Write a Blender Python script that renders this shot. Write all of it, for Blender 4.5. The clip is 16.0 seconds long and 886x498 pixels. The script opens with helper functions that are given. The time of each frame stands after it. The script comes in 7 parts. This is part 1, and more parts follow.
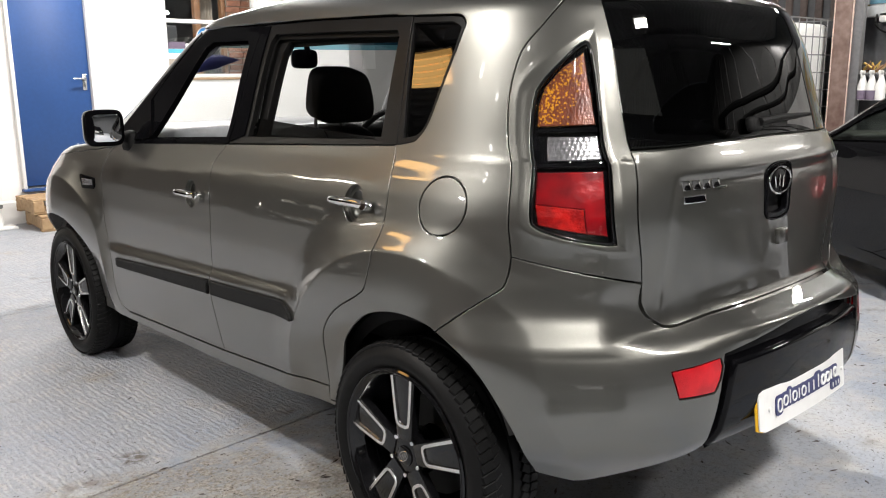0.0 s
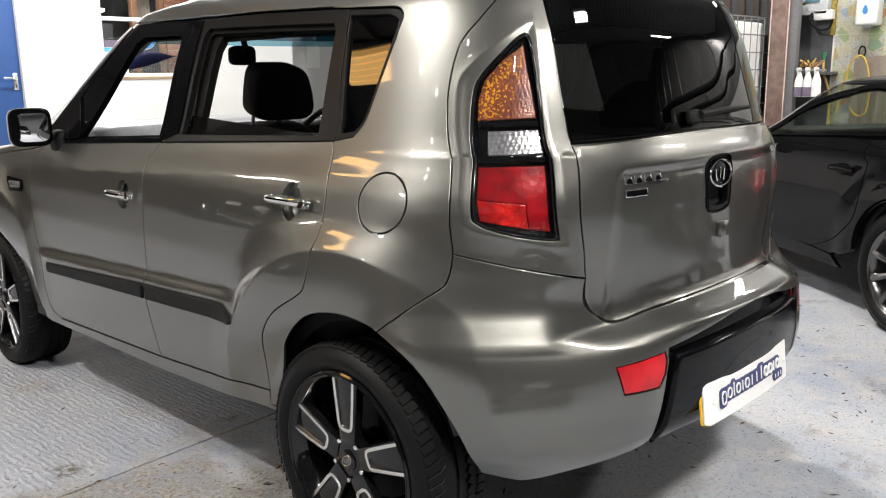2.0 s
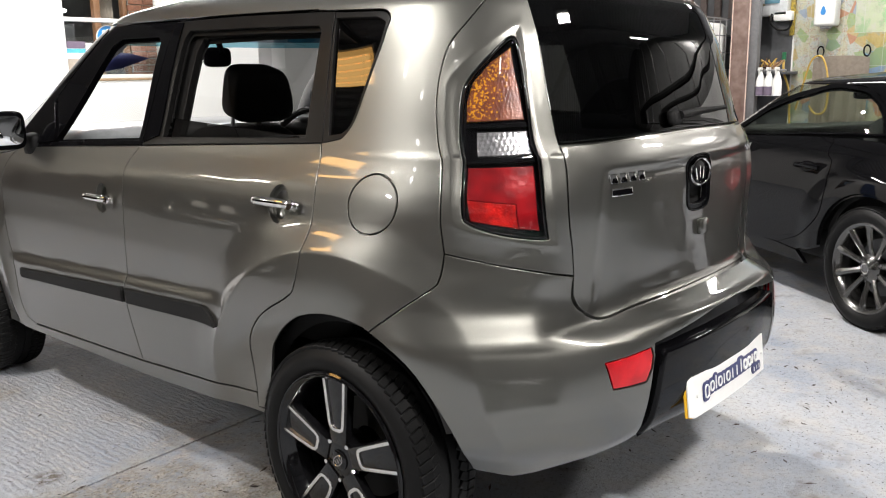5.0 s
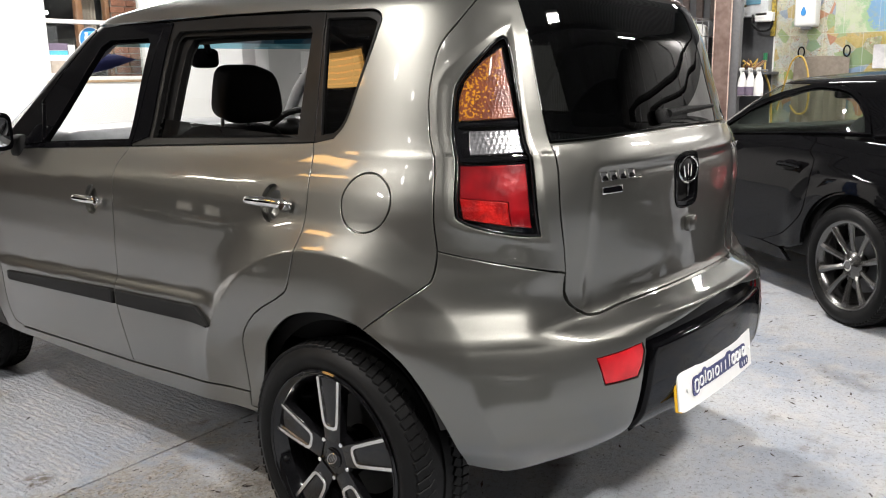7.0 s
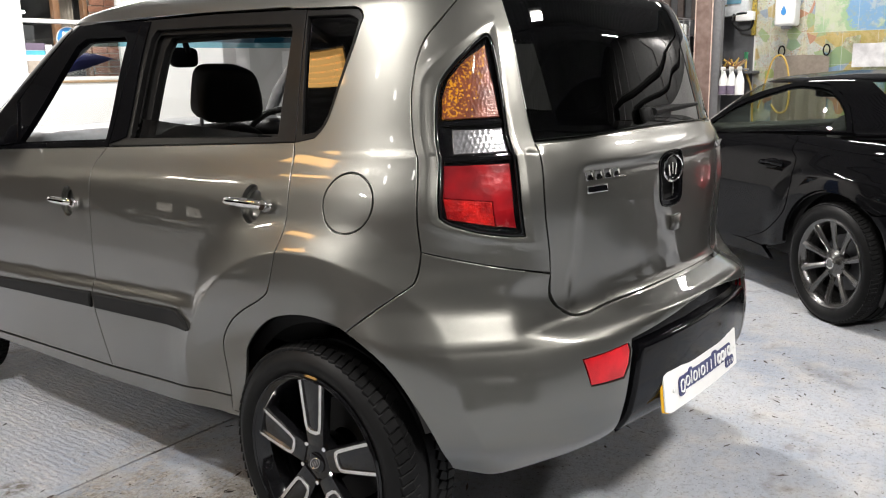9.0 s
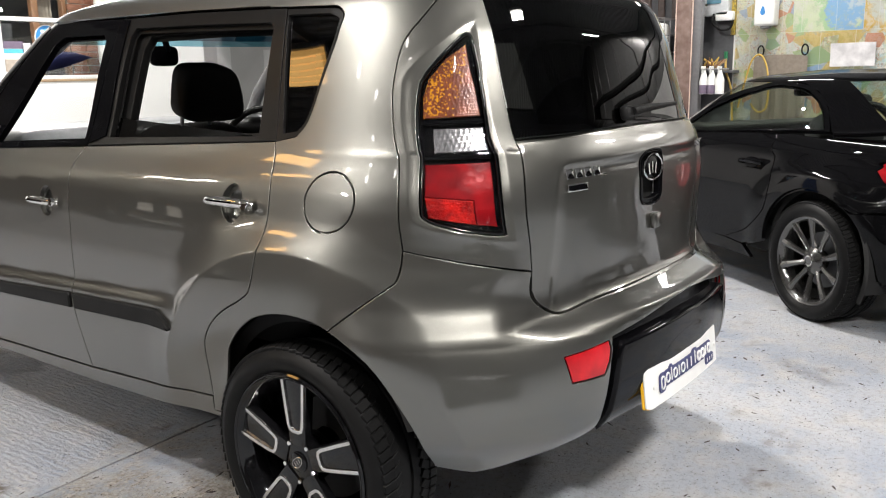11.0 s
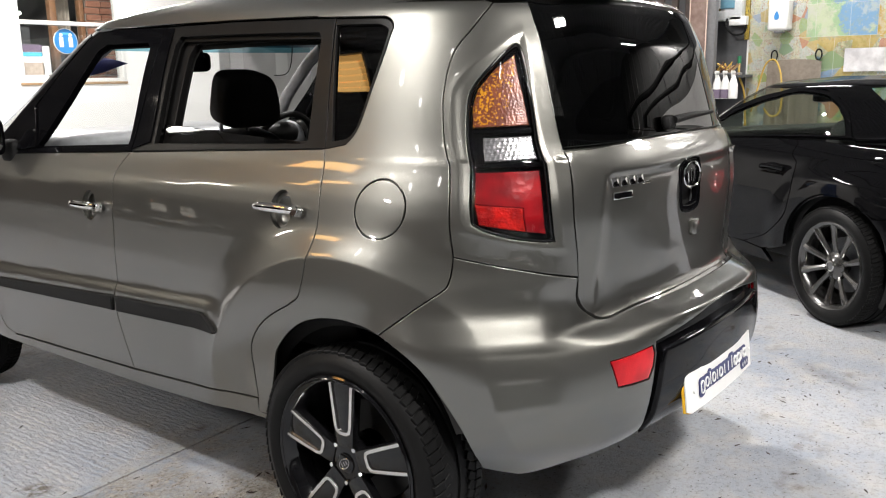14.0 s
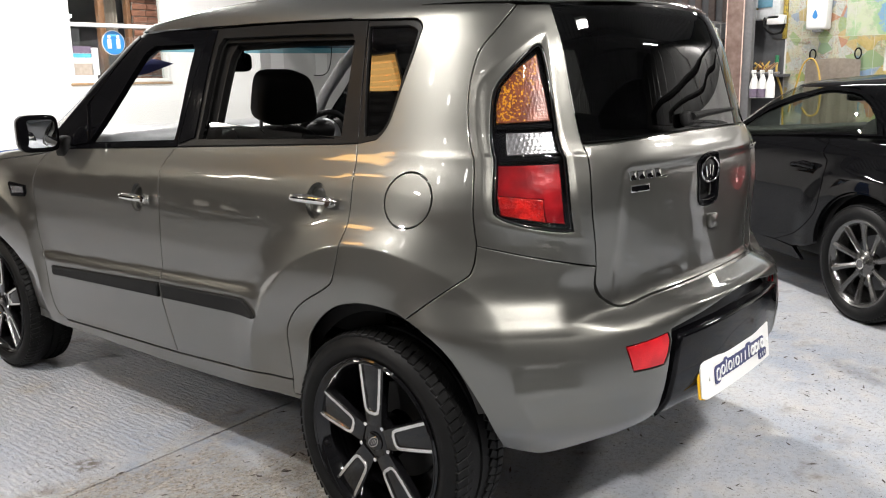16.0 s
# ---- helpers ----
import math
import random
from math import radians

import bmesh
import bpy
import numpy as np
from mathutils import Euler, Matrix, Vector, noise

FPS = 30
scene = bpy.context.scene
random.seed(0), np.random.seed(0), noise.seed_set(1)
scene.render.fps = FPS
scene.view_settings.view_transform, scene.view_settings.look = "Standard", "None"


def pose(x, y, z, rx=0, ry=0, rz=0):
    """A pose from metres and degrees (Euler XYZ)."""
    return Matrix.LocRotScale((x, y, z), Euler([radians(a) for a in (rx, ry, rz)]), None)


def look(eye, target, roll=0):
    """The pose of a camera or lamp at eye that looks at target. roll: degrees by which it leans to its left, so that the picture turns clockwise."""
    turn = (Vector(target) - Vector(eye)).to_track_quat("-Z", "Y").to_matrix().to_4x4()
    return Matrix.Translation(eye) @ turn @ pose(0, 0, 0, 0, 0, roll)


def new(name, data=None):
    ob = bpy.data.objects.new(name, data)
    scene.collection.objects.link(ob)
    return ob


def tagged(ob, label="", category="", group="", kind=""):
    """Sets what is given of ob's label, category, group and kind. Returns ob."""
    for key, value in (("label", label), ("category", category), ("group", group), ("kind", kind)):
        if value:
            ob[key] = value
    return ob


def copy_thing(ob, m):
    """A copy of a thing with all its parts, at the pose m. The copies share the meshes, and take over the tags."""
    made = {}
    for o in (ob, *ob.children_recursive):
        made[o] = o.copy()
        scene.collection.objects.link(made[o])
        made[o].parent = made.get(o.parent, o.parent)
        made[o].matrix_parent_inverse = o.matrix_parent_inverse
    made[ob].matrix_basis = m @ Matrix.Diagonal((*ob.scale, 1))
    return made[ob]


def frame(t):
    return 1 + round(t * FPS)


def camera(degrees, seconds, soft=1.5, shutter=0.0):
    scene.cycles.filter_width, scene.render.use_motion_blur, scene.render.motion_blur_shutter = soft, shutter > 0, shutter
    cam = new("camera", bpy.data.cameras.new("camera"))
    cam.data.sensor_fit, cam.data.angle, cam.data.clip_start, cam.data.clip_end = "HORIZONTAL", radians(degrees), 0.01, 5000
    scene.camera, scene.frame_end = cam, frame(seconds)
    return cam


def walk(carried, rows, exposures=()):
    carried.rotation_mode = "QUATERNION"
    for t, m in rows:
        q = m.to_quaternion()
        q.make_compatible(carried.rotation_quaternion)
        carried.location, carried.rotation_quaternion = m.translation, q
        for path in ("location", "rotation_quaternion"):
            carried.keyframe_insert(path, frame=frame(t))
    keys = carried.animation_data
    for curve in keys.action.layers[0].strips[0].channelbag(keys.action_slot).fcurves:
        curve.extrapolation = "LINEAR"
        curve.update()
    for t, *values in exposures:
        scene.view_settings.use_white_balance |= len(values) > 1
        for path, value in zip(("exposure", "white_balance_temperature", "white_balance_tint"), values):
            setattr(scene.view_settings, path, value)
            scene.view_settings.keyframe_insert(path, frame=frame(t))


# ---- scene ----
cam = camera(56.3, 16.0, soft=1.1)
PATH = [
    (0, (-2.218, -1.64, 1.351), (-0.894, -0.199, 0.942), -0.6),
    (0.5, (-2.203, -1.632, 1.35), (-0.855, -0.213, 0.94), -0.7),
    (1, (-2.186, -1.625, 1.342), (-0.815, -0.229, 0.931), -0.8),
    (1.5, (-2.175, -1.619, 1.338), (-0.782, -0.244, 0.927), -0.7),
    (2, (-2.169, -1.621, 1.335), (-0.758, -0.264, 0.924), -0.8),
    (2.5, (-2.179, -1.634, 1.344), (-0.751, -0.294, 0.936), -0.8),
    (3, (-2.199, -1.633, 1.342), (-0.759, -0.306, 0.933), -0.8),
    (3.5, (-2.22, -1.62, 1.343), (-0.772, -0.302, 0.934), -0.8),
    (6, (-2.241, -1.585, 1.34), (-0.759, -0.307, 0.93), -1.0),
    (6.5, (-2.256, -1.584, 1.341), (-0.767, -0.312, 0.934), -1.0),
    (7, (-2.26, -1.586, 1.336), (-0.765, -0.322, 0.927), -1.1),
    (7.5, (-2.26, -1.578, 1.333), (-0.759, -0.321, 0.923), -1.1),
    (8, (-2.257, -1.573, 1.332), (-0.749, -0.326, 0.922), -1.1),
    (8.5, (-2.245, -1.565, 1.331), (-0.73, -0.326, 0.919), -1.1),
    (9, (-2.239, -1.567, 1.332), (-0.718, -0.334, 0.922), -1.2),
    (11.5, (-2.241, -1.573, 1.332), (-0.688, -0.381, 0.92), -1.2),
    (12, (-2.236, -1.572, 1.329), (-0.677, -0.388, 0.919), -1.3),
    (12.5, (-2.241, -1.565, 1.337), (-0.677, -0.389, 0.924), -1.2),
    (13, (-2.257, -1.549, 1.338), (-0.689, -0.378, 0.928), -1.2),
    (13.5, (-2.29, -1.528, 1.347), (-0.729, -0.346, 0.939), -1.1),
    (14, (-2.341, -1.509, 1.353), (-0.8, -0.301, 0.945), -1.0),
    (14.5, (-2.374, -1.498, 1.347), (-0.855, -0.261, 0.942), -1.0),
    (15, (-2.376, -1.516, 1.345), (-0.873, -0.26, 0.941), -1.1),
    (15.5, (-2.395, -1.578, 1.344), (-0.899, -0.313, 0.94), -1.2),
    (16, (-2.414, -1.611, 1.348), (-0.93, -0.332, 0.942), -1.1),
]
walk(cam, [(t, look(eye, target, roll)) for t, eye, target, roll in PATH], [(0.0, -0.08), (1.0, -0.05), (2.5, 0.03), (13.0, 0.03), (16.0, 0.08)])

# ---- light ----
world = bpy.data.worlds.new("World")
scene.world = world
world.use_nodes = True
world.node_tree.nodes["Background"].inputs[0].default_value = (0.75, 0.85, 1.0, 1)
world.node_tree.nodes["Background"].inputs[1].default_value = 0.10
LAMPS = [  # x, y, turn, length, watts, colour
    (-2.1, -3.05, 30, 0.5, 320, (1.0, 0.96, 0.925)),
    (0.25, -2.4, 80, 0.5, 75, (1.0, 0.96, 0.925)),
    (-2.9, 1.3, 0, 0.45, 160, (1.0, 0.96, 0.925)),
    (2.1, 2.0, 25, 0.4, 265, (1.0, 0.96, 0.925)),
    # unseen, added to light the deep bay that the doors mirror
    (-5.6, 8.2, 0, 1.5, 120, (1.0, 0.90, 0.76)),
    (-6.0, 2.4, 90, 0.5, 145, (1.0, 0.96, 0.925)),
    (0.9, 5.4, 90, 1.5, 205, (1.0, 0.96, 0.925)),
    # unseen, set close to the map wall to brighten it
    (6.3, 0.9, 0, 1.5, 95, (1.0, 0.97, 0.93)),
    # unseen, added to brighten what the tailgate mirrors
    (5.4, -3.6, 90, 1.5, 235, (1.0, 0.96, 0.925)),
]
CEILING = 4.1
for lx, ly, turn, length, watts, tint in LAMPS:
    lamp = bpy.data.lights.new("batten_light", "AREA")
    lamp.shape, lamp.size, lamp.size_y, lamp.energy, lamp.color = "RECTANGLE", 0.16, length, watts, tint
    new("batten_light", lamp).matrix_world = pose(lx, ly, CEILING - 0.36, 0, 0, turn)
warm = bpy.data.lights.new("warm_light", "AREA")
warm.shape, warm.size, warm.size_y, warm.energy, warm.color = "RECTANGLE", 0.5, 1.5, 9, (1.0, 0.62, 0.22)
WARM_POSE = pose(-3.92, 3.95, 3.82, 0, 0, 0)
new("warm_light", warm).matrix_world = WARM_POSE


# ---- materials ----
def material(name, colour, rough=0.5, metal=0.0, coat=0.0, vary=0.12, grain=30.0, blotch=3.0, bump=0.0, bump_scale=200.0, second=None, coat_rough=0.03, spec=0.5):
    """Principled surface with colour varied at two scales, and fine relief."""
    m = bpy.data.materials.new(name)
    m.use_nodes = True
    nt = m.node_tree
    b = nt.nodes["Principled BSDF"]
    b.inputs["Roughness"].default_value, b.inputs["Metallic"].default_value = rough, metal
    b.inputs["Coat Weight"].default_value, b.inputs["Coat Roughness"].default_value = coat, coat_rough
    b.inputs["Specular IOR Level"].default_value = spec
    co = nt.nodes.new("ShaderNodeTexCoord")
    n1, n2 = nt.nodes.new("ShaderNodeTexNoise"), nt.nodes.new("ShaderNodeTexNoise")
    n1.inputs["Scale"].default_value, n2.inputs["Scale"].default_value = grain, blotch
    n1.inputs["Detail"].default_value, n2.inputs["Detail"].default_value = 4, 5
    for n in (n1, n2):
        nt.links.new(co.outputs["Object"], n.inputs["Vector"])
    add = nt.nodes.new("ShaderNodeMath")
    add.operation = "ADD"
    nt.links.new(n1.outputs["Fac"], add.inputs[0])
    nt.links.new(n2.outputs["Fac"], add.inputs[1])
    ramp = nt.nodes.new("ShaderNodeMapRange")
    ramp.inputs["From Min"].default_value, ramp.inputs["From Max"].default_value = 0.75, 1.25
    nt.links.new(add.outputs[0], ramp.inputs["Value"])
    mix = nt.nodes.new("ShaderNodeMix")
    mix.data_type = "RGBA"
    c2 = second or tuple(c * (1 - vary) for c in colour)
    c1 = colour if second else tuple(min(1, c * (1 + vary)) for c in colour)
    mix.inputs["A"].default_value, mix.inputs["B"].default_value = (*c1, 1), (*c2, 1)
    nt.links.new(ramp.outputs[0], mix.inputs["Factor"])
    nt.links.new(mix.outputs["Result"], b.inputs["Base Color"])
    if bump:
        nb = nt.nodes.new("ShaderNodeTexNoise")
        nb.inputs["Scale"].default_value, nb.inputs["Detail"].default_value = bump_scale, 3
        nt.links.new(co.outputs["Object"], nb.inputs["Vector"])
        bp = nt.nodes.new("ShaderNodeBump")
        bp.inputs["Strength"].default_value, bp.inputs["Distance"].default_value = 1.0, bump
        nt.links.new(nb.outputs["Fac"], bp.inputs["Height"])
        nt.links.new(bp.outputs[0], b.inputs["Normal"])
    return m


def emitter(name, colour, strength):
    m = bpy.data.materials.new(name)
    m.use_nodes = True
    b = m.node_tree.nodes["Principled BSDF"]
    b.inputs["Base Color"].default_value = (*colour, 1)
    b.inputs["Emission Color"].default_value, b.inputs["Emission Strength"].default_value = (*colour, 1), strength
    return m


def glass(name, tint, rough=0.0, ior=1.5):
    """Thin sheet of glass: tinted clear view, with a mirror part by Fresnel."""
    m = bpy.data.materials.new(name)
    m.use_nodes = True
    nt = m.node_tree
    nt.nodes.remove(nt.nodes["Principled BSDF"])
    out = nt.nodes["Material Output"]
    t, g, mix, f = (nt.nodes.new("ShaderNode" + k) for k in ("BsdfTransparent", "BsdfGlossy", "MixShader", "LayerWeight"))
    t.inputs[0].default_value = (*tint, 1)
    g.inputs["Roughness"].default_value = rough
    f.inputs["Blend"].default_value = 0.5
    pw, ml = nt.nodes.new("ShaderNodeMath"), nt.nodes.new("ShaderNodeMath")
    pw.operation, ml.operation = "POWER", "MULTIPLY_ADD"
    base = ((ior - 1) / (ior + 1)) ** 2 * 1.6
    pw.inputs[1].default_value, ml.inputs[1].default_value, ml.inputs[2].default_value = 5.0, 1 - base, base
    nt.links.new(f.outputs["Facing"], pw.inputs[0])
    nt.links.new(pw.outputs[0], ml.inputs[0])
    nt.links.new(ml.outputs[0], mix.inputs[0])
    nt.links.new(t.outputs[0], mix.inputs[1])
    nt.links.new(g.outputs[0], mix.inputs[2])
    nt.links.new(mix.outputs[0], out.inputs["Surface"])
    return m


TILT_BAY = math.tan(radians(3.5))


def floor_material():
    """Worn pale paint on tamped concrete: fine ridges, bare gritty patches, dark specks."""
    m = material("painted_concrete", (0.52, 0.53, 0.55), 0.45)
    nt = m.node_tree
    b = nt.nodes["Principled BSDF"]
    co = nt.nodes["Texture Coordinate"]

    def noise_node(scale, detail, rough=0.5, stretch=None):
        n = nt.nodes.new("ShaderNodeTexNoise")
        n.inputs["Scale"].default_value, n.inputs["Detail"].default_value, n.inputs["Roughness"].default_value = scale, detail, rough
        if stretch:
            mp = nt.nodes.new("ShaderNodeMapping")
            mp.inputs["Scale"].default_value = stretch
            mp.inputs["Rotation"].default_value = (0, 0, radians(-18))
            nt.links.new(co.outputs["Object"], mp.inputs["Vector"])
            nt.links.new(mp.outputs[0], n.inputs["Vector"])
        else:
            nt.links.new(co.outputs["Object"], n.inputs["Vector"])
        return n.outputs["Fac"]

    def ranged(sock, lo, hi):
        r = nt.nodes.new("ShaderNodeMapRange")
        r.inputs["From Min"].default_value, r.inputs["From Max"].default_value = lo, hi
        nt.links.new(sock, r.inputs["Value"])
        return r.outputs[0]

    def blend(fac, a, c):
        x = nt.nodes.new("ShaderNodeMix")
        x.data_type = "RGBA"
        nt.links.new(fac, x.inputs["Factor"])
        for key, v in (("A", a), ("B", c)):
            if isinstance(v, tuple):
                x.inputs[key].default_value = (*v, 1)
            else:
                nt.links.new(v, x.inputs[key])
        return x.outputs["Result"]

    def times(a, c):
        x = nt.nodes.new("ShaderNodeMath")
        x.operation = "MULTIPLY"
        nt.links.new(a, x.inputs[0])
        nt.links.new(c, x.inputs[1])
        return x.outputs[0]

    def point(x, y, inner, outer):
        """One inside a spot of the slab, falling to nought outside it."""
        v = nt.nodes.new("ShaderNodeVectorMath")
        v.operation, v.inputs[1].default_value = "DISTANCE", (x, y, 0.0)
        nt.links.new(co.outputs["Object"], v.inputs[0])
        r = nt.nodes.new("ShaderNodeMapRange")
        r.interpolation_type = "SMOOTHSTEP"
        r.inputs["From Min"].default_value, r.inputs["From Max"].default_value = inner, outer
        r.inputs["To Min"].default_value, r.inputs["To Max"].default_value = 1.0, 0.0
        nt.links.new(v.outputs["Value"], r.inputs["Value"])
        return r.outputs[0]

    def maths(kind, a, c):
        x = nt.nodes.new("ShaderNodeMath")
        x.operation = kind
        for n, v in enumerate((a, c)):
            if isinstance(v, float):
                x.inputs[n].default_value = v
            else:
                nt.links.new(v, x.inputs[n])
        return x.outputs[0]

    # bays: beyond one joint the slab is tamped in ribs, before it the slab is floated smooth
    sep = nt.nodes.new("ShaderNodeSeparateXYZ")
    nt.links.new(co.outputs["Object"], sep.inputs[0])
    off = maths("ADD", maths("MULTIPLY_ADD", sep.outputs[0], -TILT_BAY), sep.outputs[1])
    off.node.inputs[0].links[0].from_node.inputs[2].default_value = -1.03 - TILT_BAY
    ribbed = ranged(off, 0.03, 0.10)
    mp = nt.nodes.new("ShaderNodeMapping")
    mp.inputs["Rotation"].default_value = (0, 0, radians(-3.5))
    nt.links.new(co.outputs["Object"], mp.inputs["Vector"])
    wv = nt.nodes.new("ShaderNodeTexWave")
    wv.bands_direction = "X"
    wv.inputs["Scale"].default_value, wv.inputs["Distortion"].default_value = 11.5, 5.0
    wv.inputs["Detail"].default_value, wv.inputs["Detail Scale"].default_value = 3.0, 1.8
    nt.links.new(mp.outputs[0], wv.inputs["Vector"])
    broken = ranged(noise_node(30, 3, 0.6, (1.0, 0.45, 1.0)), 0.40, 0.60)
    ridges = times(times(wv.outputs["Fac"], broken), ribbed)
    grit = noise_node(150, 4, 0.75)
    lumps = noise_node(42, 4, 0.7)

    paint = blend(ranged(noise_node(1.3, 5), 0.35, 0.65), (0.275, 0.315, 0.385), (0.42, 0.435, 0.46))
    paint = blend(ranged(noise_node(6.0, 5, 0.65), 0.45, 0.70), paint, (0.46, 0.45, 0.43))
    # groove shade put into the colour: darker blue-grey between the paler ribs
    paint = blend(times(ribbed, ranged(maths("SUBTRACT", 1.0, ridges), 0.55, 1.0)), paint, (0.33, 0.35, 0.385))
    paint = blend(ranged(noise_node(48, 5, 0.75), 0.50, 0.74), paint, (0.20, 0.195, 0.19))
    # bare, gritty concrete where the paint has gone
    spot = maths("SUBTRACT", maths("MULTIPLY", point(-0.72, 0.62, 0.25, 0.85), 0.20), maths("MULTIPLY", point(0.9, -0.7, 0.4, 1.6), 0.12))
    lift = maths("ADD", noise_node(1.7, 6, 0.65), spot)
    bare = times(ranged(lift, 0.585, 0.68), ranged(noise_node(26, 6, 0.8), 0.40, 0.53))
    stone = blend(ranged(noise_node(62, 5, 0.8), 0.40, 0.60), (0.19, 0.16, 0.125), (0.52, 0.49, 0.44))
    col = blend(bare, paint, stone)
    speck = ranged(noise_node(85, 4, 0.75), 0.605, 0.65)
    col = blend(speck, col, (0.10, 0.09, 0.075))
    chip = ranged(noise_node(105, 4, 0.75), 0.645, 0.69)
    col = blend(chip, col, (0.60, 0.60, 0.60))
    stain = times(ranged(noise_node(3.1, 3, 0.5), 0.60, 0.72), ranged(noise_node(14, 4), 0.4, 0.6))
    col = blend(stain, col, (0.15, 0.13, 0.105))
    # a leaf-shaped brown patch by the joint, and a curved tyre scuff
    blot = times(point(-1.16, 1.19, 0.02, 0.075), ranged(noise_node(32, 4, 0.6), 0.44, 0.52))
    col = blend(blot, col, (0.10, 0.085, 0.06))
    ring = nt.nodes.new("ShaderNodeVectorMath")
    ring.operation, ring.inputs[1].default_value = "DISTANCE", (1.98, -1.05, 0.0)
    nt.links.new(co.outputs["Object"], ring.inputs[0])
    band = ranged(maths("ABSOLUTE", maths("SUBTRACT", ring.outputs["Value"], 0.60), 0.0), 0.07, 0.0)
    scuff = times(times(band, point(1.50, -0.70, 0.10, 0.26)), ranged(noise_node(18, 4, 0.7), 0.25, 0.75))
    col = blend(scuff, col, (0.10, 0.10, 0.10))
    nt.links.new(col, b.inputs["Base Color"])
    rough = maths("SUBTRACT", ranged(noise_node(22, 5, 0.7), -0.3, 1.2), maths("MULTIPLY", ribbed, 0.12))
    nt.links.new(rough, b.inputs["Roughness"])
    h = maths("ADD", maths("MULTIPLY", ridges, 0.85), maths("ADD", grit, lumps))
    h = maths("ADD", h, maths("MULTIPLY", times(bare, noise_node(60, 5, 0.8)), 1.6))
    bp = nt.nodes.new("ShaderNodeBump")
    bp.inputs["Strength"].default_value, bp.inputs["Distance"].default_value = 1.0, 0.0055
    nt.links.new(h, bp.inputs["Height"])
    nt.links.new(bp.outputs[0], b.inputs["Normal"])
    return m


def map_material(name, sea, land, high, scale, seed, roads=True, shore=0.465, peak=0.60):
    """A printed map: soft-edged sea and land, mottled relief, fine road lines, towns and fold lines."""
    m = material(name, sea, 0.4)
    nt = m.node_tree
    b = nt.nodes["Principled BSDF"]
    co = nt.nodes["Texture Coordinate"]
    mp = nt.nodes.new("ShaderNodeMapping")
    mp.inputs["Location"].default_value = (seed * 3.7, seed * 1.9, seed * 5.1)
    nt.links.new(co.outputs["Object"], mp.inputs["Vector"])

    def noise_node(sc, detail, rough=0.55):
        n = nt.nodes.new("ShaderNodeTexNoise")
        n.inputs["Scale"].default_value, n.inputs["Detail"].default_value, n.inputs["Roughness"].default_value = sc, detail, rough
        nt.links.new(mp.outputs[0], n.inputs["Vector"])
        return n.outputs["Fac"]

    def over(fac, base, colour, most=1.0):
        k = nt.nodes.new("ShaderNodeMath")
        k.operation, k.inputs[1].default_value = "MULTIPLY", most
        nt.links.new(fac, k.inputs[0])
        x = nt.nodes.new("ShaderNodeMix")
        x.data_type = "RGBA"
        nt.links.new(k.outputs[0], x.inputs["Factor"])
        nt.links.new(base, x.inputs["A"])
        x.inputs["B"].default_value = (*colour, 1)
        return x.outputs["Result"]

    def near(sock, value, width):
        c = nt.nodes.new("ShaderNodeMath")
        c.operation, c.inputs[1].default_value, c.inputs[2].default_value = "COMPARE", value, width
        nt.links.new(sock, c.inputs[0])
        return c.outputs[0]

    def band(sock, lo, hi):
        r = nt.nodes.new("ShaderNodeMapRange")
        r.inputs["From Min"].default_value, r.inputs["From Max"].default_value = lo, hi
        nt.links.new(sock, r.inputs["Value"])
        return r.outputs[0]

    cr = nt.nodes.new("ShaderNodeValToRGB")
    e = cr.color_ramp.elements
    e[0].position, e[0].color, e[1].color, e[1].position = shore, (*sea, 1), (*land, 1), shore + 0.015
    e.new(peak - 0.02).color = (*land, 1)
    e.new(peak + 0.02).color = (*high, 1)
    nt.links.new(noise_node(scale, 8, 0.62), cr.inputs[0])
    col = cr.outputs[0]
    col = over(band(noise_node(scale * 7, 6, 0.7), 0.50, 0.66), col, tuple(0.75 * c for c in high), 0.5)
    col = over(band(noise_node(scale * 4, 5, 0.6), 0.52, 0.62), col, (0.80, 0.79, 0.74), 0.6)
    if roads:
        col = over(near(noise_node(scale * 1.6, 3), 0.5, 0.006), col, (0.55, 0.30, 0.20), 0.8)
        col = over(near(noise_node(scale * 3.1, 3), 0.47, 0.006), col, (0.62, 0.50, 0.25), 0.7)
        col = over(near(noise_node(scale * 2.3, 2), 0.55, 0.004), col, (0.30, 0.36, 0.45), 0.7)
        v = nt.nodes.new("ShaderNodeTexVoronoi")
        v.inputs["Scale"].default_value = scale * 3.0
        nt.links.new(mp.outputs[0], v.inputs["Vector"])
        col = over(band(v.outputs["Distance"], 0.16, 0.10), col, (0.50, 0.36, 0.30), 0.6)
        fields = nt.nodes.new("ShaderNodeTexVoronoi")  # districts in flat tints
        fields.inputs["Scale"].default_value = scale * 1.5
        nt.links.new(mp.outputs[0], fields.inputs["Vector"])
        hue = nt.nodes.new("ShaderNodeSeparateColor")
        nt.links.new(fields.outputs["Color"], hue.inputs[0])
        for k, tint in enumerate(((0.70, 0.50, 0.08), (0.30, 0.42, 0.62), (0.34, 0.54, 0.16))):
            col = over(near(hue.outputs[k], 0.12, 0.07), col, tint, 0.6)
        col = over(near(hue.outputs[0], 0.95, 0.03), col, (0.66, 0.24, 0.10), 0.7)
    sep = nt.nodes.new("ShaderNodeSeparateXYZ")
    nt.links.new(mp.outputs[0], sep.inputs[0])
    for axis in (1, 2):  # fold lines
        fr = nt.nodes.new("ShaderNodeMath")
        fr.operation, fr.inputs[1].default_value = "PINGPONG", 0.17
        nt.links.new(sep.outputs[axis], fr.inputs[0])
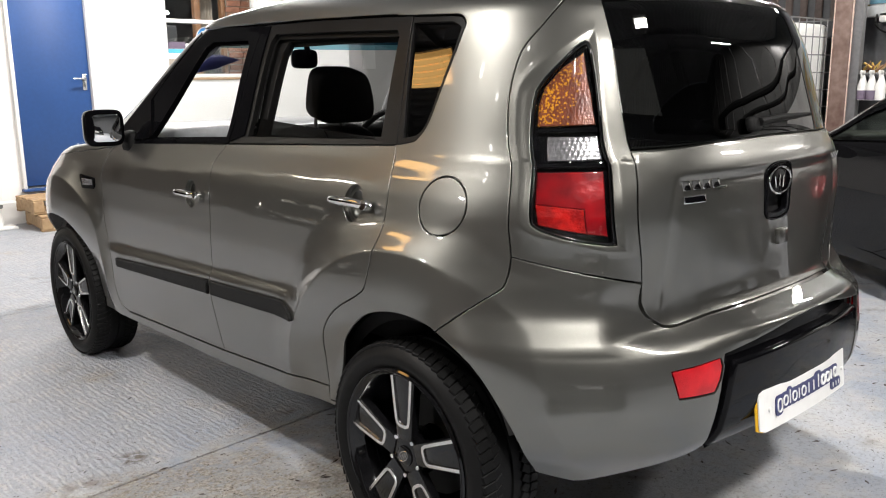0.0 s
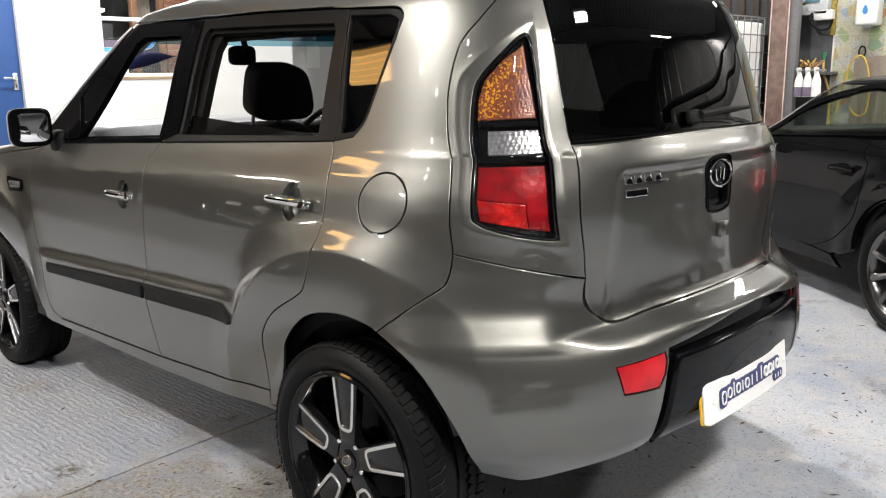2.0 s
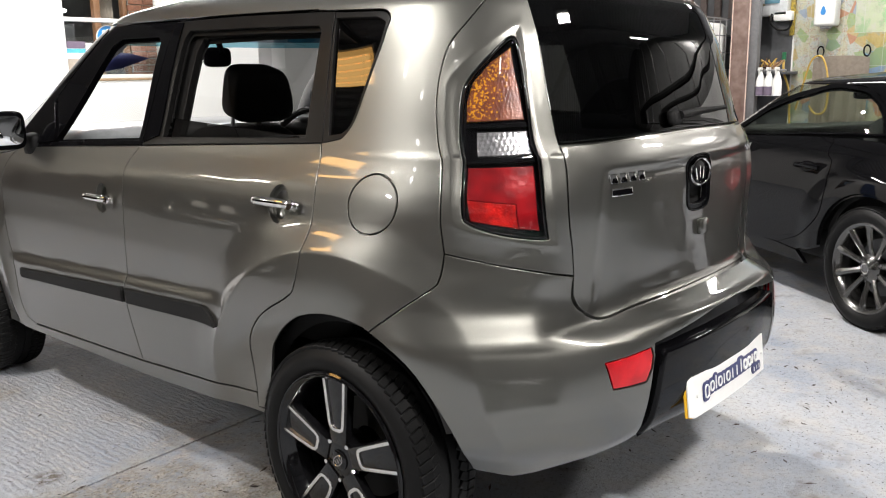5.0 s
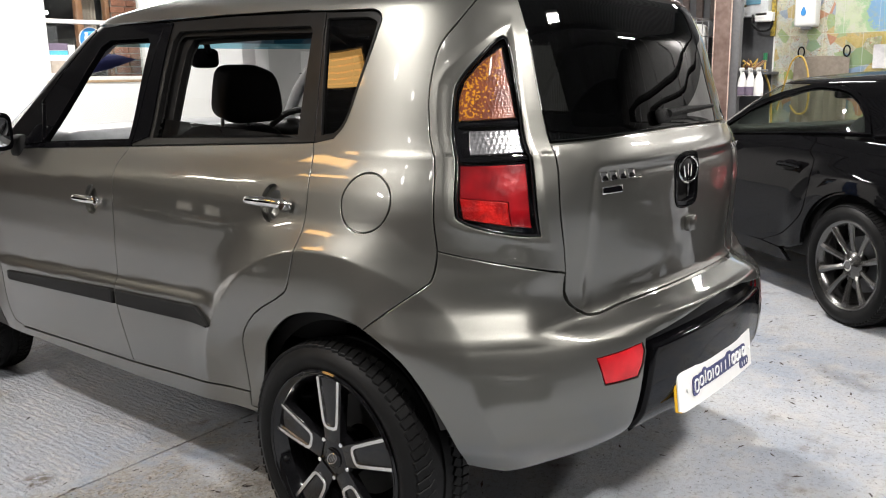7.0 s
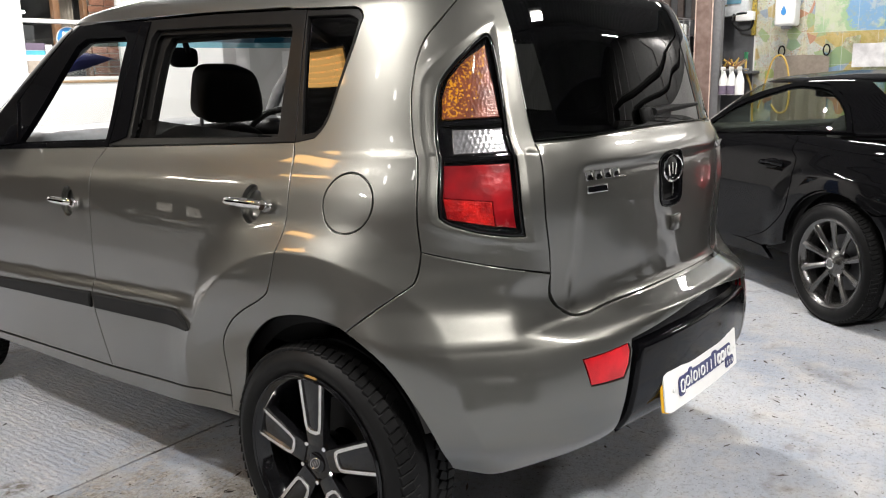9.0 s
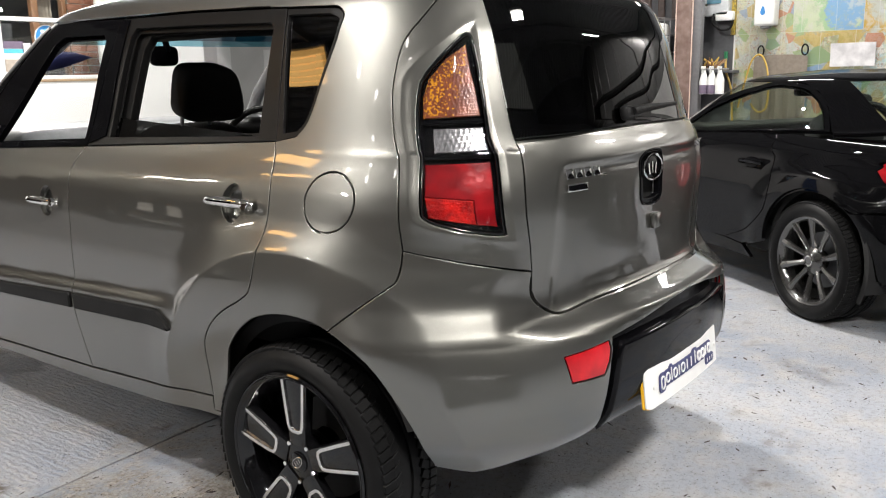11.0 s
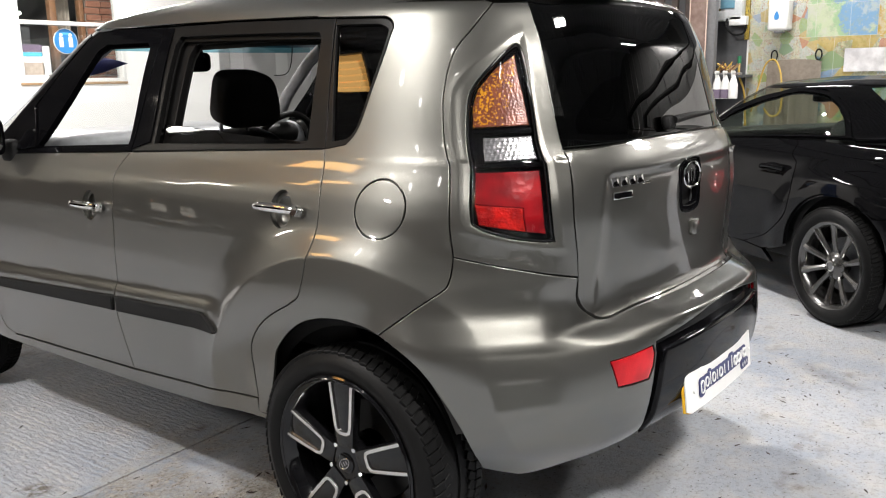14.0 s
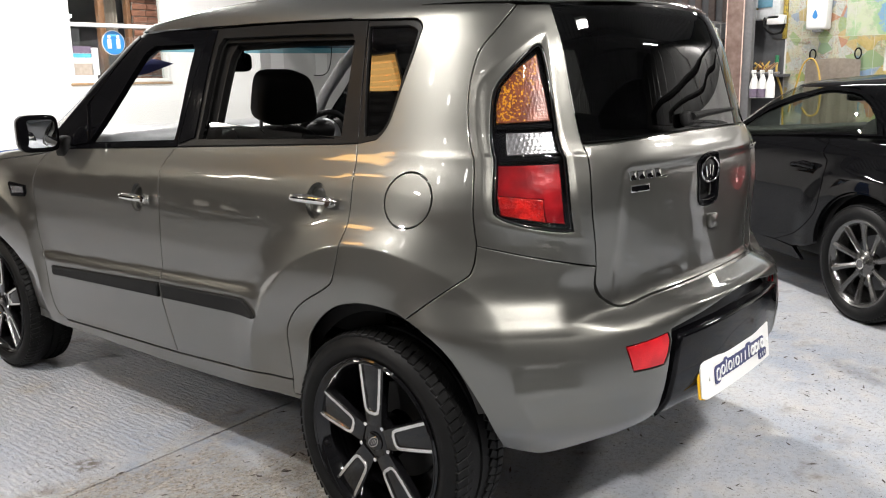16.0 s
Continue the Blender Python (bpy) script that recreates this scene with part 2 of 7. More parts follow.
        col = over(band(fr.outputs[0], 0.004, 0.0), col, (0.88, 0.88, 0.86), 0.7)
    nt.links.new(col, b.inputs["Base Color"])
    return m


def paint_material(name, colour, metal, rough, flake):
    """Metallic lacquer: flakes under a clear coat."""
    m = material(name, colour, rough, metal, 1.0, 0.03, 900.0, 2.0)
    nt = m.node_tree
    b = nt.nodes["Principled BSDF"]
    v = nt.nodes.new("ShaderNodeTexVoronoi")
    v.inputs["Scale"].default_value = 1400
    nt.links.new(nt.nodes["Texture Coordinate"].outputs["Object"], v.inputs["Vector"])
    bp = nt.nodes.new("ShaderNodeBump")
    bp.inputs["Strength"].default_value, bp.inputs["Distance"].default_value = flake, 0.0004
    nt.links.new(v.outputs["Distance"], bp.inputs["Height"])
    nt.links.new(bp.outputs[0], b.inputs["Normal"])
    return m


PAINT = paint_material("titanium_lacquer", (0.140, 0.1385, 0.1255), 0.92, 0.345, 0.12)
PAINT.node_tree.nodes["Principled BSDF"].inputs["Coat IOR"].default_value = 1.62
PAINT.node_tree.nodes["Principled BSDF"].inputs["Coat Roughness"].default_value = 0.012
BLACK_PAINT = paint_material("black_lacquer", (0.003, 0.003, 0.0034), 0.0, 0.3, 0.0)
BLACK_PAINT.node_tree.nodes["Principled BSDF"].inputs["Specular IOR Level"].default_value = 0.0
BLACK_PAINT.node_tree.nodes["Principled BSDF"].inputs["Coat Weight"].default_value = 0.38
GLOSS = material("gloss_black", (0.0025, 0.0025, 0.003), 0.05, spec=0.05)
CARRIER = material("carrier_black", (0.0025, 0.0025, 0.003), 0.05, spec=0.13)
PIANO = material("piano_black", (0.004, 0.004, 0.0045), 0.06, spec=0.4)
SATIN = material("satin_black_frame", (0.009, 0.0088, 0.0086), 0.30, vary=0.15, spec=0.08)
PLASTIC = material("grained_black_plastic", (0.010, 0.010, 0.010), 0.5, spec=0.09, bump=0.0006, bump_scale=700)
RUBBER = material("tyre_rubber", (0.0045, 0.0045, 0.0045), 0.48, vary=0.25, spec=0.13, bump=0.0005, bump_scale=300)
DARK = material("underbody_black", (0.008, 0.008, 0.008), 0.8)
CHROME = material("chrome", (0.78, 0.77, 0.75), 0.06, 1.0, vary=0.02)
MACHINED = material("machined_alloy", (0.72, 0.71, 0.69), 0.26, 1.0, vary=0.06)
ALLOY = material("grey_alloy", (0.115, 0.112, 0.109), 0.22, 0.9, 0.5, vary=0.05)
TINTED = glass("privacy_glass", (0.022, 0.023, 0.022), 0.0, 1.5)
CLEAR = glass("clear_glass", (0.93, 0.95, 0.94), 0.0, 1.45)
SHADEBAND = glass("blue_shade_band", (0.015, 0.08, 0.14), 0.0, 1.45)
SHADEFADE = glass("blue_shade_fade", (0.16, 0.42, 0.52), 0.0, 1.45)
COVER = glass("lamp_cover", (0.95, 0.95, 0.95), 0.0, 1.5)
CABRIO = glass("green_tinted_glass", (0.74, 0.80, 0.74), 0.0, 1.5)


def faceted(m, scale, depth, random_=0.7):
    """Prism facets moulded into a lens."""
    nt = m.node_tree
    v = nt.nodes.new("ShaderNodeTexVoronoi")
    v.inputs["Scale"].default_value, v.inputs["Randomness"].default_value = scale, random_
    nt.links.new(nt.nodes["Texture Coordinate"].outputs["Object"], v.inputs["Vector"])
    bp = nt.nodes.new("ShaderNodeBump")
    bp.inputs["Strength"].default_value, bp.inputs["Distance"].default_value = 1.0, depth
    nt.links.new(v.outputs["Distance"], bp.inputs["Height"])
    nt.links.new(bp.outputs[0], nt.nodes["Principled BSDF"].inputs["Normal"])
    return m


def amber_material():
    """Brown-orange moulding, with a field of yellow prisms towards the outer edge."""
    m = faceted(material("amber_lens", (0.17, 0.048, 0.022), 0.25, 0.1, 0.3, grain=40, blotch=18, second=(0.085, 0.022, 0.013), spec=0.3), 150, 0.0006)
    nt = m.node_tree
    b = nt.nodes["Principled BSDF"]
    base = b.inputs["Base Color"].links[0].from_socket
    sep = nt.nodes.new("ShaderNodeSeparateXYZ")
    nt.links.new(nt.nodes["Texture Coordinate"].outputs["Object"], sep.inputs[0])
    edge = nt.nodes.new("ShaderNodeMapRange")
    edge.inputs["From Min"].default_value, edge.inputs["From Max"].default_value = -0.365, -0.300
    edge.inputs["To Max"].default_value = 0.36
    nt.links.new(sep.outputs[1], edge.inputs["Value"])
    cell = nt.nodes.new("ShaderNodeTexVoronoi")
    cell.inputs["Scale"].default_value = 270
    nt.links.new(nt.nodes["Texture Coordinate"].outputs["Object"], cell.inputs["Vector"])
    tone = nt.nodes.new("ShaderNodeSeparateColor")
    nt.links.new(cell.outputs["Color"], tone.inputs[0])
    lit = nt.nodes.new("ShaderNodeMath")
    lit.operation = "LESS_THAN"
    nt.links.new(tone.outputs[0], lit.inputs[0])
    nt.links.new(edge.outputs[0], lit.inputs[1])
    mix = nt.nodes.new("ShaderNodeMix")
    mix.data_type = "RGBA"
    mix.inputs["B"].default_value = (0.52, 0.23, 0.010, 1)
    nt.links.new(lit.outputs[0], mix.inputs["Factor"])
    nt.links.new(base, mix.inputs["A"])
    nt.links.new(mix.outputs["Result"], b.inputs["Base Color"])
    return m


RED = faceted(material("red_lens", (0.33, 0.007, 0.011), 0.2, 0.1, 0.3, grain=24, blotch=11, second=(0.13, 0.0025, 0.005), spec=0.3), 50, 0.0004)
RUBY = faceted(material("ruby_reflector", (0.62, 0.016, 0.012), 0.18, 0.2, 0.3, grain=50, blotch=16, second=(0.15, 0.003, 0.005), spec=0.4), 120, 0.0016)
REFLECTOR = faceted(material("red_reflector", (0.50, 0.006, 0.012), 0.12, 0.0, 0.5, grain=14, blotch=9, second=(0.20, 0.003, 0.006), spec=0.3), 260, 0.0004)
AMBER = amber_material()
LENS = faceted(material("clear_lens", (0.27, 0.27, 0.28), 0.22, 0.6, 0.2, grain=120, blotch=40, second=(0.16, 0.16, 0.165)), 105, 0.0009, 0.0)
CLOTH = material("black_seat_cloth", (0.012, 0.012, 0.013), 0.9, bump=0.0008, bump_scale=900)
TRIM = material("grey_interior_trim", (0.20, 0.20, 0.205), 0.6, bump=0.0005, bump_scale=500)
DASH = material("silver_dashboard", (0.26, 0.27, 0.28), 0.35, 0.3)
HEADLINER = material("headliner", (0.10, 0.095, 0.09), 0.9)
FLOOR = floor_material()
WHITE = material("white_painted_wall", (0.80, 0.79, 0.77), 0.55, vary=0.03, grain=8, blotch=0.9, bump=0.001, bump_scale=40)
BLUE = material("blue_door_paint", (0.018, 0.062, 0.20), 0.4, vary=0.06, bump=0.0005, bump_scale=60)
PLASTER = material("grey_plaster", (0.55, 0.545, 0.53), 0.7, vary=0.05, grain=6, blotch=0.8, bump=0.001, bump_scale=40)
GRIT = material("brown_grit", (0.055, 0.04, 0.032), 0.8, vary=0.4)
FLAKE = material("pale_flakes", (0.5, 0.5, 0.48), 0.5)
WORN = material("worn_brown_paint", (0.155, 0.090, 0.072), 0.5, grain=14, blotch=5, second=(0.27, 0.19, 0.16))
# column edges: scraped paint, lightened further to carry the lamp light on them
BARE_LIT_EDGE = material("scraped_lit_edge", (0.72, 0.56, 0.47), 0.5, vary=0.25)
SHEET = material("pale_steel_cladding", (0.32, 0.32, 0.315), 0.27, 0.55, vary=0.1)
STEEL = material("dull_steel", (0.30, 0.30, 0.31), 0.45, 0.8)
GREY = material("dark_grey_cladding", (0.085, 0.088, 0.095), 0.6)
MAROON = material("maroon_steel_paint", (0.23, 0.13, 0.115), 0.45, vary=0.2)
BROWN = material("brown_cladding", (0.085, 0.062, 0.054), 0.55, vary=0.2)
WOOD = material("pallet_wood", (0.42, 0.29, 0.16), 0.8, grain=26, blotch=4, second=(0.27, 0.17, 0.09), bump=0.002, bump_scale=60)
OAK = material("varnished_wood", (0.33, 0.16, 0.075), 0.4, grain=18, blotch=3, second=(0.21, 0.10, 0.05))
BRICK = material("brick_red", (0.36, 0.16, 0.10), 0.8, vary=0.25)
MORTAR = material("mortar", (0.42, 0.38, 0.33), 0.9)
CEILMAT = material("ceiling_sheet", (0.22, 0.22, 0.225), 0.4, 0.0, vary=0.1)
OFFWHITE = material("white_plastic", (0.75, 0.75, 0.73), 0.35, vary=0.03)
TANK = material("translucent_white_plastic", (0.82, 0.82, 0.80), 0.4, vary=0.04)
PURPLE = material("purple_fluid", (0.17, 0.135, 0.19), 0.25)
PAPER = material("creased_paper", (0.66, 0.65, 0.65), 0.7, grain=14, blotch=6, second=(0.44, 0.43, 0.44), bump=0.002, bump_scale=12)
NAVY = material("navy_print", (0.03, 0.035, 0.12), 0.4)
YELLOW = material("yellow_hose", (0.55, 0.36, 0.07), 0.45)
PRINT = material("yellow_black_print", (0.55, 0.40, 0.05), 0.5, grain=60, blotch=22, second=(0.10, 0.08, 0.03))
PLATE_YELLOW = material("yellow_plate", (0.75, 0.42, 0.02), 0.35)
TOWEL = material("beige_towel", (0.43, 0.37, 0.31), 0.95, bump=0.003, bump_scale=260)
SIGNBLUE = material("sign_blue", (0.03, 0.22, 0.55), 0.4)
CYAN = material("cyan_print", (0.10, 0.45, 0.62), 0.4)
GREEN = material("green_plastic", (0.02, 0.16, 0.07), 0.4)
GLOW = emitter("lit_diffuser", (1.0, 0.97, 0.92), 18.0)
WARMGLOW = emitter("lit_amber_diffuser", (1.0, 0.55, 0.16), 5.0)


# ---- building helpers ----
def adopt(ob, parent):
    if parent is not None:
        ob.parent = parent
        ob.matrix_parent_inverse = parent.matrix_world.inverted()
    return ob


def thing(name, x, y, z, label, category, group="", kind=""):
    ob = new(name)
    ob.empty_display_size = 0.1
    ob.location = (x, y, z)
    ob.matrix_world = Matrix.Translation((x, y, z))
    return tagged(ob, label, category, group, kind)


def mesh(name, verts, faces, mat, parent=None, normals=None, smoothed=True, label=""):
    me = bpy.data.meshes.new(name)
    me.from_pydata([tuple(v) for v in verts], [], [tuple(int(i) for i in f) for f in faces])
    me.materials.append(mat)
    me.polygons.foreach_set("use_smooth", [smoothed] * len(me.polygons))
    if normals is not None:
        me.normals_split_custom_set_from_vertices([tuple(n) for n in normals])
    me.update()
    ob = new(name, me)
    if label:
        tagged(ob, label)
    return adopt(ob, parent)


def part(name, bm, mat, parent=None, label="", m=None, sharp=35):
    """Links a bmesh as one mesh object under a thing or a part."""
    if m is not None:
        bm.transform(m)
    bmesh.ops.recalc_face_normals(bm, faces=bm.faces)
    for f in bm.faces:
        f.smooth = True
    for e in bm.edges:
        if len(e.link_faces) == 2 and e.calc_face_angle(0) > radians(sharp):
            e.smooth = False
    me = bpy.data.meshes.new(name)
    bm.to_mesh(me)
    bm.free()
    me.materials.append(mat)
    ob = new(name, me)
    if label:
        tagged(ob, label)
    return adopt(ob, parent)


def block(cx, cy, cz, sx, sy, sz, bevel=0.005, segments=2, m=None, into=None):
    """A box with softened edges, as a bmesh (joined into another if given)."""
    bm = bmesh.new()
    bmesh.ops.create_cube(bm, size=1)
    bmesh.ops.scale(bm, vec=(sx, sy, sz), verts=bm.verts)
    if bevel:
        bmesh.ops.bevel(bm, geom=list(bm.edges), offset=min(bevel, 0.45 * min(sx, sy, sz)), segments=segments, profile=0.5, affect="EDGES")
    bmesh.ops.translate(bm, vec=(cx, cy, cz), verts=bm.verts)
    if m is not None:
        bm.transform(m)
    return join(into, bm)


def join(into, bm):
    if into is None:
        return bm
    tmp = bpy.data.meshes.new("tmp")
    bm.to_mesh(tmp)
    bm.free()
    into.from_mesh(tmp)
    bpy.data.meshes.remove(tmp)
    return into


def lathe(outline, n=48, closed=False, into=None, m=None):
    """Spins (radius, x) points round the x axis."""
    bm = bmesh.new()
    rings = []
    for r, x in outline:
        rings.append([bm.verts.new((x, r * math.cos(2 * math.pi * k / n), r * math.sin(2 * math.pi * k / n))) for k in range(n)] if r > 1e-6 else [bm.verts.new((x, 0, 0))])
    pairs = list(zip(rings, rings[1:])) + ([(rings[-1], rings[0])] if closed else [])
    for a, c in pairs:
        for k in range(n):
            k2 = (k + 1) % n
            if len(a) == 1 and len(c) == 1:
                continue
            if len(a) == 1:
                bm.faces.new((a[0], c[k], c[k2]))
            elif len(c) == 1:
                bm.faces.new((a[k], c[0], a[k2]))
            else:
                bm.faces.new((a[k], c[k], c[k2], a[k2]))
    if m is not None:
        bm.transform(m)
    return join(into, bm)


def tube(points, radius, n=10, into=None, closed=False):
    """A round bar swept along points; radius may be one number or one a point."""
    pts = [Vector(p) for p in points]
    radii = radius if isinstance(radius, (list, tuple)) else [radius] * len(pts)
    bm = bmesh.new()
    rings, up = [], Vector((0.13, 0.21, 0.97))
    for i, p in enumerate(pts):
        if closed:
            d = pts[(i + 1) % len(pts)] - pts[i - 1]
        else:
            d = pts[min(i + 1, len(pts) - 1)] - pts[max(i - 1, 0)]
        d.normalize()
        side = d.cross(up)
        side.normalize()
        top = side.cross(d)
        rings.append([bm.verts.new(p + radii[i] * (math.cos(2 * math.pi * k / n) * side + math.sin(2 * math.pi * k / n) * top)) for k in range(n)])
    pairs = list(zip(rings, rings[1:])) + ([(rings[-1], rings[0])] if closed else [])
    for a, c in pairs:
        for k in range(n):
            bm.faces.new((a[k], a[(k + 1) % n], c[(k + 1) % n], c[k]))
    if not closed:
        bm.faces.new(rings[0])
        bm.faces.new(rings[-1])
    return join(into, bm)


def spline(points, per=8, closed=False):
    """Catmull-Rom curve through a few points (any dimension)."""
    p = np.array(points, float)
    n = len(p)
    out = []
    for i in range(n if closed else n - 1):
        a, b_, c, d = (p[(i + k) % n] if closed else p[min(max(i + k, 0), n - 1)] for k in (-1, 0, 1, 2))
        for t in np.linspace(0, 1, per, endpoint=False):
            out.append(0.5 * (2 * b_ + (c - a) * t + (2 * a - 5 * b_ + 4 * c - d) * t * t + (3 * b_ - a - 3 * c + d) * t ** 3))
    if not closed:
        out.append(p[-1])
    return [tuple(q) for q in out]


def plate(outline, depth, bevel=0.0, into=None, m=None):
    """A flat outline in x and y, raised by depth in z, with softened upper edges."""
    bm = bmesh.new()
    f = bm.faces.new([bm.verts.new((x, y, 0)) for x, y in outline])
    made = bmesh.ops.extrude_face_region(bm, geom=[f])
    top = [g for g in made["geom"] if isinstance(g, bmesh.types.BMVert)]
    bmesh.ops.translate(bm, vec=(0, 0, depth), verts=top)
    if bevel:
        edges = [e for e in bm.edges if all(v in top for v in e.verts)]
        bmesh.ops.bevel(bm, geom=edges, offset=bevel, segments=2, profile=0.5, affect="EDGES")
    if m is not None:
        bm.transform(m)
    return join(into, bm)


def rounded(w, h, r, n=5):
    """A rounded rectangle's outline, centred."""
    out = []
    for cx, cy, a0 in ((w / 2 - r, h / 2 - r, 0), (-w / 2 + r, h / 2 - r, 90), (-w / 2 + r, -h / 2 + r, 180), (w / 2 - r, -h / 2 + r, 270)):
        for k in range(n + 1):
            a = radians(a0 + 90 * k / n)
            out.append((cx + r * math.cos(a), cy + r * math.sin(a)))
    return out


# ---- shape of the hatchback's skin ----
Y0, KR, KF, NR, NF = 0.25, 0.90, 0.62, 3.3, 2.7
ZT = np.arange(0.0, 2.0, 0.0025)


def profile(points, sigma=0.012):
    zs, vs = zip(*points)
    table = np.interp(ZT, zs, vs)
    k = np.arange(-24, 25) * 0.0025
    k = np.exp(-0.5 * (k / sigma) ** 2)
    pad = np.pad(table, 24, mode="edge")
    soft = np.convolve(pad, k / k.sum(), mode="valid")
    low = np.clip((0.80 - ZT) / 0.02, 0, 1)  # the bumper's edge stays crisp
    crisp = np.convolve(np.pad(table, 2, mode="edge"), np.array([1, 3, 4, 3, 1]) / 12, mode="valid")
    return soft + (crisp - soft) * low * np.clip((ZT - 0.69) / 0.01, 0, 1)


WIDTH = profile([(0.15, 0.78), (0.22, 0.82), (0.30, 0.845), (0.42, 0.85), (0.60, 0.852), (0.80, 0.858), (0.92, 0.852), (1.0, 0.84), (1.05, 0.825),
                 (1.12, 0.792), (1.2, 0.762), (1.3, 0.728), (1.45, 0.675), (1.53, 0.642), (1.565, 0.61), (1.595, 0.54), (1.62, 0.40), (1.636, 0.2), (1.64, 0.04)])
REAR = profile([(0.15, -0.48), (0.30, -0.54), (0.36, -0.602), (0.40, -0.646), (0.43, -0.684), (0.47, -0.706), (0.54, -0.718), (0.62, -0.724), (0.68, -0.724), (0.724, -0.722), (0.737, -0.698), (0.751, -0.642), (0.760, -0.625), (0.776, -0.6205), (0.81, -0.6155),
                (0.95, -0.608), (1.06, -0.606), (1.10, -0.603), (1.13, -0.594), (1.155, -0.582), (1.18, -0.567), (1.2, -0.561), (1.43, -0.507), (1.53, -0.46), (1.57, -0.41), (1.60, -0.28), (1.625, -0.05), (1.64, 0.15)])
SHOULDER = profile([(0.15, -0.472), (0.30, -0.547), (0.36, -0.622), (0.40, -0.672), (0.43, -0.692), (0.46, -0.7025), (0.51, -0.722), (0.58, -0.7375), (0.66, -0.7325), (0.715, -0.7215), (0.733, -0.7195), (0.76, -0.703), (0.80, -0.682), (0.84, -0.655), (0.88, -0.637), (0.93, -0.621), (0.98, -0.609), (1.06, -0.604), (1.15, -0.59), (1.2, -0.573)])
FRONT = profile([(0.15, 3.1), (0.24, 3.28), (0.4, 3.36), (0.6, 3.37), (0.75, 3.33), (0.85, 3.28), (0.93, 3.2), (0.99, 3.05), (1.04, 2.85), (1.075, 2.48),
                 (1.3, 2.07), (1.5, 1.76), (1.57, 1.62), (1.60, 1.35), (1.625, 0.9), (1.64, 0.5)], 0.008)


def at(table, z):
    return np.interp(z, ZT, table)


def smooth(e0, e1, x):
    t = np.clip((x - e0) / (e1 - e0), 0, 1)
    return t * t * (3 - 2 * t)


def ridge(r, r0, r1, power=1.6, soft=0.015):
    """Rises from r0 to a ridge at r1, slightly rounded there."""
    return sum(np.clip((r0 - r - d) / (r0 - r1), 0, 1) ** power for d in (-soft, -soft * 0.6, -soft * 0.2, soft * 0.2, soft * 0.6, soft)) / 6


def swell(y, z, zb):
    """Wheel-arch flares, and the pressed-in lower part of the doors."""
    out = 0
    for yc in (0.0, 2.55):
        r = np.hypot(y - yc, (z - 0.322) * 0.98)
        r1 = 0.567 - np.where(y < yc, 0.065 * smooth(0.80, 0.52, z), 0.0)
        r = r * 0.567 / r1
        q = np.clip(0.567 - r, 0, 0.2)  # the flare's own face rounds over from its crease to the lip
        tilt = smooth(0.50, 0.74, z)
        face = (0.15 * q - 0.48 * q * q) * tilt - (0.10 * q + 0.30 * q * q) * (1 - tilt)
        out = out + (0.042 * (1 - 0.33 * smooth(yc - 0.12, yc - 0.40, y)) * ridge(r, 0.72, 0.567, 2.1, 0.004) + face) * smooth(1.06, 0.9, z) * np.where(y < yc, smooth(0.26, 0.46, z), smooth(0.34, 0.62, z))
    crease = 0.665 - 0.045 * (y - 0.6)
    out = out + 0.016 * smooth(crease + 0.045, crease, z) * smooth(0.45, 0.62, y) * smooth(2.1, 1.95, y)
    waist = 1.087 - 0.058 * y
    up, down = np.clip((z - waist) / 0.07, 0, 1), np.clip((waist - z) / 0.14, 0, 1)
    out = out + 0.0045 * (1 - up) ** 1.4 * (1 - down) ** 1.4 * smooth(-0.35, 0.1, y)
    shelf = ridge(zb, 0.925, 0.725, 1.3, 0.004) - 0.24 * smooth(0.50, 0.38, zb)
    shelf = shelf - 0.26 * smooth(0.46, 0.34, zb) + 0.22 * np.clip((0.724 - zb) / 0.17, 0, 1) ** 0.6 * smooth(0.40, 0.49, zb)
    return out + 0.060 * shelf * smooth(-0.02, -0.34, y)


def skin(s, z):
    """The hatchback's skin, its bumper evened out along the rear corners."""
    s, z = np.broadcast_arrays(np.asarray(s, float), np.asarray(z, float))
    sm = np.where(s < Y0 - KR * math.pi / 2, 2 * Y0 - KR * math.pi - s, s)
    wide = 0.05 * smooth(-1.12, -0.95, sm) * smooth(-0.42, -0.56, sm) * smooth(0.90, 0.80, z)
    return sum(k * raw_skin(s + d * wide, z) for d, k in ((-1.6, 0.12), (-0.8, 0.23), (0.0, 0.30), (0.8, 0.23), (1.6, 0.12)))


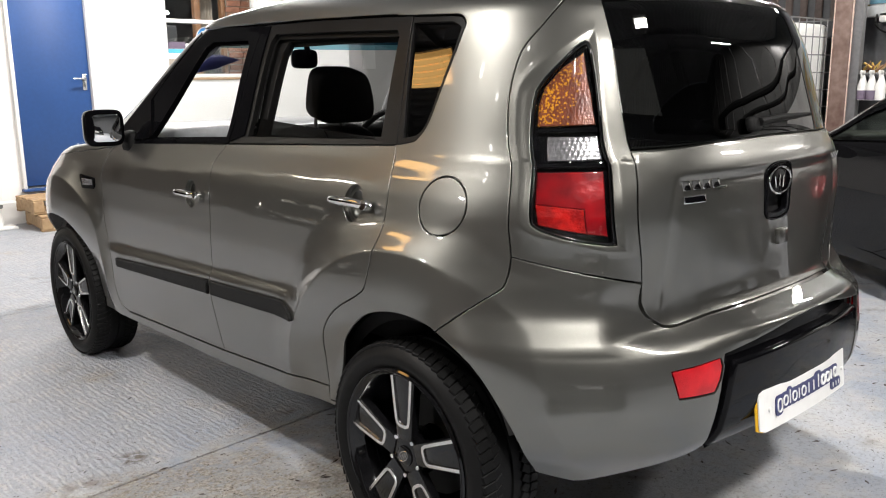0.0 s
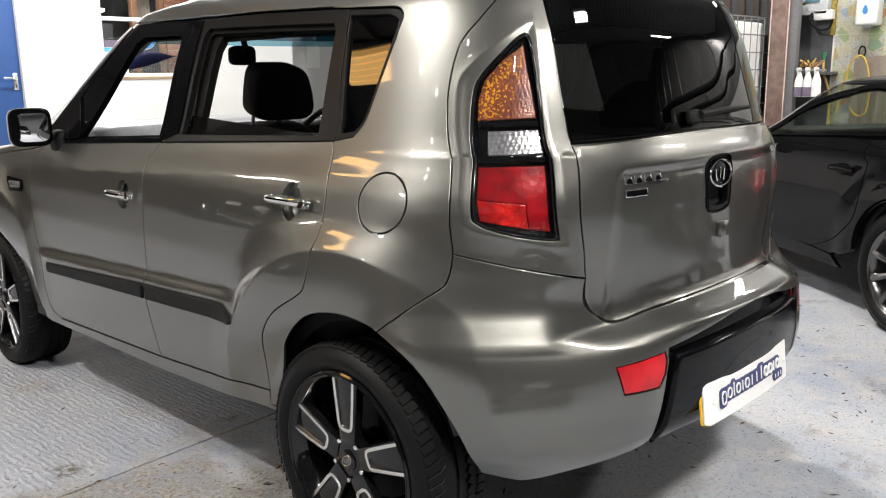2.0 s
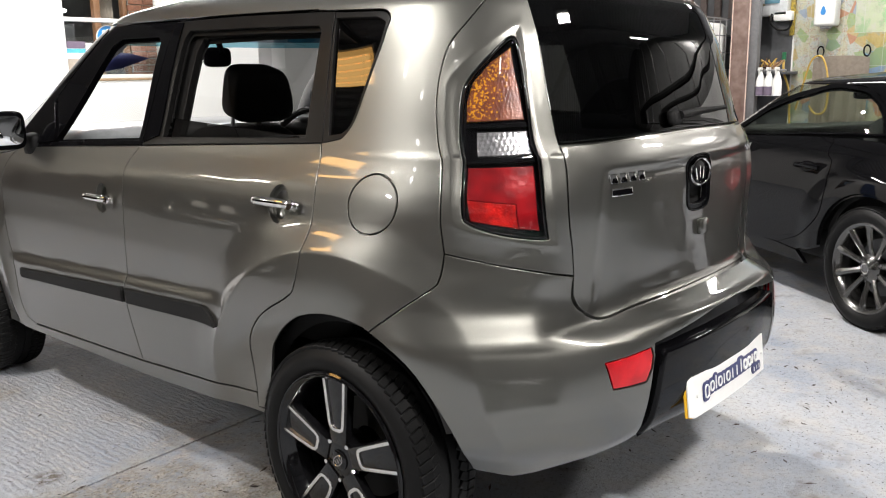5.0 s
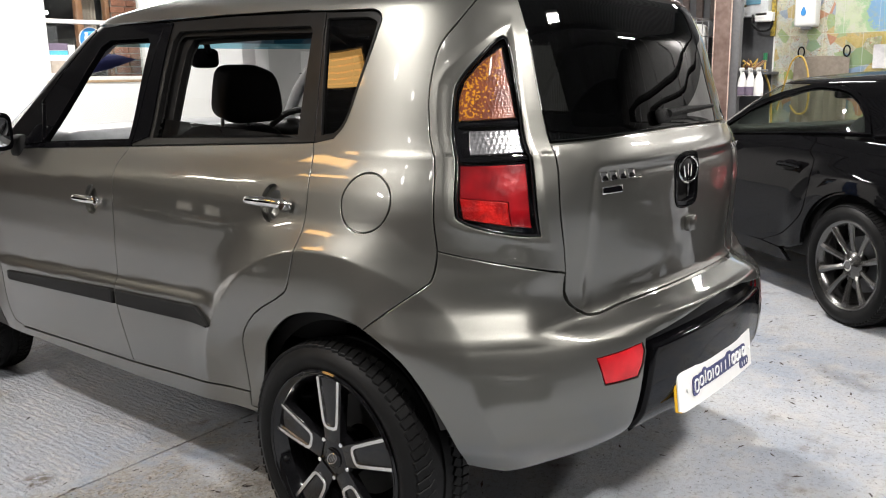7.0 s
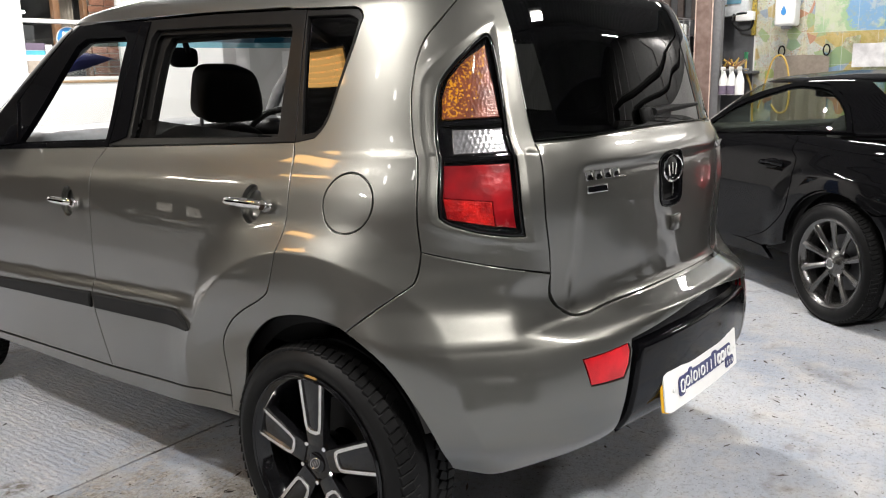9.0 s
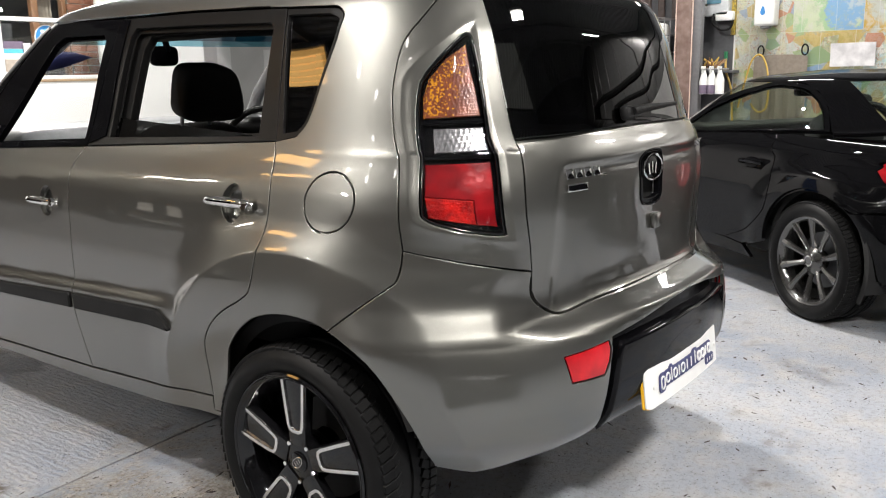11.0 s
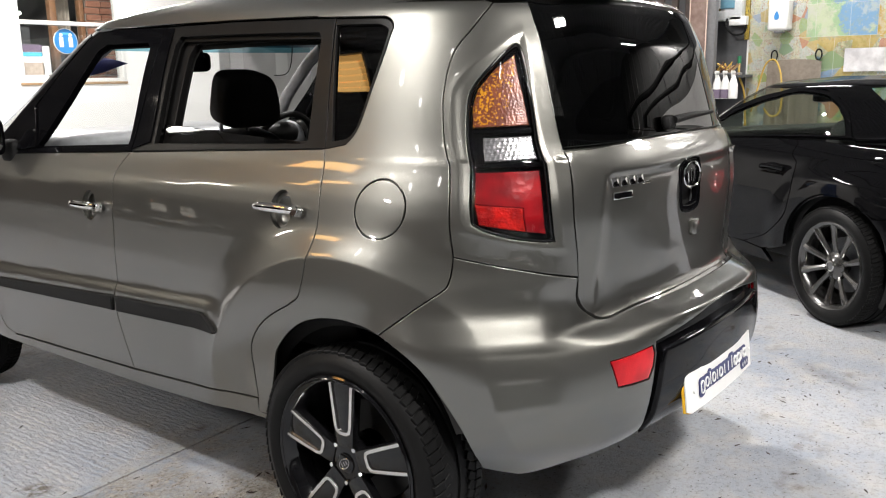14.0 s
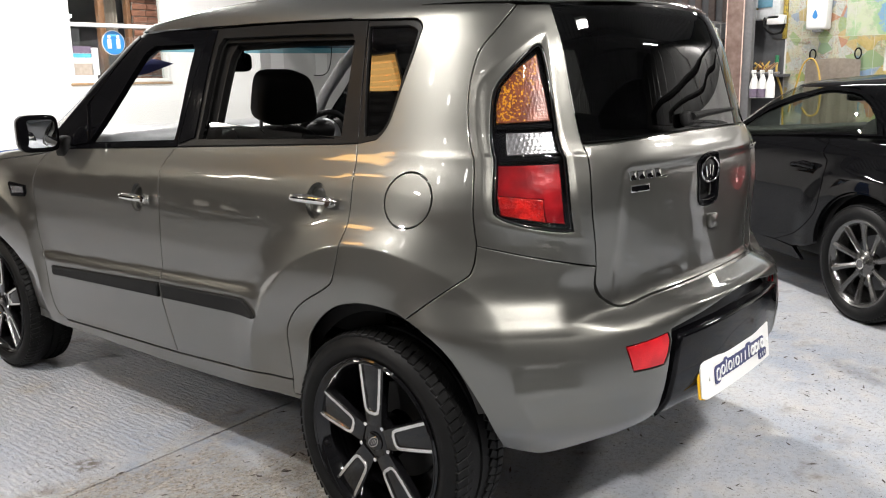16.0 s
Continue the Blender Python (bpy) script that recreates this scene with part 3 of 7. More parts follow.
def raw_skin(s, z):
    """The left half: s runs along the side (there s is y) and round the rear to the middle; s below KR's quarter turn goes on to the right half."""
    yr, yf = at(REAR, z), at(FRONT, z)
    nose = 0.62 - 0.24 * smooth(0.95, 1.1, z)
    y1 = np.minimum(2.45, yf - nose)
    mir = s < Y0 - KR * math.pi / 2
    sm = np.where(mir, 2 * Y0 - KR * math.pi - s, s)
    ledge = smooth(-0.50, -0.66, sm)
    zb = z + 0.031 * smooth(-0.86, -0.66, sm) * smooth(0.10, -0.25, sm) * smooth(0.86, 0.77, z)  # its edge dips round the corners
    yr = np.where(z < 1.15, np.where(z < 0.9, at(REAR, zb), yr) * ledge + at(SHOULDER, zb) * (1 - ledge), yr)
    yr = yr - 0.026 * np.clip((0.724 - zb) / 0.17, 0, 1) ** 0.6 * smooth(0.40, 0.49, zb) * smooth(-0.84, -0.68, sm)  # the bumper's corners bulge
    a = np.clip((Y0 - sm) / KR, 0, math.pi / 2)
    c, d = np.cos(a), np.sin(a)
    n = NR - 0.65 * smooth(1.04, 0.76, z)  # the bumper is rounder in plan than the body above it
    r = (c ** n + d ** n) ** (-1 / n)
    f = np.clip((sm - y1) / KF, 0, math.pi / 2)
    cf, df = np.cos(f), np.sin(f)
    rf = (cf ** NF + df ** NF) ** (-1 / NF)
    y = np.where(sm < Y0, Y0 - (Y0 - yr) * r * d, np.where(sm > y1, y1 + (yf - y1) * rf * df, sm))
    grow = swell(y, z, zb)
    w = at(WIDTH, z - 0.05 * smooth(-0.1, 1.0, y) * smooth(1.12, 1.45, z))
    x = -(w * np.where(sm < Y0, r * c, np.where(sm > y1, rf * cf, 1.0)) + grow * np.where(sm < Y0, np.clip(r * c, 0, 1), rf * cf))
    return np.stack([np.where(mir, -x, x), y, z], -1)


# ---- shape of the black roadster's skin ----
KR2, YAW2, ORIGIN2 = 1.4, radians(-37.0), (3.044, -0.995)
WIDTH2 = profile([(0.15, 0.78), (0.22, 0.82), (0.32, 0.862), (0.50, 0.882), (0.66, 0.89), (0.76, 0.882), (0.84, 0.862), (0.90, 0.835), (0.94, 0.80), (0.99, 0.755),
                  (1.1, 0.71), (1.2, 0.66), (1.26, 0.60), (1.295, 0.46), (1.315, 0.15)])
REAR2 = profile([(0.15, -0.62), (0.25, -0.74), (0.38, -0.81), (0.55, -0.83), (0.70, -0.82), (0.82, -0.77), (0.90, -0.71), (0.93, -0.66), (0.95, -0.50), (0.965, -0.25),
                 (0.985, -0.04), (1.1, 0.10), (1.2, 0.24), (1.26, 0.37), (1.295, 0.5), (1.315, 0.65)], 0.008)
FRONT2 = profile([(0.15, 3.0), (0.3, 3.2), (0.6, 3.25), (0.72, 3.18), (0.82, 2.8), (0.88, 2.3), (0.93, 1.85), (0.98, 1.78), (1.1, 1.58), (1.2, 1.4), (1.27, 1.22), (1.295, 1.1), (1.315, 0.8)], 0.008)


def skin2(s, z):
    """The roadster's skin in the world: s runs along its left side and round its rear."""
    s, z = np.broadcast_arrays(np.asarray(s, float), np.asarray(z, float))
    yr, yf = at(REAR2, z), at(FRONT2, z)
    y0 = np.minimum(0.9, 0.5 * (yr + yf))
    y1 = np.maximum(y0, np.minimum(2.2, yf - 0.55))
    mir = s < y0 - KR2 * math.pi / 2
    sm = np.where(mir, 2 * y0 - KR2 * math.pi - s, s)
    a = np.clip((y0 - sm) / KR2, 0, math.pi / 2)
    c, d = np.cos(a), np.sin(a)
    n = 3.8
    r = (c ** n + d ** n) ** (-1 / n)
    f = np.clip((sm - y1) / 0.6, 0, math.pi / 2)
    cf, df = np.cos(f), np.sin(f)
    rf = (cf ** 2.7 + df ** 2.7) ** (-1 / 2.7)
    y = np.where(sm < y0, y0 - (y0 - yr) * r * d, np.where(sm > y1, y1 + (yf - y1) * rf * df, sm))
    grow = 0
    for yc in (0.0, 2.43):
        q = np.hypot(y - yc, z - 0.32)
        grow = grow + 0.03 * smooth(0.62, 0.42, q) * smooth(0.95, 0.80, z)
    side = np.where(sm < y0, r * c, np.where(sm > y1, rf * cf, 1.0))
    x = -(at(WIDTH2, z) * side + grow * np.clip(side, 0, 1))
    x = np.where(mir, -x, x)
    cw, sw = math.cos(YAW2), math.sin(YAW2)
    return np.stack([ORIGIN2[0] + cw * x - sw * y, ORIGIN2[1] + sw * x + cw * y, z], -1)


def normal_of(surface, s, z):
    e = 0.002
    n = np.cross(surface(s, z + e) - surface(s, z - e), surface(s + e, z) - surface(s - e, z))
    return n / np.maximum(np.linalg.norm(n, axis=-1, keepdims=True), 1e-9)


def inside(poly, pts):
    x, y = pts[:, 0], pts[:, 1]
    hit = np.zeros(len(pts), bool)
    for (x0, y0), (x1, y1) in zip(poly, np.roll(poly, -1, 0)):
        cross = (y0 > y) != (y1 > y)
        with np.errstate(divide="ignore", invalid="ignore"):
            hit ^= cross & (x < (x1 - x0) * (y - y0) / (y1 - y0) + x0)
    return hit


def resample(poly, step):
    out = []
    for a, c in zip(poly, np.roll(poly, -1, 0)):
        n = max(1, int(np.ceil(np.linalg.norm(c - a) / step)))
        out += [a + (c - a) * k / n for k in range(n)]
    return np.array(out)


def shrink(poly, d):
    """The outline moved inwards by d."""
    area = 0.5 * np.sum(poly[:, 0] * np.roll(poly[:, 1], -1) - np.roll(poly[:, 0], -1) * poly[:, 1])
    t = np.roll(poly, -1, 0) - np.roll(poly, 1, 0)
    t /= np.maximum(np.linalg.norm(t, axis=1, keepdims=True), 1e-9)
    return poly + d * np.sign(area) * np.stack([-t[:, 1], t[:, 0]], 1)


def skinned(name, outline, mat, parent, surface, holes=(), lift=0.0, gap=0.0013, thick=0.016, step=0.025, flange=0.012, mirror=False, label="", bevel=0.002, crease=(), extra=()):
    """One pressed panel: an outline on a curved skin, filled finely, with rolled edges and a flange under the joints."""
    from mathutils.geometry import delaunay_2d_cdt
    loops = [shrink(resample(np.array(outline, float), step * 0.7), gap + bevel)]
    loops += [shrink(resample(np.array(h, float), step * 0.7), -gap - bevel) for h in holes]
    lo, hi = loops[0].min(0), loops[0].max(0)
    gx, gy = np.meshgrid(np.arange(lo[0], hi[0], step), np.arange(lo[1], hi[1], step))
    for z in crease:
        gy[np.abs(gy[:, 0] - z).argmin()] = z
    inner = np.stack([gx.ravel(), gy.ravel()], 1)
    keep = inside(loops[0], inner)
    for h in loops[1:]:
        keep &= ~inside(h, inner)
    edge = np.concatenate(loops)
    inner = inner[keep]
    if len(extra):
        more = np.array(extra, float)
        ok = inside(loops[0], more)
        for h in loops[1:]:
            ok &= ~inside(h, more)
        more = more[ok]
        if len(more):
            far = np.min(np.linalg.norm(inner[:, None] - more[None], axis=2), axis=1) > step * 0.7
            inner = np.concatenate([inner[far], more])
    if len(inner):
        d = np.min(np.linalg.norm(inner[:, None] - edge[None], axis=2), axis=1)
        inner = inner[d > min(step * 0.45, 0.005)]
    pts = np.concatenate([edge, inner])
    edges, at0 = [], 0
    for l in loops:
        n = len(l)
        edges += [(at0 + k, at0 + (k + 1) % n) for k in range(n)]
        at0 += n
    v2, _, faces, ov, _, _ = delaunay_2d_cdt([Vector(p) for p in pts], edges, [], 0, 1e-6)
    v2 = np.array([tuple(v) for v in v2])
    mid = np.array([v2[list(f)].mean(0) for f in faces])
    ok = inside(loops[0], mid)
    for h in loops[1:]:
        ok &= ~inside(h, mid)
    faces = [tuple(f) for f, k in zip(faces, ok) if k]
    nrm = normal_of(surface, v2[:, 0], v2[:, 1])
    pos = surface(v2[:, 0], v2[:, 1]) + lift * nrm
    verts, normals = [pos], [nrm]
    first = {}
    for i, src in enumerate(ov):
        for k in src:
            first[k] = i
    count, start = len(v2), 0
    for li, l in enumerate(loops):
        n = len(l)
        ids = [first.get(start + k, start + k) for k in range(n)]
        start += n
        sign = 1 if li == 0 else -1
        base2, nb = v2[ids], nrm[ids]
        away = surface(*shrink(base2, -0.01 * sign).T) - surface(*base2.T)
        away /= np.maximum(np.linalg.norm(away, axis=1, keepdims=True), 1e-9)
        p0 = pos[ids]
        rings = [(p0 + away * bevel * 0.7 - nb * bevel * 0.3, nb * 0.7 + away * 0.7), (p0 + away * bevel - nb * bevel, away), (p0 + away * bevel - nb * thick, away)]
        if flange:
            rings += [(p0 + away * bevel - nb * thick, nb), (p0 + away * (bevel + flange) - nb * thick, nb)]
        prev = ids
        for ri, (rp, rn) in enumerate(rings):
            cur = list(range(count, count + n))
            count += n
            verts.append(rp)
            normals.append(rn / np.linalg.norm(rn, axis=1, keepdims=True))
            if ri != 3:
                for k in range(n):
                    k2 = (k + 1) % n
                    faces.append((prev[k], prev[k2], cur[k2], cur[k]))
            prev = cur
    verts, normals = np.concatenate(verts), np.concatenate(normals)
    fixed = []
    for f in faces:
        p = verts[list(f)]
        fn = np.cross(p[1] - p[0], p[2] - p[0])
        fixed.append(f if fn @ normals[list(f)].sum(0) > 0 else tuple(reversed(f)))
    if mirror:
        verts, normals = verts * (-1, 1, 1), normals * (-1, 1, 1)
        fixed = [tuple(reversed(f)) for f in fixed]
    return mesh(name, verts, fixed, mat, parent, normals, True, label)


def both(s, z):
    """The same place on the right half."""
    return (2 * Y0 - KR * math.pi - s, z)


def arch_rows(yc):
    """Rows of points along the ridge of a wheel-arch flare."""
    ss = np.linspace(-1.1, 3.4, 1800)
    out = []
    for r in (0.555, 0.5625, 0.5715, 0.579):
        for a in np.arange(-115, 115, 1.2):
            z = 0.322 + r * math.cos(radians(a)) / 0.98
            k = r if a > 0 else r * (1 - 0.115 * float(smooth(0.80, 0.52, z)))
            y, z = yc + k * math.sin(radians(a)), 0.322 + k * math.cos(radians(a)) / 0.98
            if (0.40 if a < 0 else 0.52) < z < 1.0 and not 0.680 < z < 0.736:
                out.append((float(np.interp(y, skin(ss, np.full(1800, z))[:, 1], ss)), z))
    return out


def arc(cy, cz, r, a0, a1, n=18):
    return [(cy + r * math.sin(radians(a)), cz + r * math.cos(radians(a))) for a in np.linspace(a0, a1, n)]


# ---- the grey hatchback ----
MID = Y0 - KR * math.pi / 2
car = thing("hatchback_car", 0, 0.9, 0, "titanium grey metallic five-door hatchback parked on the workshop floor", "car")

REAR_EDGE = [(0.367, 0.425), (0.362, 0.524), (0.34, 0.601), (0.292, 0.664), (0.223, 0.719), (0.140, 0.768), (0.106, 0.806), (0.078, 0.929), (0.084, 1.053), (0.108, 1.168)]
B_EDGE = [(1.008, 0.386), (1.071, 0.541), (1.083, 0.624), (1.072, 0.835), (1.078, 1.015), (1.074, 1.066), (1.03, 1.124)]
A_EDGE = [(1.868, 0.356), (1.951, 0.376), (1.998, 0.465), (2.023, 0.577), (2.06, 0.712), (2.083, 0.886), (2.078, 0.95), (2.02, 1.04), (1.93, 1.082)]
D_SEAM = [(-0.396, 1.535), (-0.331, 1.471), (-0.278, 1.41), (-0.259, 1.315), (-0.265, 1.22), (-0.289, 1.075), (-0.306, 0.9208)]
BUMP_SIDE = [(-0.306, 0.9208), (-0.299, 0.8627), (-0.272, 0.8288), (-0.128, 0.724)]
TAIL_EDGE = [(-0.617, 0.8539), (-0.585, 1.03), (-0.563, 1.168), (-0.536, 1.313), (-0.498, 1.535)]
ARCH_R = 0.372
ARCH = spline([(-0.36, 0.378), (-0.339, 0.426), (-0.281, 0.539), (-0.22, 0.66), (-0.128, 0.724), (-0.06, 0.741), (0.024, 0.742), (0.1, 0.722), (0.159, 0.684), (0.215, 0.632), (0.256, 0.58), (0.288, 0.50), (0.302, 0.433), (0.306, 0.385)], 4)
ARCH_SPLIT = 16
for mir in (False, True):
    side = "right" if mir else "left"
    k = dict(parent=car, surface=skin, mirror=mir)
    rear_edge, b_edge, a_edge = spline(REAR_EDGE, 5), spline(B_EDGE, 5), spline(A_EDGE, 5)
    # quarter panel with the rear arch
    quarter = rear_edge + spline([(0.03, 1.182), (-0.008, 1.226), (-0.042, 1.34), (-0.076, 1.452), (-0.086, 1.488), (-0.06, 1.509), (0.0, 1.513), (0.16, 1.518)], 5) + [(0.25, 1.522), (0.25, 1.556), (-0.1, 1.55), (-0.38, 1.54)]
    quarter += spline(D_SEAM, 5) + spline(BUMP_SIDE, 5)[1:] + ARCH[ARCH_SPLIT + 1:] + [(0.374, 0.376)]
    fuel = [(-0.115 + 0.072 * math.cos(a), 1.028 + 0.073 * math.sin(a)) for a in np.linspace(0, 2 * math.pi, 40, endpoint=False)]
    if mir:
        skinned("quarter_panel", quarter, PAINT, thick=0.009, flange=0, **k)
    else:
        skinned("quarter_panel", quarter, PAINT, holes=[fuel], step=0.014, extra=arch_rows(0.0), thick=0.009, flange=0, **k)
        skinned("fuel_flap", fuel, PAINT, gap=0.0016, **k, bevel=0.002)
    # doors, with an oval opening behind each handle
    cups = [[(cy + 0.043 * math.cos(a), cz + 0.050 * math.sin(a)) for a in np.linspace(0, 2 * math.pi, 28, endpoint=False)] for cy, cz in ((0.232, 1.003), (1.222, 0.936))]
    rdoor = skinned("rear_door", rear_edge[:-1] + [(0.108, 1.168), (1.03, 1.124)] + b_edge[::-1][1:], PAINT, holes=[cups[0]], step=0.015, extra=arch_rows(0.0), **k)
    fdoor = skinned("front_door", b_edge + a_edge[::-1], PAINT, holes=[cups[1]], step=0.015, **k)
    skinned("sill", [(0.306, 0.378), (0.372, 0.378), (0.372, 0.422)] + [(1.008, 0.383), (1.868, 0.352), (1.955, 0.372), (2.17, 0.36), (2.18, 0.315), (1.0, 0.335), (0.31, 0.365)], PAINT, **k)
    # front wing
    wing = a_edge + [(2.02, 1.06), (2.3, 1.03), (2.6, 1.0), (2.9, 0.95), (3.05, 0.88), (3.06, 0.7), (2.97, 0.5)] + arc(2.55, 0.335, ARCH_R, 70, -86, 30) + [(2.17, 0.362)]
    skinned("front_wing", wing, PAINT, step=0.014, extra=arch_rows(2.55), flange=0, thick=0.009, **k)
    # window frames of the doors
    rframe = [(0.108, 1.168), (1.03, 1.126), (0.955, 1.53), (0.60, 1.53), (0.25, 1.521), (0.165, 1.518)]
    rhole = [(0.190, 1.182), (0.91, 1.158), (0.885, 1.47), (0.865, 1.494), (0.5, 1.488), (0.232, 1.480), (0.214, 1.465)]
    skinned("window_frame", rframe, SATIN, rdoor, skin, holes=[rhole], mirror=mir, lift=-0.004, step=0.03)
    fframe = [(1.036, 1.126), (1.93, 1.082), (1.84, 1.16), (1.64, 1.36), (1.47, 1.52), (1.44, 1.536), (1.2, 1.537), (0.962, 1.531)]
    fhole = [(1.060, 1.143), (1.672, 1.116), (1.49, 1.305), (1.352, 1.462), (1.30, 1.484), (1.05, 1.481), (1.03, 1.465)]
    skinned("window_frame", fframe, GLOSS, fdoor, skin, holes=[fhole], mirror=mir, lift=-0.004, step=0.03)
    skinned("inner_frame", [tuple(p) for p in shrink(np.array(rhole), -0.02)], SATIN, rdoor, skin, holes=[[(0.215, 1.172), (0.865, 1.148), (0.842, 1.44), (0.82, 1.478), (0.5, 1.482), (0.25, 1.478)]], mirror=mir, lift=-0.034, thick=0.02, step=0.03)
    skinned("pillar_cover", [(0.928, 1.158), (1.024, 1.131), (0.957, 1.526), (0.905, 1.524)], GLOSS, rdoor, skin, mirror=mir, lift=0.0015, flange=0, thick=0.004, step=0.03, label="dark gloss cover of the door pillar")
    skinned("windscreen_pillar", [(1.93, 1.084), (1.84, 1.162), (1.64, 1.362), (1.475, 1.522), (1.56, 1.535), (1.76, 1.37), (1.97, 1.17), (2.09, 1.084)], GLOSS, car, skin, mirror=mir, lift=-0.002, flange=0, step=0.02)
    qframe = [(0.108, 1.166), (0.03, 1.181), (-0.01, 1.224), (-0.042, 1.34), (-0.074, 1.452), (-0.084, 1.486), (-0.06, 1.507), (0.0, 1.511), (0.16, 1.516)]
    qframe = [qframe[0]] + spline(qframe[1:-1], 5) + [qframe[-1]]
    qhole = [(0.085, 1.19), (0.035, 1.197), (0.002, 1.232), (-0.034, 1.36), (-0.064, 1.462), (-0.062, 1.48), (-0.03, 1.492), (0.15, 1.497)]
    qhole = [qhole[0]] + spline(qhole[1:-1], 5) + [qhole[-1]]
    qf = skinned("quarter_window_frame", qframe, SATIN, holes=[qhole], lift=-0.003, step=0.03, **k)
    skinned("window_pane", qhole, TINTED, qf, skin, mirror=mir, lift=-0.012, gap=-0.006, thick=0.004, flange=0, step=0.03)
    # lamp surround and lamp
    bezel = spline([(-0.463, 1.458), (-0.4, 1.425), (-0.293, 1.342), (-0.282, 1.261), (-0.3, 1.13), (-0.322, 1.011), (-0.353, 0.9783), (-0.448, 0.9558), (-0.551, 0.9366), (-0.566, 0.9539), (-0.535, 1.1), (-0.5, 1.261), (-0.474, 1.44)], 4, True)
    surround = spline(D_SEAM, 5) + [(-0.428, 0.8933), (-0.513, 0.8759)] + spline(TAIL_EDGE, 5)
    lamp = spline([(-0.443, 1.43), (-0.389, 1.389), (-0.337, 1.333), (-0.322, 1.284), (-0.325, 1.179), (-0.343, 1.0251), (-0.359, 0.9937), (-0.405, 0.9752), (-0.459, 0.962), (-0.532, 0.953), (-0.54, 0.9672), (-0.52, 1.072), (-0.502, 1.168), (-0.484, 1.297), (-0.463, 1.401)], 4, True)
    rim = np.array(bezel)

    def lamp_field(sv, zv):
        """The skin, falling in a chamfer from the raised rim towards the lamp."""
        sv, zv = np.broadcast_arrays(np.asarray(sv, float), np.asarray(zv, float))
        pts = np.stack([sv.ravel(), zv.ravel()], 1)
        a, c = rim, np.roll(rim, -1, 0)
        d = c - a
        t = np.clip(((pts[:, None] - a) * d).sum(2) / np.maximum((d * d).sum(1), 1e-12), 0, 1)
        dist = np.linalg.norm(pts[:, None] - (a + t[..., None] * d), axis=2).min(1)
        dist = np.where(inside(rim, pts), dist, -dist).reshape(sv.shape)
        drop = 0.0048 * smooth(0.002, 0.030, dist) - 0.0006 * smooth(-0.012, -0.001, dist) * smooth(0.008, 0.001, dist)
        return skin(sv, zv) - drop[..., None] * normal_of(skin, sv, zv)

    rows_rim = [tuple(p) for d in (-0.009, -0.004, 0.0, 0.004, 0.009, 0.015, 0.021) for p in shrink(resample(rim, 0.010), d)]
    skinned("lamp_surround", surround, PAINT, car, lamp_field, holes=[lamp], mirror=mir, thick=0.034, flange=0, step=0.014, extra=rows_rim)
    unit = skinned("tail_lamp", lamp, GLOSS, lift=-0.026, gap=-0.002, **k, bevel=0.002, flange=0, label="gloss black tail lamp with red, clear and amber lenses")
    skinned("lamp_rim", lamp, PIANO, unit, lamp_field, holes=[[tuple(q) for q in shrink(np.array(lamp), 0.0075)]], mirror=mir, lift=0.000, gap=0.001, flange=0, bevel=0.003, thick=0.02, step=0.012)
    lens = dict(parent=unit, surface=skin, lift=-0.017, mirror=mir, flange=0, step=0.016, bevel=0.003, gap=0.0004)
    skinned("indicator_lens", [(-0.442, 1.410), (-0.457, 1.342), (-0.467, 1.310), (-0.482, 1.237), (-0.404, 1.234), (-0.334, 1.232), (-0.332, 1.284), (-0.345, 1.328), (-0.389, 1.376)], AMBER, **lens, label="amber and brown indicator lens")
    skinned("lamp_divider", [(-0.338, 1.226), (-0.486, 1.231), (-0.492, 1.219), (-0.338, 1.216)], GLOSS, **dict(lens, lift=-0.012))
    skinned("reverse_lens", [(-0.362, 1.209), (-0.488, 1.212), (-0.496, 1.158), (-0.362, 1.153)], LENS, **lens, label="clear reversing lamp lens")
    skinned("lamp_divider", [(-0.336, 1.146), (-0.494, 1.149), (-0.498, 1.137), (-0.336, 1.134)], GLOSS, **dict(lens, lift=-0.012))
    skinned("brake_lens", [(-0.337, 1.127), (-0.495, 1.130), (-0.510, 1.060), (-0.526, 0.971), (-0.476, 0.977), (-0.463, 1.040), (-0.347, 1.052)], RED, **lens, label="red brake lamp lens")
    skinned("reflector_lens", [(-0.347, 1.052), (-0.463, 1.040), (-0.476, 0.977), (-0.435, 0.984), (-0.362, 0.998)], RUBY, **lens, label="bright red faceted reflector")
    cover = skinned("lamp_cover", [tuple(q) for q in shrink(np.array(lamp), 0.009)], COVER, unit, skin, mirror=mir, lift=-0.004, gap=0, thick=0.003, flange=0, step=0.02, label="clear polished lamp cover")
    cover.visible_shadow = False
    # rubbing strip on the doors
    for n, d, pts in (("rubbing_strip", rdoor, [(0.585, 0.660), (0.482, 0.614), (0.515, 0.604), (1.066, 0.582), (1.068, 0.638)]), ("rubbing_strip", fdoor, [(1.090, 0.638), (1.092, 0.582), (1.93, 0.546), (1.945, 0.558), (1.94, 0.588)])):
        skinned(n, pts, PLASTIC, d, skin, lift=0.012, mirror=mir, flange=0, bevel=0.006, thick=0.016, step=0.04)

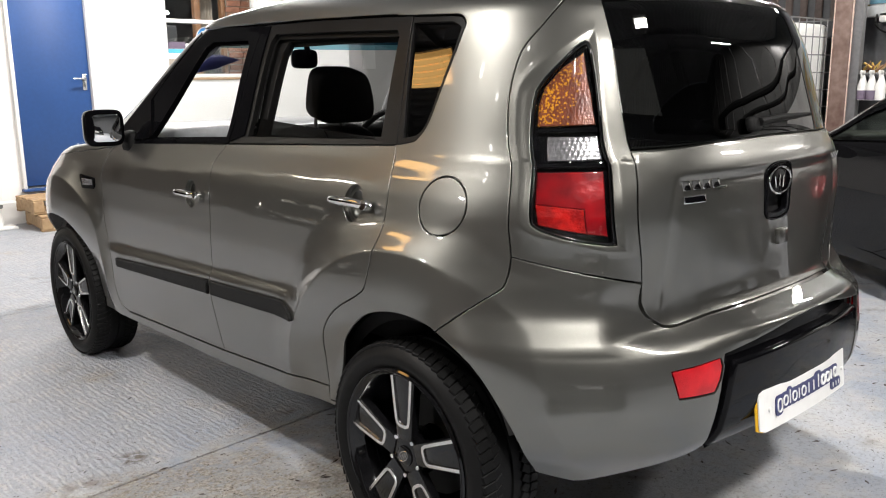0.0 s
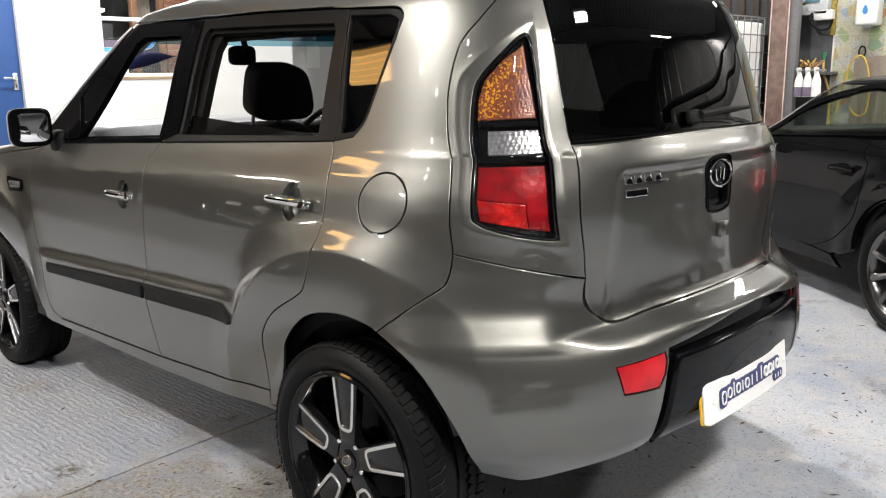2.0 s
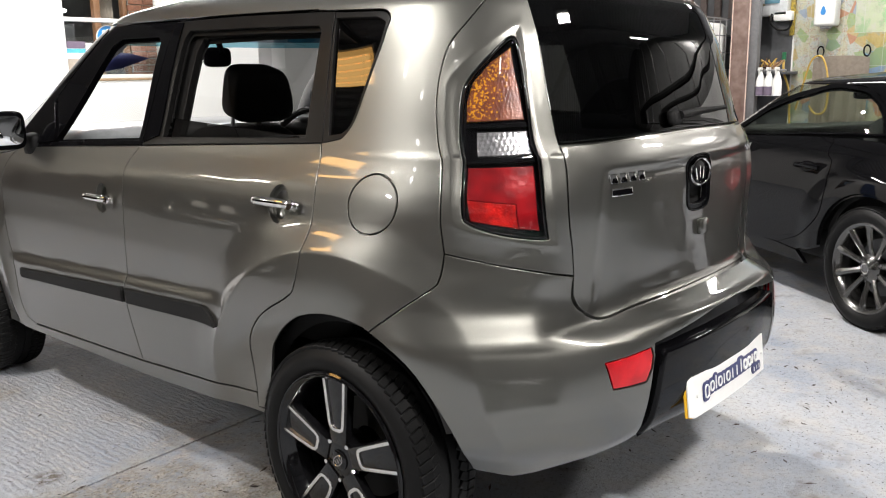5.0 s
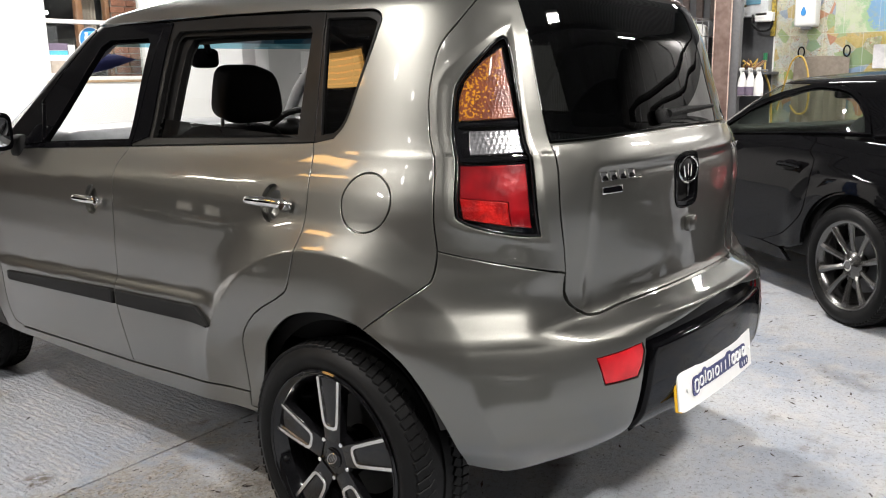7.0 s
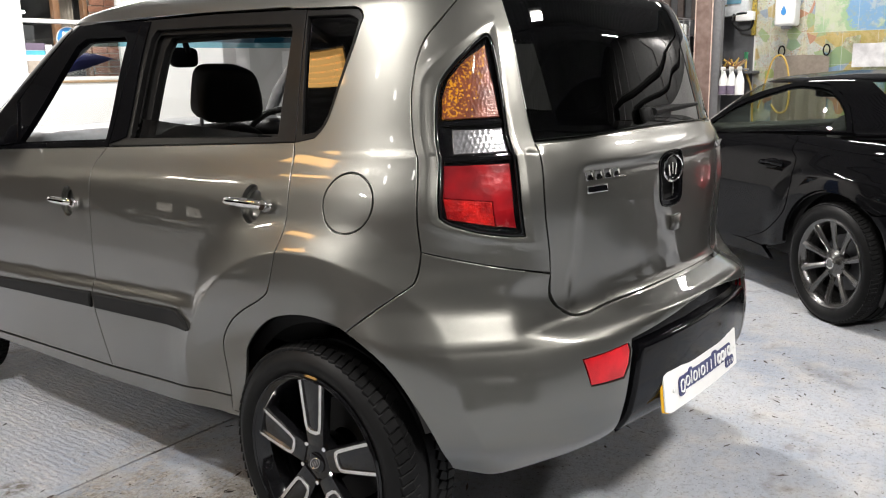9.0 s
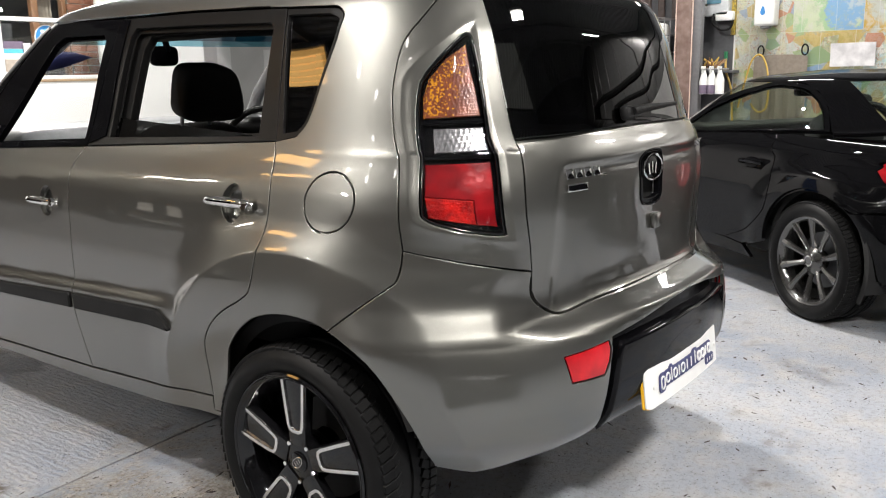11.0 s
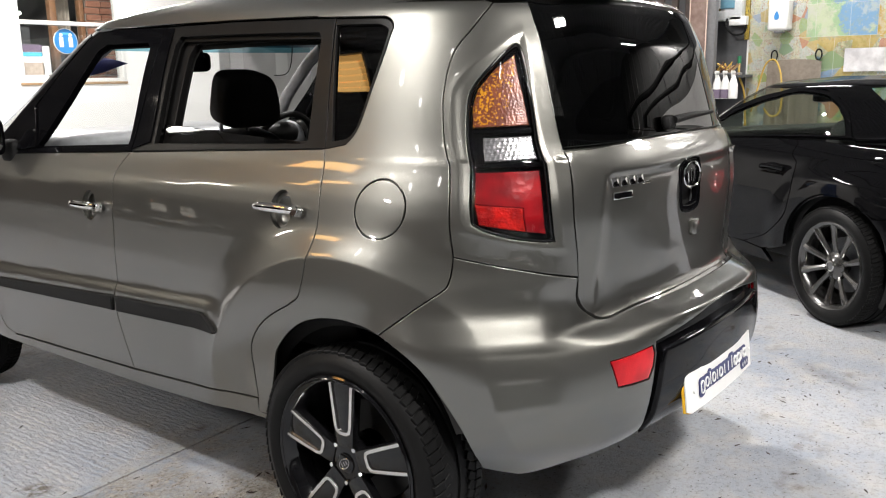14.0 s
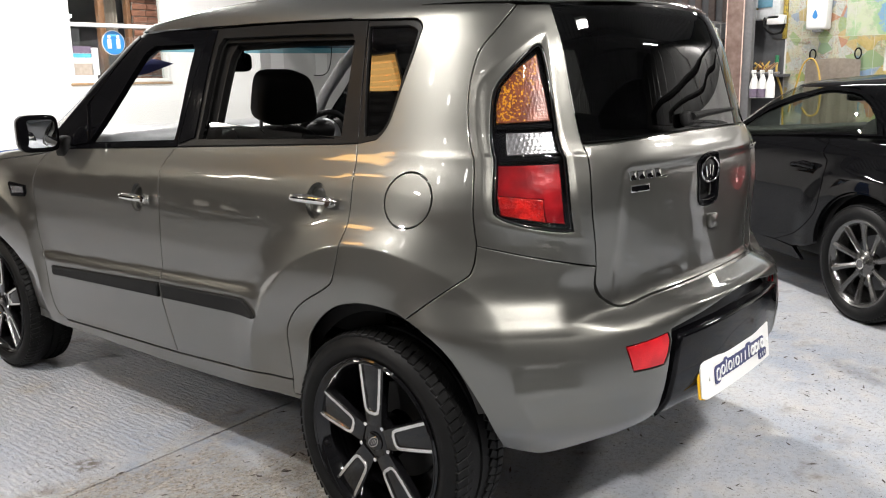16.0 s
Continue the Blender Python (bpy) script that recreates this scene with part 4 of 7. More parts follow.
BUMP_TOP = [(-0.306, 0.9208), (-0.428, 0.8933), (-0.617, 0.8518), (-0.613, 0.8022), (-0.63, 0.7718), (-0.666, 0.7475), (-0.711, 0.736), (-0.85, 0.754), (MID, 0.7565)]
left = spline(BUMP_SIDE[::-1], 5)[:-1] + [BUMP_TOP[0], BUMP_TOP[1]] + spline(BUMP_TOP[2:], 5)
low = [(MID, 0.722), (-1.03, 0.714), (-0.778, 0.6756), (-0.769, 0.582), (-0.747, 0.438), (-0.72, 0.404), (-0.563, 0.37), (-0.462, 0.348)]
arc_back = ARCH[:ARCH_SPLIT + 1]
refl = [(-0.631, 0.653), (-0.693, 0.6591), (-0.765, 0.6685), (-0.773, 0.6471), (-0.766, 0.6133), (-0.749, 0.5824), (-0.692, 0.5825), (-0.647, 0.5839)]
half = arc_back[:-1] + left
whole = half + [both(*p) for p in half[::-1][1:]] + [both(*p) for p in low[::-1]] + low[1:]
bumper = skinned("rear_bumper", whole, PAINT, car, skin, holes=[refl, [both(*p) for p in refl]], thick=0.012, flange=0, step=0.0125, crease=(0.6885, 0.6975, 0.7195, 0.7285), extra=arch_rows(0.0))
for mir in (False, True):
    skinned("rear_reflector", refl, REFLECTOR, bumper, skin, mirror=mir, lift=-0.002, gap=0.002, flange=0)
band = [(-0.777, 0.6734), (-1.03, 0.712), (MID, 0.72)]
lower = [(MID, 0.44), (-0.9, 0.436), (-0.72, 0.41), (-0.744, 0.444), (-0.767, 0.5819)]
insert = skinned("bumper_insert", band + [both(*p) for p in band[::-1][1:]] + [both(*p) for p in lower[::-1]] + lower[1:], GLOSS, car, skin, lift=-0.022, gap=-0.004, label="gloss black bumper insert")
bar = [(-0.798, 0.6259), (-0.81, 0.655), (-1, 0.662), (MID, 0.664)]
barlow = [(MID, 0.415), (-0.9, 0.413), (-0.752, 0.409), (-0.78, 0.474), (-0.791, 0.5833)]
skinned("plate_carrier", bar + [both(*p) for p in bar[::-1][1:]] + [both(*p) for p in barlow[::-1]] + barlow[1:], CARRIER, insert, skin, lift=0.004, thick=0.03, bevel=0.014)
skinned("lower_valance", [(-0.552, 0.374), (-0.722, 0.41), (MID, 0.412), both(-0.722, 0.41), both(-0.552, 0.374), both(-0.582, 0.319), (MID, 0.33), (-0.582, 0.319)], DARK, bumper, skin, lift=-0.05, thick=0.01)


def hatch(s, z):
    """The tailgate's skin, with its sunken middle field."""
    sm = np.where(s < MID, 2 * MID - s, s)
    dip = 0.011 * smooth(-0.665, -0.712, sm) * smooth(1.115, 1.09, z)
    p = skin(s, z)
    return p - dip[..., None] * normal_of(skin, s, z)


tail = TAIL_EDGE[:3]
foot = [(-0.619, 0.804), (-0.636, 0.7746), (-0.667, 0.7518), (-0.713, 0.7387), (-0.85, 0.756), (MID, 0.7585)]
l_edge = spline(foot[::-1], 5) + spline(tail, 5)
grip = [(MID + x, z) for x, z in [(0.086, 1.085), (0.080, 1.03), (0.062, 0.962), (-0.062, 0.962), (-0.080, 1.03), (-0.086, 1.085), (-0.05, 1.110), (0.05, 1.110)]]
grip = spline(grip, 4, True)
tailgate = skinned("tailgate", l_edge + [(-0.91, 1.178), (MID, 1.18)] + [both(*p) for p in [(-0.91, 1.178)]] + [both(*p) for p in l_edge[::-1]][:-1], PAINT, car, hatch, holes=[grip], step=0.02)
skinned("release_recess", grip, DARK, tailgate, hatch, lift=-0.030, gap=-0.006, flange=0, step=0.012)
collar = list(shrink(np.array(grip), 0.020))
skinned("release_frame", list(shrink(np.array(grip), 0.003)), GLOSS, tailgate, hatch, holes=[[tuple(p) for p in collar]], lift=0.001, gap=0, flange=0, step=0.012, bevel=0.004)
inner = list(shrink(np.array(grip), 0.0035))
skinned("recess_surround", list(shrink(np.array(grip), -0.002)), GLOSS, tailgate, hatch, holes=[[tuple(p) for p in inner]], lift=0.003, gap=0, flange=0, step=0.012, bevel=0.002)
pane_l = spline([(-0.566, 1.176), (-0.538, 1.313), (-0.50, 1.53)], 6)
pane_top = [(-0.8, 1.54), (MID, 1.545)]
rear_glass = skinned("rear_window", [(MID, 1.186), (-0.91, 1.184)] + pane_l + pane_top + [both(-0.8, 1.54)] + [both(*p) for p in pane_l[::-1]] + [both(-0.91, 1.184)], TINTED, car, skin, lift=-0.003, thick=0.005, flange=0, step=0.03, label="dark privacy glass rear window")

# roof skin, bonnet and windscreen
ring = [(1.5, 1.545), (1.2, 1.541), (0.6, 1.534), (0.25, 1.527), (-0.1, 1.55), (-0.38, 1.545), (-0.5, 1.54), (-0.8, 1.548), (MID, 1.553)]
top_z = 1.632
roof_s = np.concatenate([np.linspace(2.35, 0.25, 60), np.linspace(0.25, MID, 40)[1:]])
roof_s = np.concatenate([roof_s, 2 * MID - roof_s[::-1][1:]])
lows = np.interp(np.where(roof_s < MID, 2 * MID - roof_s, roof_s), [p[0] for p in ring[::-1]], [p[1] for p in ring[::-1]])
rows = np.linspace(0, 1, 22)
grid_s, grid_z = np.broadcast_arrays(roof_s[:, None], lows[:, None] + (top_z - lows[:, None]) * rows[None])
pos = skin(grid_s, grid_z)
ns, nz = grid_s.shape
fs = [(i * nz + j, i * nz + j + 1, (i + 1) * nz + j + 1, (i + 1) * nz + j) for i in range(ns - 1) for j in range(nz - 1)]
# crown of the roof: rings drawn in towards the middle line
verts = [pos.reshape(-1, 3)]
edge_ring = pos[:, -1]
prev = [i * nz + nz - 1 for i in range(ns)]
line = np.stack([np.zeros(ns), np.clip(edge_ring[:, 1], 0.35, 1.15), np.full(ns, top_z + 0.012)], 1)
count = ns * nz
for k in np.linspace(0, 1, 9)[1:]:
    ring_k = edge_ring + (line - edge_ring) * k
    ring_k[:, 2] = top_z + 0.012 * (1 - (1 - k) ** 2)
    verts.append(ring_k)
    cur = list(range(count, count + ns))
    count += ns
    fs += [(prev[i], cur[i], cur[i + 1], prev[i + 1]) for i in range(ns - 1)]
    prev = cur
mesh("roof", np.concatenate(verts), fs, PAINT, car, None, True)


def front_edge(z):
    """Where the skin's front quarter begins, and where it reaches the middle."""
    nose = 0.62 - 0.24 * smooth(0.95, 1.1, z)
    y1 = np.minimum(2.45, at(FRONT, z) - nose)
    return y1, y1 + KF * math.pi / 2


def sheet(name, z0, z1, s_of_z, mat, parent, nz=14, ns=28, lift=0.0, label=""):
    """A sheet over the skin's front, from side to side."""
    zz = np.linspace(z0, z1, nz)
    pts, nrm = [], []
    for z in zz:
        s = np.linspace(float(s_of_z(z)), float(front_edge(z)[1]) - 1e-3, ns)
        p, n = skin(s, np.full(ns, z)), normal_of(skin, s, np.full(ns, z))
        p = p + lift * n
        pts.append(np.concatenate([p, p[::-1][1:] * (-1, 1, 1)]))
        nrm.append(np.concatenate([n, n[::-1][1:] * (-1, 1, 1)]))
    w = len(pts[0])
    fs = [(i * w + j, (i + 1) * w + j, (i + 1) * w + j + 1, i * w + j + 1) for i in range(nz - 1) for j in range(w - 1)]
    return mesh(name, np.concatenate(pts), fs, mat, parent, None, True, label)


def pillar_s(z):
    return np.interp(z, [1.082, 1.16, 1.36, 1.52, 1.54], [1.93, 1.845, 1.645, 1.475, 1.44])


windscreen = sheet("windscreen", 1.085, 1.486, pillar_s, CLEAR, car, lift=-0.006)
sheet("shade_band", 1.510, 1.548, pillar_s, SHADEBAND, windscreen, nz=5, lift=-0.006, label="blue tinted shade band")
sheet("shade_fade", 1.486, 1.510, pillar_s, SHADEFADE, windscreen, nz=4, lift=-0.006, label="paler lower edge of the shade band")
sheet("bonnet", 0.90, 1.078, lambda z: np.interp(z, [0.90, 0.95, 1.0, 1.06, 1.08], [2.98, 2.9, 2.6, 2.05, 1.95]), PAINT, car, nz=20, lift=0.001)
sheet("front_bumper", 0.28, 0.89, lambda z: np.interp(z, [0.28, 0.5, 0.7, 0.9], [2.9, 2.98, 3.06, 3.04]), PAINT, car, nz=14, lift=0.001)
bpy.data.objects["windscreen"].visible_shadow = False
bpy.data.objects["shade_band"].visible_shadow = False
bpy.data.objects["shade_fade"].visible_shadow = False

# underbody and wheel housings
bm = block(0, 1.33, 0.42, 1.10, 3.1, 0.14, 0.05)
for yc in (0.0, 2.55):
    for sx in (-1, 1):
        block(0.34 * sx, yc, 0.40, 0.46, 0.62, 0.24, 0.02, into=bm)
block(0, 1.27, 0.42, 1.56, 1.62, 0.14, 0.03, into=bm)
part("underbody", bm, DARK, car)
for yc in (0.0, 2.55):
    for sx in (-1, 1):
        bm = bmesh.new()
        prof = [(0.36, 0.80 * sx), (0.40, 0.80 * sx), (0.41, 0.5 * sx), (0.0, 0.5 * sx)]
        lathe(prof, 48, into=bm, m=Matrix.Translation((0, yc, 0.335)))
        bmesh.ops.delete(bm, geom=[v for v in bm.verts if v.co.z < 0.43], context="VERTS")
        part("wheel_housing", bm, DARK, car)


# wheels
def tyre_mesh(radius, rim, width, blocks, n=72):
    """Tyre of the given size on the x axis: rounded shoulders, and grooves cut as recessed tread."""
    h = width / 2
    prof = [(rim, -h * 0.80), (rim + 0.006, -h * 0.90), (rim + 0.02, -h * 0.96), ((radius + rim) / 2 - 0.005, -h * 1.03), (radius - 0.035, -h * 0.99), (radius - 0.016, -h * 0.91), (radius - 0.008, -h * 0.80)]
    ribs = [(-0.74, 0), (-0.44, 0), (-0.43, 1), (-0.35, 1), (-0.34, 0), (-0.06, 0), (-0.05, 1), (0.05, 1), (0.06, 0), (0.34, 0), (0.35, 1), (0.43, 1), (0.44, 0), (0.74, 0)]
    prof += [(radius - 0.006 - 0.006 * d, h * x) for x, d in ribs]
    prof += [(r, -x) for r, x in reversed(prof[:7])]
    return lathe(prof, n)


def tyre_part(wheel, radius, rim, width, blocks):
    bm = tyre_mesh(radius, rim, width, blocks)
    tyre = part("tyre", bm, RUBBER, wheel, "black low-profile road tyre", sharp=50)
    bm = bmesh.new()
    for k in range(blocks):
        a = 2 * math.pi * k / blocks
        rot = Matrix.Rotation(a, 4, "X")
        for sx in (-1, 1):
            # shoulder lugs and slanted rib lugs
            m = rot @ Matrix.Translation((sx * width * 0.365, 0, radius - 0.0068)) @ Matrix.Rotation(radians(12 * sx), 4, "Y") @ Matrix.Rotation(radians(-14 * sx), 4, "Z")
            block(0, 0, 0, width * 0.17, 2 * math.pi * radius / blocks * 0.86, 0.012, 0.002, 1, m=m, into=bm)
            m = rot @ Matrix.Translation((sx * width * 0.235, 0.006, radius - 0.0065)) @ Matrix.Rotation(radians(-30 * sx), 4, "Z")
            block(0, 0, 0, width * 0.16, 2 * math.pi * radius / blocks * 0.83, 0.012, 0.0015, 1, m=m, into=bm)
    tagged(part("tread", bm, RUBBER, tyre), kind="stuff")
    return tyre


def dark_wheel(parent):
    """Black five-spoke wheel: every spoke a sunken pocket with a machined U-shaped edge. Its outer face looks to -x."""
    w = part("wheel", lathe([(0.236, 0.10), (0.243, 0.105), (0.246, 0.09), (0.222, 0.06), (0.215, -0.05), (0.226, -0.088), (0.246, -0.098), (0.252, -0.104), (0.247, -0.108), (0.238, -0.104), (0.228, -0.094), (0.213, -0.06), (0.205, -0.03), (0.20, 0.06), (0.12, 0.075), (0.0, 0.075)], 72), PIANO, parent, "gloss black alloy wheel with machined edges")
    tyre_part(w, 0.325, 0.244, 0.222, 76)
    part("wheel_lip", lathe([(0.239, -0.1065), (0.2415, -0.109), (0.244, -0.1075), (0.2415, -0.105)], 80, True), PIANO, w)
    part("brake_disc", lathe([(0.06, 0.02), (0.145, 0.02), (0.145, 0.03), (0.06, 0.03)], 48, True), DARK, w)
    bm = lathe([(0.0, -0.088), (0.05, -0.088), (0.066, -0.082), (0.072, -0.06), (0.066, -0.02), (0.0, -0.02)], 40)
    part("hub", bm, PIANO, w)
    cap = part("centre_cap", lathe([(0.0, -0.096), (0.024, -0.0955), (0.029, -0.092), (0.030, -0.086)], 32), PIANO, w)
    bm = bmesh.new()
    oval = [(0.0, 0.021 * math.cos(a), 0.0125 * math.sin(a)) for a in np.linspace(0, 2 * math.pi, 28, endpoint=False)]
    tube([(-0.0965, y, z) for _, y, z in oval], 0.0013, 6, bm, True)
    for yy in (-0.010, 0.0, 0.010):
        block(-0.0965, yy, 0, 0.0015, 0.003, 0.012, 0.0004, 1, into=bm)
    bm.transform(Matrix.Rotation(radians(-35), 4, "X"))
    part("cap_badge", bm, CHROME, cap)
    for k in range(5):
        rot = Matrix.Rotation(radians(72 * k + 3), 4, "X")
        out = [(0.045, -0.030), (0.045, 0.030), (0.115, 0.0365), (0.238, 0.052), (0.238, -0.052), (0.115, -0.0365)]
        flat = rot @ Matrix(((0, 0, -1, -0.066), (0, 1, 0, 0), (1, 0, 0, 0), (0, 0, 0, 1)))
        spoke = part("spoke", plate(out, 0.026, 0.005, m=flat), PIANO, w)
        # machined edge: two legs and a rounded foot
        legs = [(0.232, 0.040), (0.16, 0.033), (0.105, 0.0265), (0.093, 0.022), (0.088, 0.012), (0.088, -0.012), (0.093, -0.022), (0.105, -0.0265), (0.16, -0.033), (0.232, -0.040)]
        a = np.array(legs)
        t = np.gradient(a, axis=0)
        t /= np.linalg.norm(t, axis=1, keepdims=True)
        nn = np.stack([-t[:, 1], t[:, 0]], 1)
        loop = [tuple(q) for q in a + 0.005 * nn] + [tuple(q) for q in (a - 0.005 * nn)[::-1]]
        face = rot @ Matrix(((0, 0, -1, -0.091), (0, 1, 0, 0), (1, 0, 0, 0), (0, 0, 0, 1)))
        part("machined_edge", plate(loop, 0.0055, 0.0012, m=face), MACHINED, spoke, "bright machined U-shaped edge")
        nut = rot @ Matrix.Rotation(radians(36), 4, "X") @ Matrix.Translation((0, 0, 0.057))
        part("wheel_nut", lathe([(0.0, -0.094), (0.006, -0.094), (0.0085, -0.090), (0.0085, -0.075)], 6, m=nut), CHROME, w)
    return w


first = dark_wheel(car)
for sx, yc, spin in ((-1, 0.0, -4), (-1, 2.55, -2), (1, 0.0, 20), (1, 2.55, 50)):
    m = Matrix.Translation((sx * 0.772, yc, 0.324)) @ (Matrix.Rotation(math.pi, 4, "Z") if sx > 0 else Matrix()) @ Matrix.Rotation(radians(spin), 4, "X")
    if sx < 0 and yc == 0.0:
        first.matrix_world = m
    else:
        copy_thing(first, car.matrix_world.inverted() @ m).matrix_parent_inverse = Matrix()
first.parent, first.matrix_parent_inverse = car, Matrix()
first.matrix_basis = car.matrix_world.inverted() @ (Matrix.Translation((-0.772, 0, 0.324)) @ Matrix.Rotation(radians(-4), 4, "X"))


def on_skin(s, z, lift=0.0, surface=None):
    """A pose on the skin: x to the right as one faces it, y up, z outwards."""
    f = surface or skin
    s, z = np.array(float(s)), np.array(float(z))
    p, n = Vector(f(s, z)), Vector(normal_of(f, s, z))
    fwd = Vector(f(s - 0.01, z) - f(s + 0.01, z)).normalized()
    up = n.cross(fwd).normalized()
    fwd = up.cross(n)
    return Matrix(((fwd.x, up.x, n.x, p.x + lift * n.x), (fwd.y, up.y, n.y, p.y + lift * n.y), (fwd.z, up.z, n.z, p.z + lift * n.z), (0, 0, 0, 1)))


FLIP = Matrix.Diagonal((-1, 1, 1, 1))
doors = [o for o in car.children if o.name.split(".")[0] in ("rear_door", "front_door")]
for d in doors:
    mir = d.data.vertices[0].co.x > 0
    s0, z0 = (0.232, 1.003) if d.name.startswith("rear") else (1.222, 0.936)
    m = on_skin(s0, z0)
    m = FLIP @ m if mir else m
    # cup behind the grip
    cup = bmesh.new()
    bmesh.ops.create_uvsphere(cup, u_segments=24, v_segments=12, radius=1)
    bmesh.ops.scale(cup, vec=(0.052, 0.059, 0.034), verts=cup.verts)
    bmesh.ops.delete(cup, geom=[v for v in cup.verts if v.co.z > 0.001], context="VERTS")
    part("handle_cup", cup, PAINT, d, m=m @ Matrix.Translation((0, 0, -0.003)))
    grip_bm = bmesh.new()
    run = [(-0.108, 0.0, 0.012), (-0.09, 0.001, 0.026), (-0.04, 0.002, 0.034), (0.04, 0.002, 0.034), (0.085, 0.001, 0.028), (0.105, 0, 0.012)]
    bar_pts = spline(run, 6)
    tube(bar_pts, [0.009 + 0.005 * math.sin(math.pi * i / (len(bar_pts) - 1)) for i in range(len(bar_pts))], 12, grip_bm)
    for v in grip_bm.verts:
        v.co.y *= 1.15
    part("door_handle", grip_bm, CHROME, d, "chrome pull handle", m=m @ Matrix.Diagonal((0.9, 0.85, 0.8, 1)))
    end = lathe([(0, 0.012), (0.014, 0.011), (0.016, 0.006), (0.016, -0.012)], 20, m=m @ Matrix.Translation((0.083, 0, 0.020)) @ Matrix.Rotation(radians(-90), 4, "Y"))
    part("lock_cap", end, CHROME, d)
    part("handle_slot", block(-0.01, 0.001, 0.0390, 0.10, 0.005, 0.001, 0.0004, 1, m=m), GLOSS, d)
    # lowered glass edge of the door windows
    if d.name.startswith("rear"):
        lowered = [(0.185, 1.175), (0.915, 1.150), (0.912, 1.222), (0.55, 1.203), (0.195, 1.186)]
        skinned("window_pane", lowered, TINTED, d, skin, mirror=mir, lift=-0.02, gap=0, thick=0.004, flange=0, step=0.04)

# door mirrors
for sx in (-1, 1):
    base = Matrix.Translation((sx * 0.795, 1.86, 1.10))
    m = base if sx < 0 else base @ FLIP
    part("mirror_arm", block(0.02, 0.0, -0.01, 0.10, 0.11, 0.10, 0.03, 3, m=m), PLASTIC, car)
    bm = bmesh.new()
    bmesh.ops.create_uvsphere(bm, u_segments=28, v_segments=16, radius=1)
    for v in bm.verts:
        c = v.co
        p = 0.42
        c.x, c.y, c.z = (math.copysign(abs(c.x) ** p, c.x) * 0.078, math.copysign(abs(c.y) ** 0.8, c.y) * 0.075, math.copysign(abs(c.z) ** p, c.z) * 0.076)
        if c.y < -0.03:
            c.y = -0.03 + (c.y + 0.03) * 0.12
    bm.transform(m @ Matrix.Translation((-0.112, 0.0, 0.055)) @ Matrix.Rotation(radians(-8), 4, "Z"))
    house = part("door_mirror", bm, GLOSS, car, "gloss black door mirror", sharp=60)
    bm = plate([(x * 1.0, y) for x, y in rounded(0.118, 0.112, 0.028)], 0.003, 0.001, m=m @ Matrix.Translation((-0.114, -0.037, 0.055)) @ Matrix.Rotation(radians(-14), 4, "Z") @ Matrix.Rotation(radians(90), 4, "X"))
    part("mirror_glass", bm, material("mirror_silver", (0.85, 0.86, 0.86), 0.02, 1.0, vary=0.0), house)
    tri = [(1.66, 1.115), (1.915, 1.088), (1.84, 1.155), (1.73, 1.27)]
    skinned("mirror_sail", tri, GLOSS, car, skin, mirror=sx > 0, lift=0.004, flange=0)

# side repeater on the wing
for sx in (-1, 1):
    m = on_skin(2.225, 0.897, 0.0)
    m = m if sx < 0 else FLIP @ m
    rep = part("side_vent", plate([(0.075, -0.015), (0.06, -0.03), (-0.045, -0.034), (-0.08, 0.022), (-0.07, 0.03), (0.07, 0.02)], 0.006, 0.002, m=m), GLOSS, car)
    part("side_repeater", plate([(0.055, -0.014), (-0.03, -0.02), (-0.05, 0.012), (0.05, 0.012)], 0.006, 0.002, m=m @ Matrix.Translation((0, 0, 0.005))), LENS, rep)

# badges on the tailgate: plain chrome shapes
m = on_skin(MID, 1.062, 0.0, hatch)
bm = bmesh.new()
tube([(0.062 * math.cos(a), 0.036 * math.sin(a), 0.006) for a in np.linspace(0, 2 * math.pi, 40, endpoint=False)], 0.0038, 8, bm, True)
for dx, lean in ((-0.022, 0.2), (0.0, 0.0), (0.022, -0.2)):
    block(dx, 0, 0.003, 0.006, 0.034, 0.004, 0.001, 1, m=Matrix.Rotation(lean, 4, "Z"), into=bm)
part("oval_badge", bm, CHROME, tailgate, "chrome oval badge", m=m)
part("badge_backing", plate([(0.058 * math.cos(a), 0.033 * math.sin(a)) for a in np.linspace(0, 2 * math.pi, 36, endpoint=False)], 0.003, 0.001, m=m), GLOSS, tailgate)
m = on_skin(-0.775, 1.083, 0.0, hatch) @ Matrix.Diagonal((-1, 1, 1, 1))
bm = bmesh.new()
for bx in (0.062, 0.026, -0.010, -0.046):
    plate([(bx - 0.015, -0.012), (bx + 0.012, -0.012), (bx + 0.015, 0.012), (bx - 0.012, 0.012)], 0.004, 0.0012, into=bm)
tube([(-0.05, -0.012, 0.003), (-0.084, -0.011, 0.003)], 0.0028, 6, bm)
part("model_badge", bm, CHROME, tailgate, "chrome model badge", m=m)
m = on_skin(-0.75, 1.048, 0.001, hatch)
badge = part("trim_badge", plate(rounded(0.078, 0.02, 0.003), 0.003, 0.001, m=m), CHROME, tailgate)
part("badge_field", plate(rounded(0.070, 0.013, 0.002), 0.001, 0, m=m @ Matrix.Translation((0, 0, 0.003))), GLOSS, badge)
m = on_skin(both(-0.70, 1.09)[0], 1.10, 0.002, hatch)
bm = bmesh.new()
for i in range(4):
    block(-0.03 + 0.02 * i, 0, 0, 0.011, 0.022, 0.003, 0.001, 1, m=m, into=bm)
part("engine_badge", bm, CHROME, tailgate)
part("tailgate_button", block(0, 0, 0.006, 0.055, 0.045, 0.02, 0.008, 2, m=on_skin(MID - 0.02, 0.905, 0, hatch)), PAINT, tailgate)

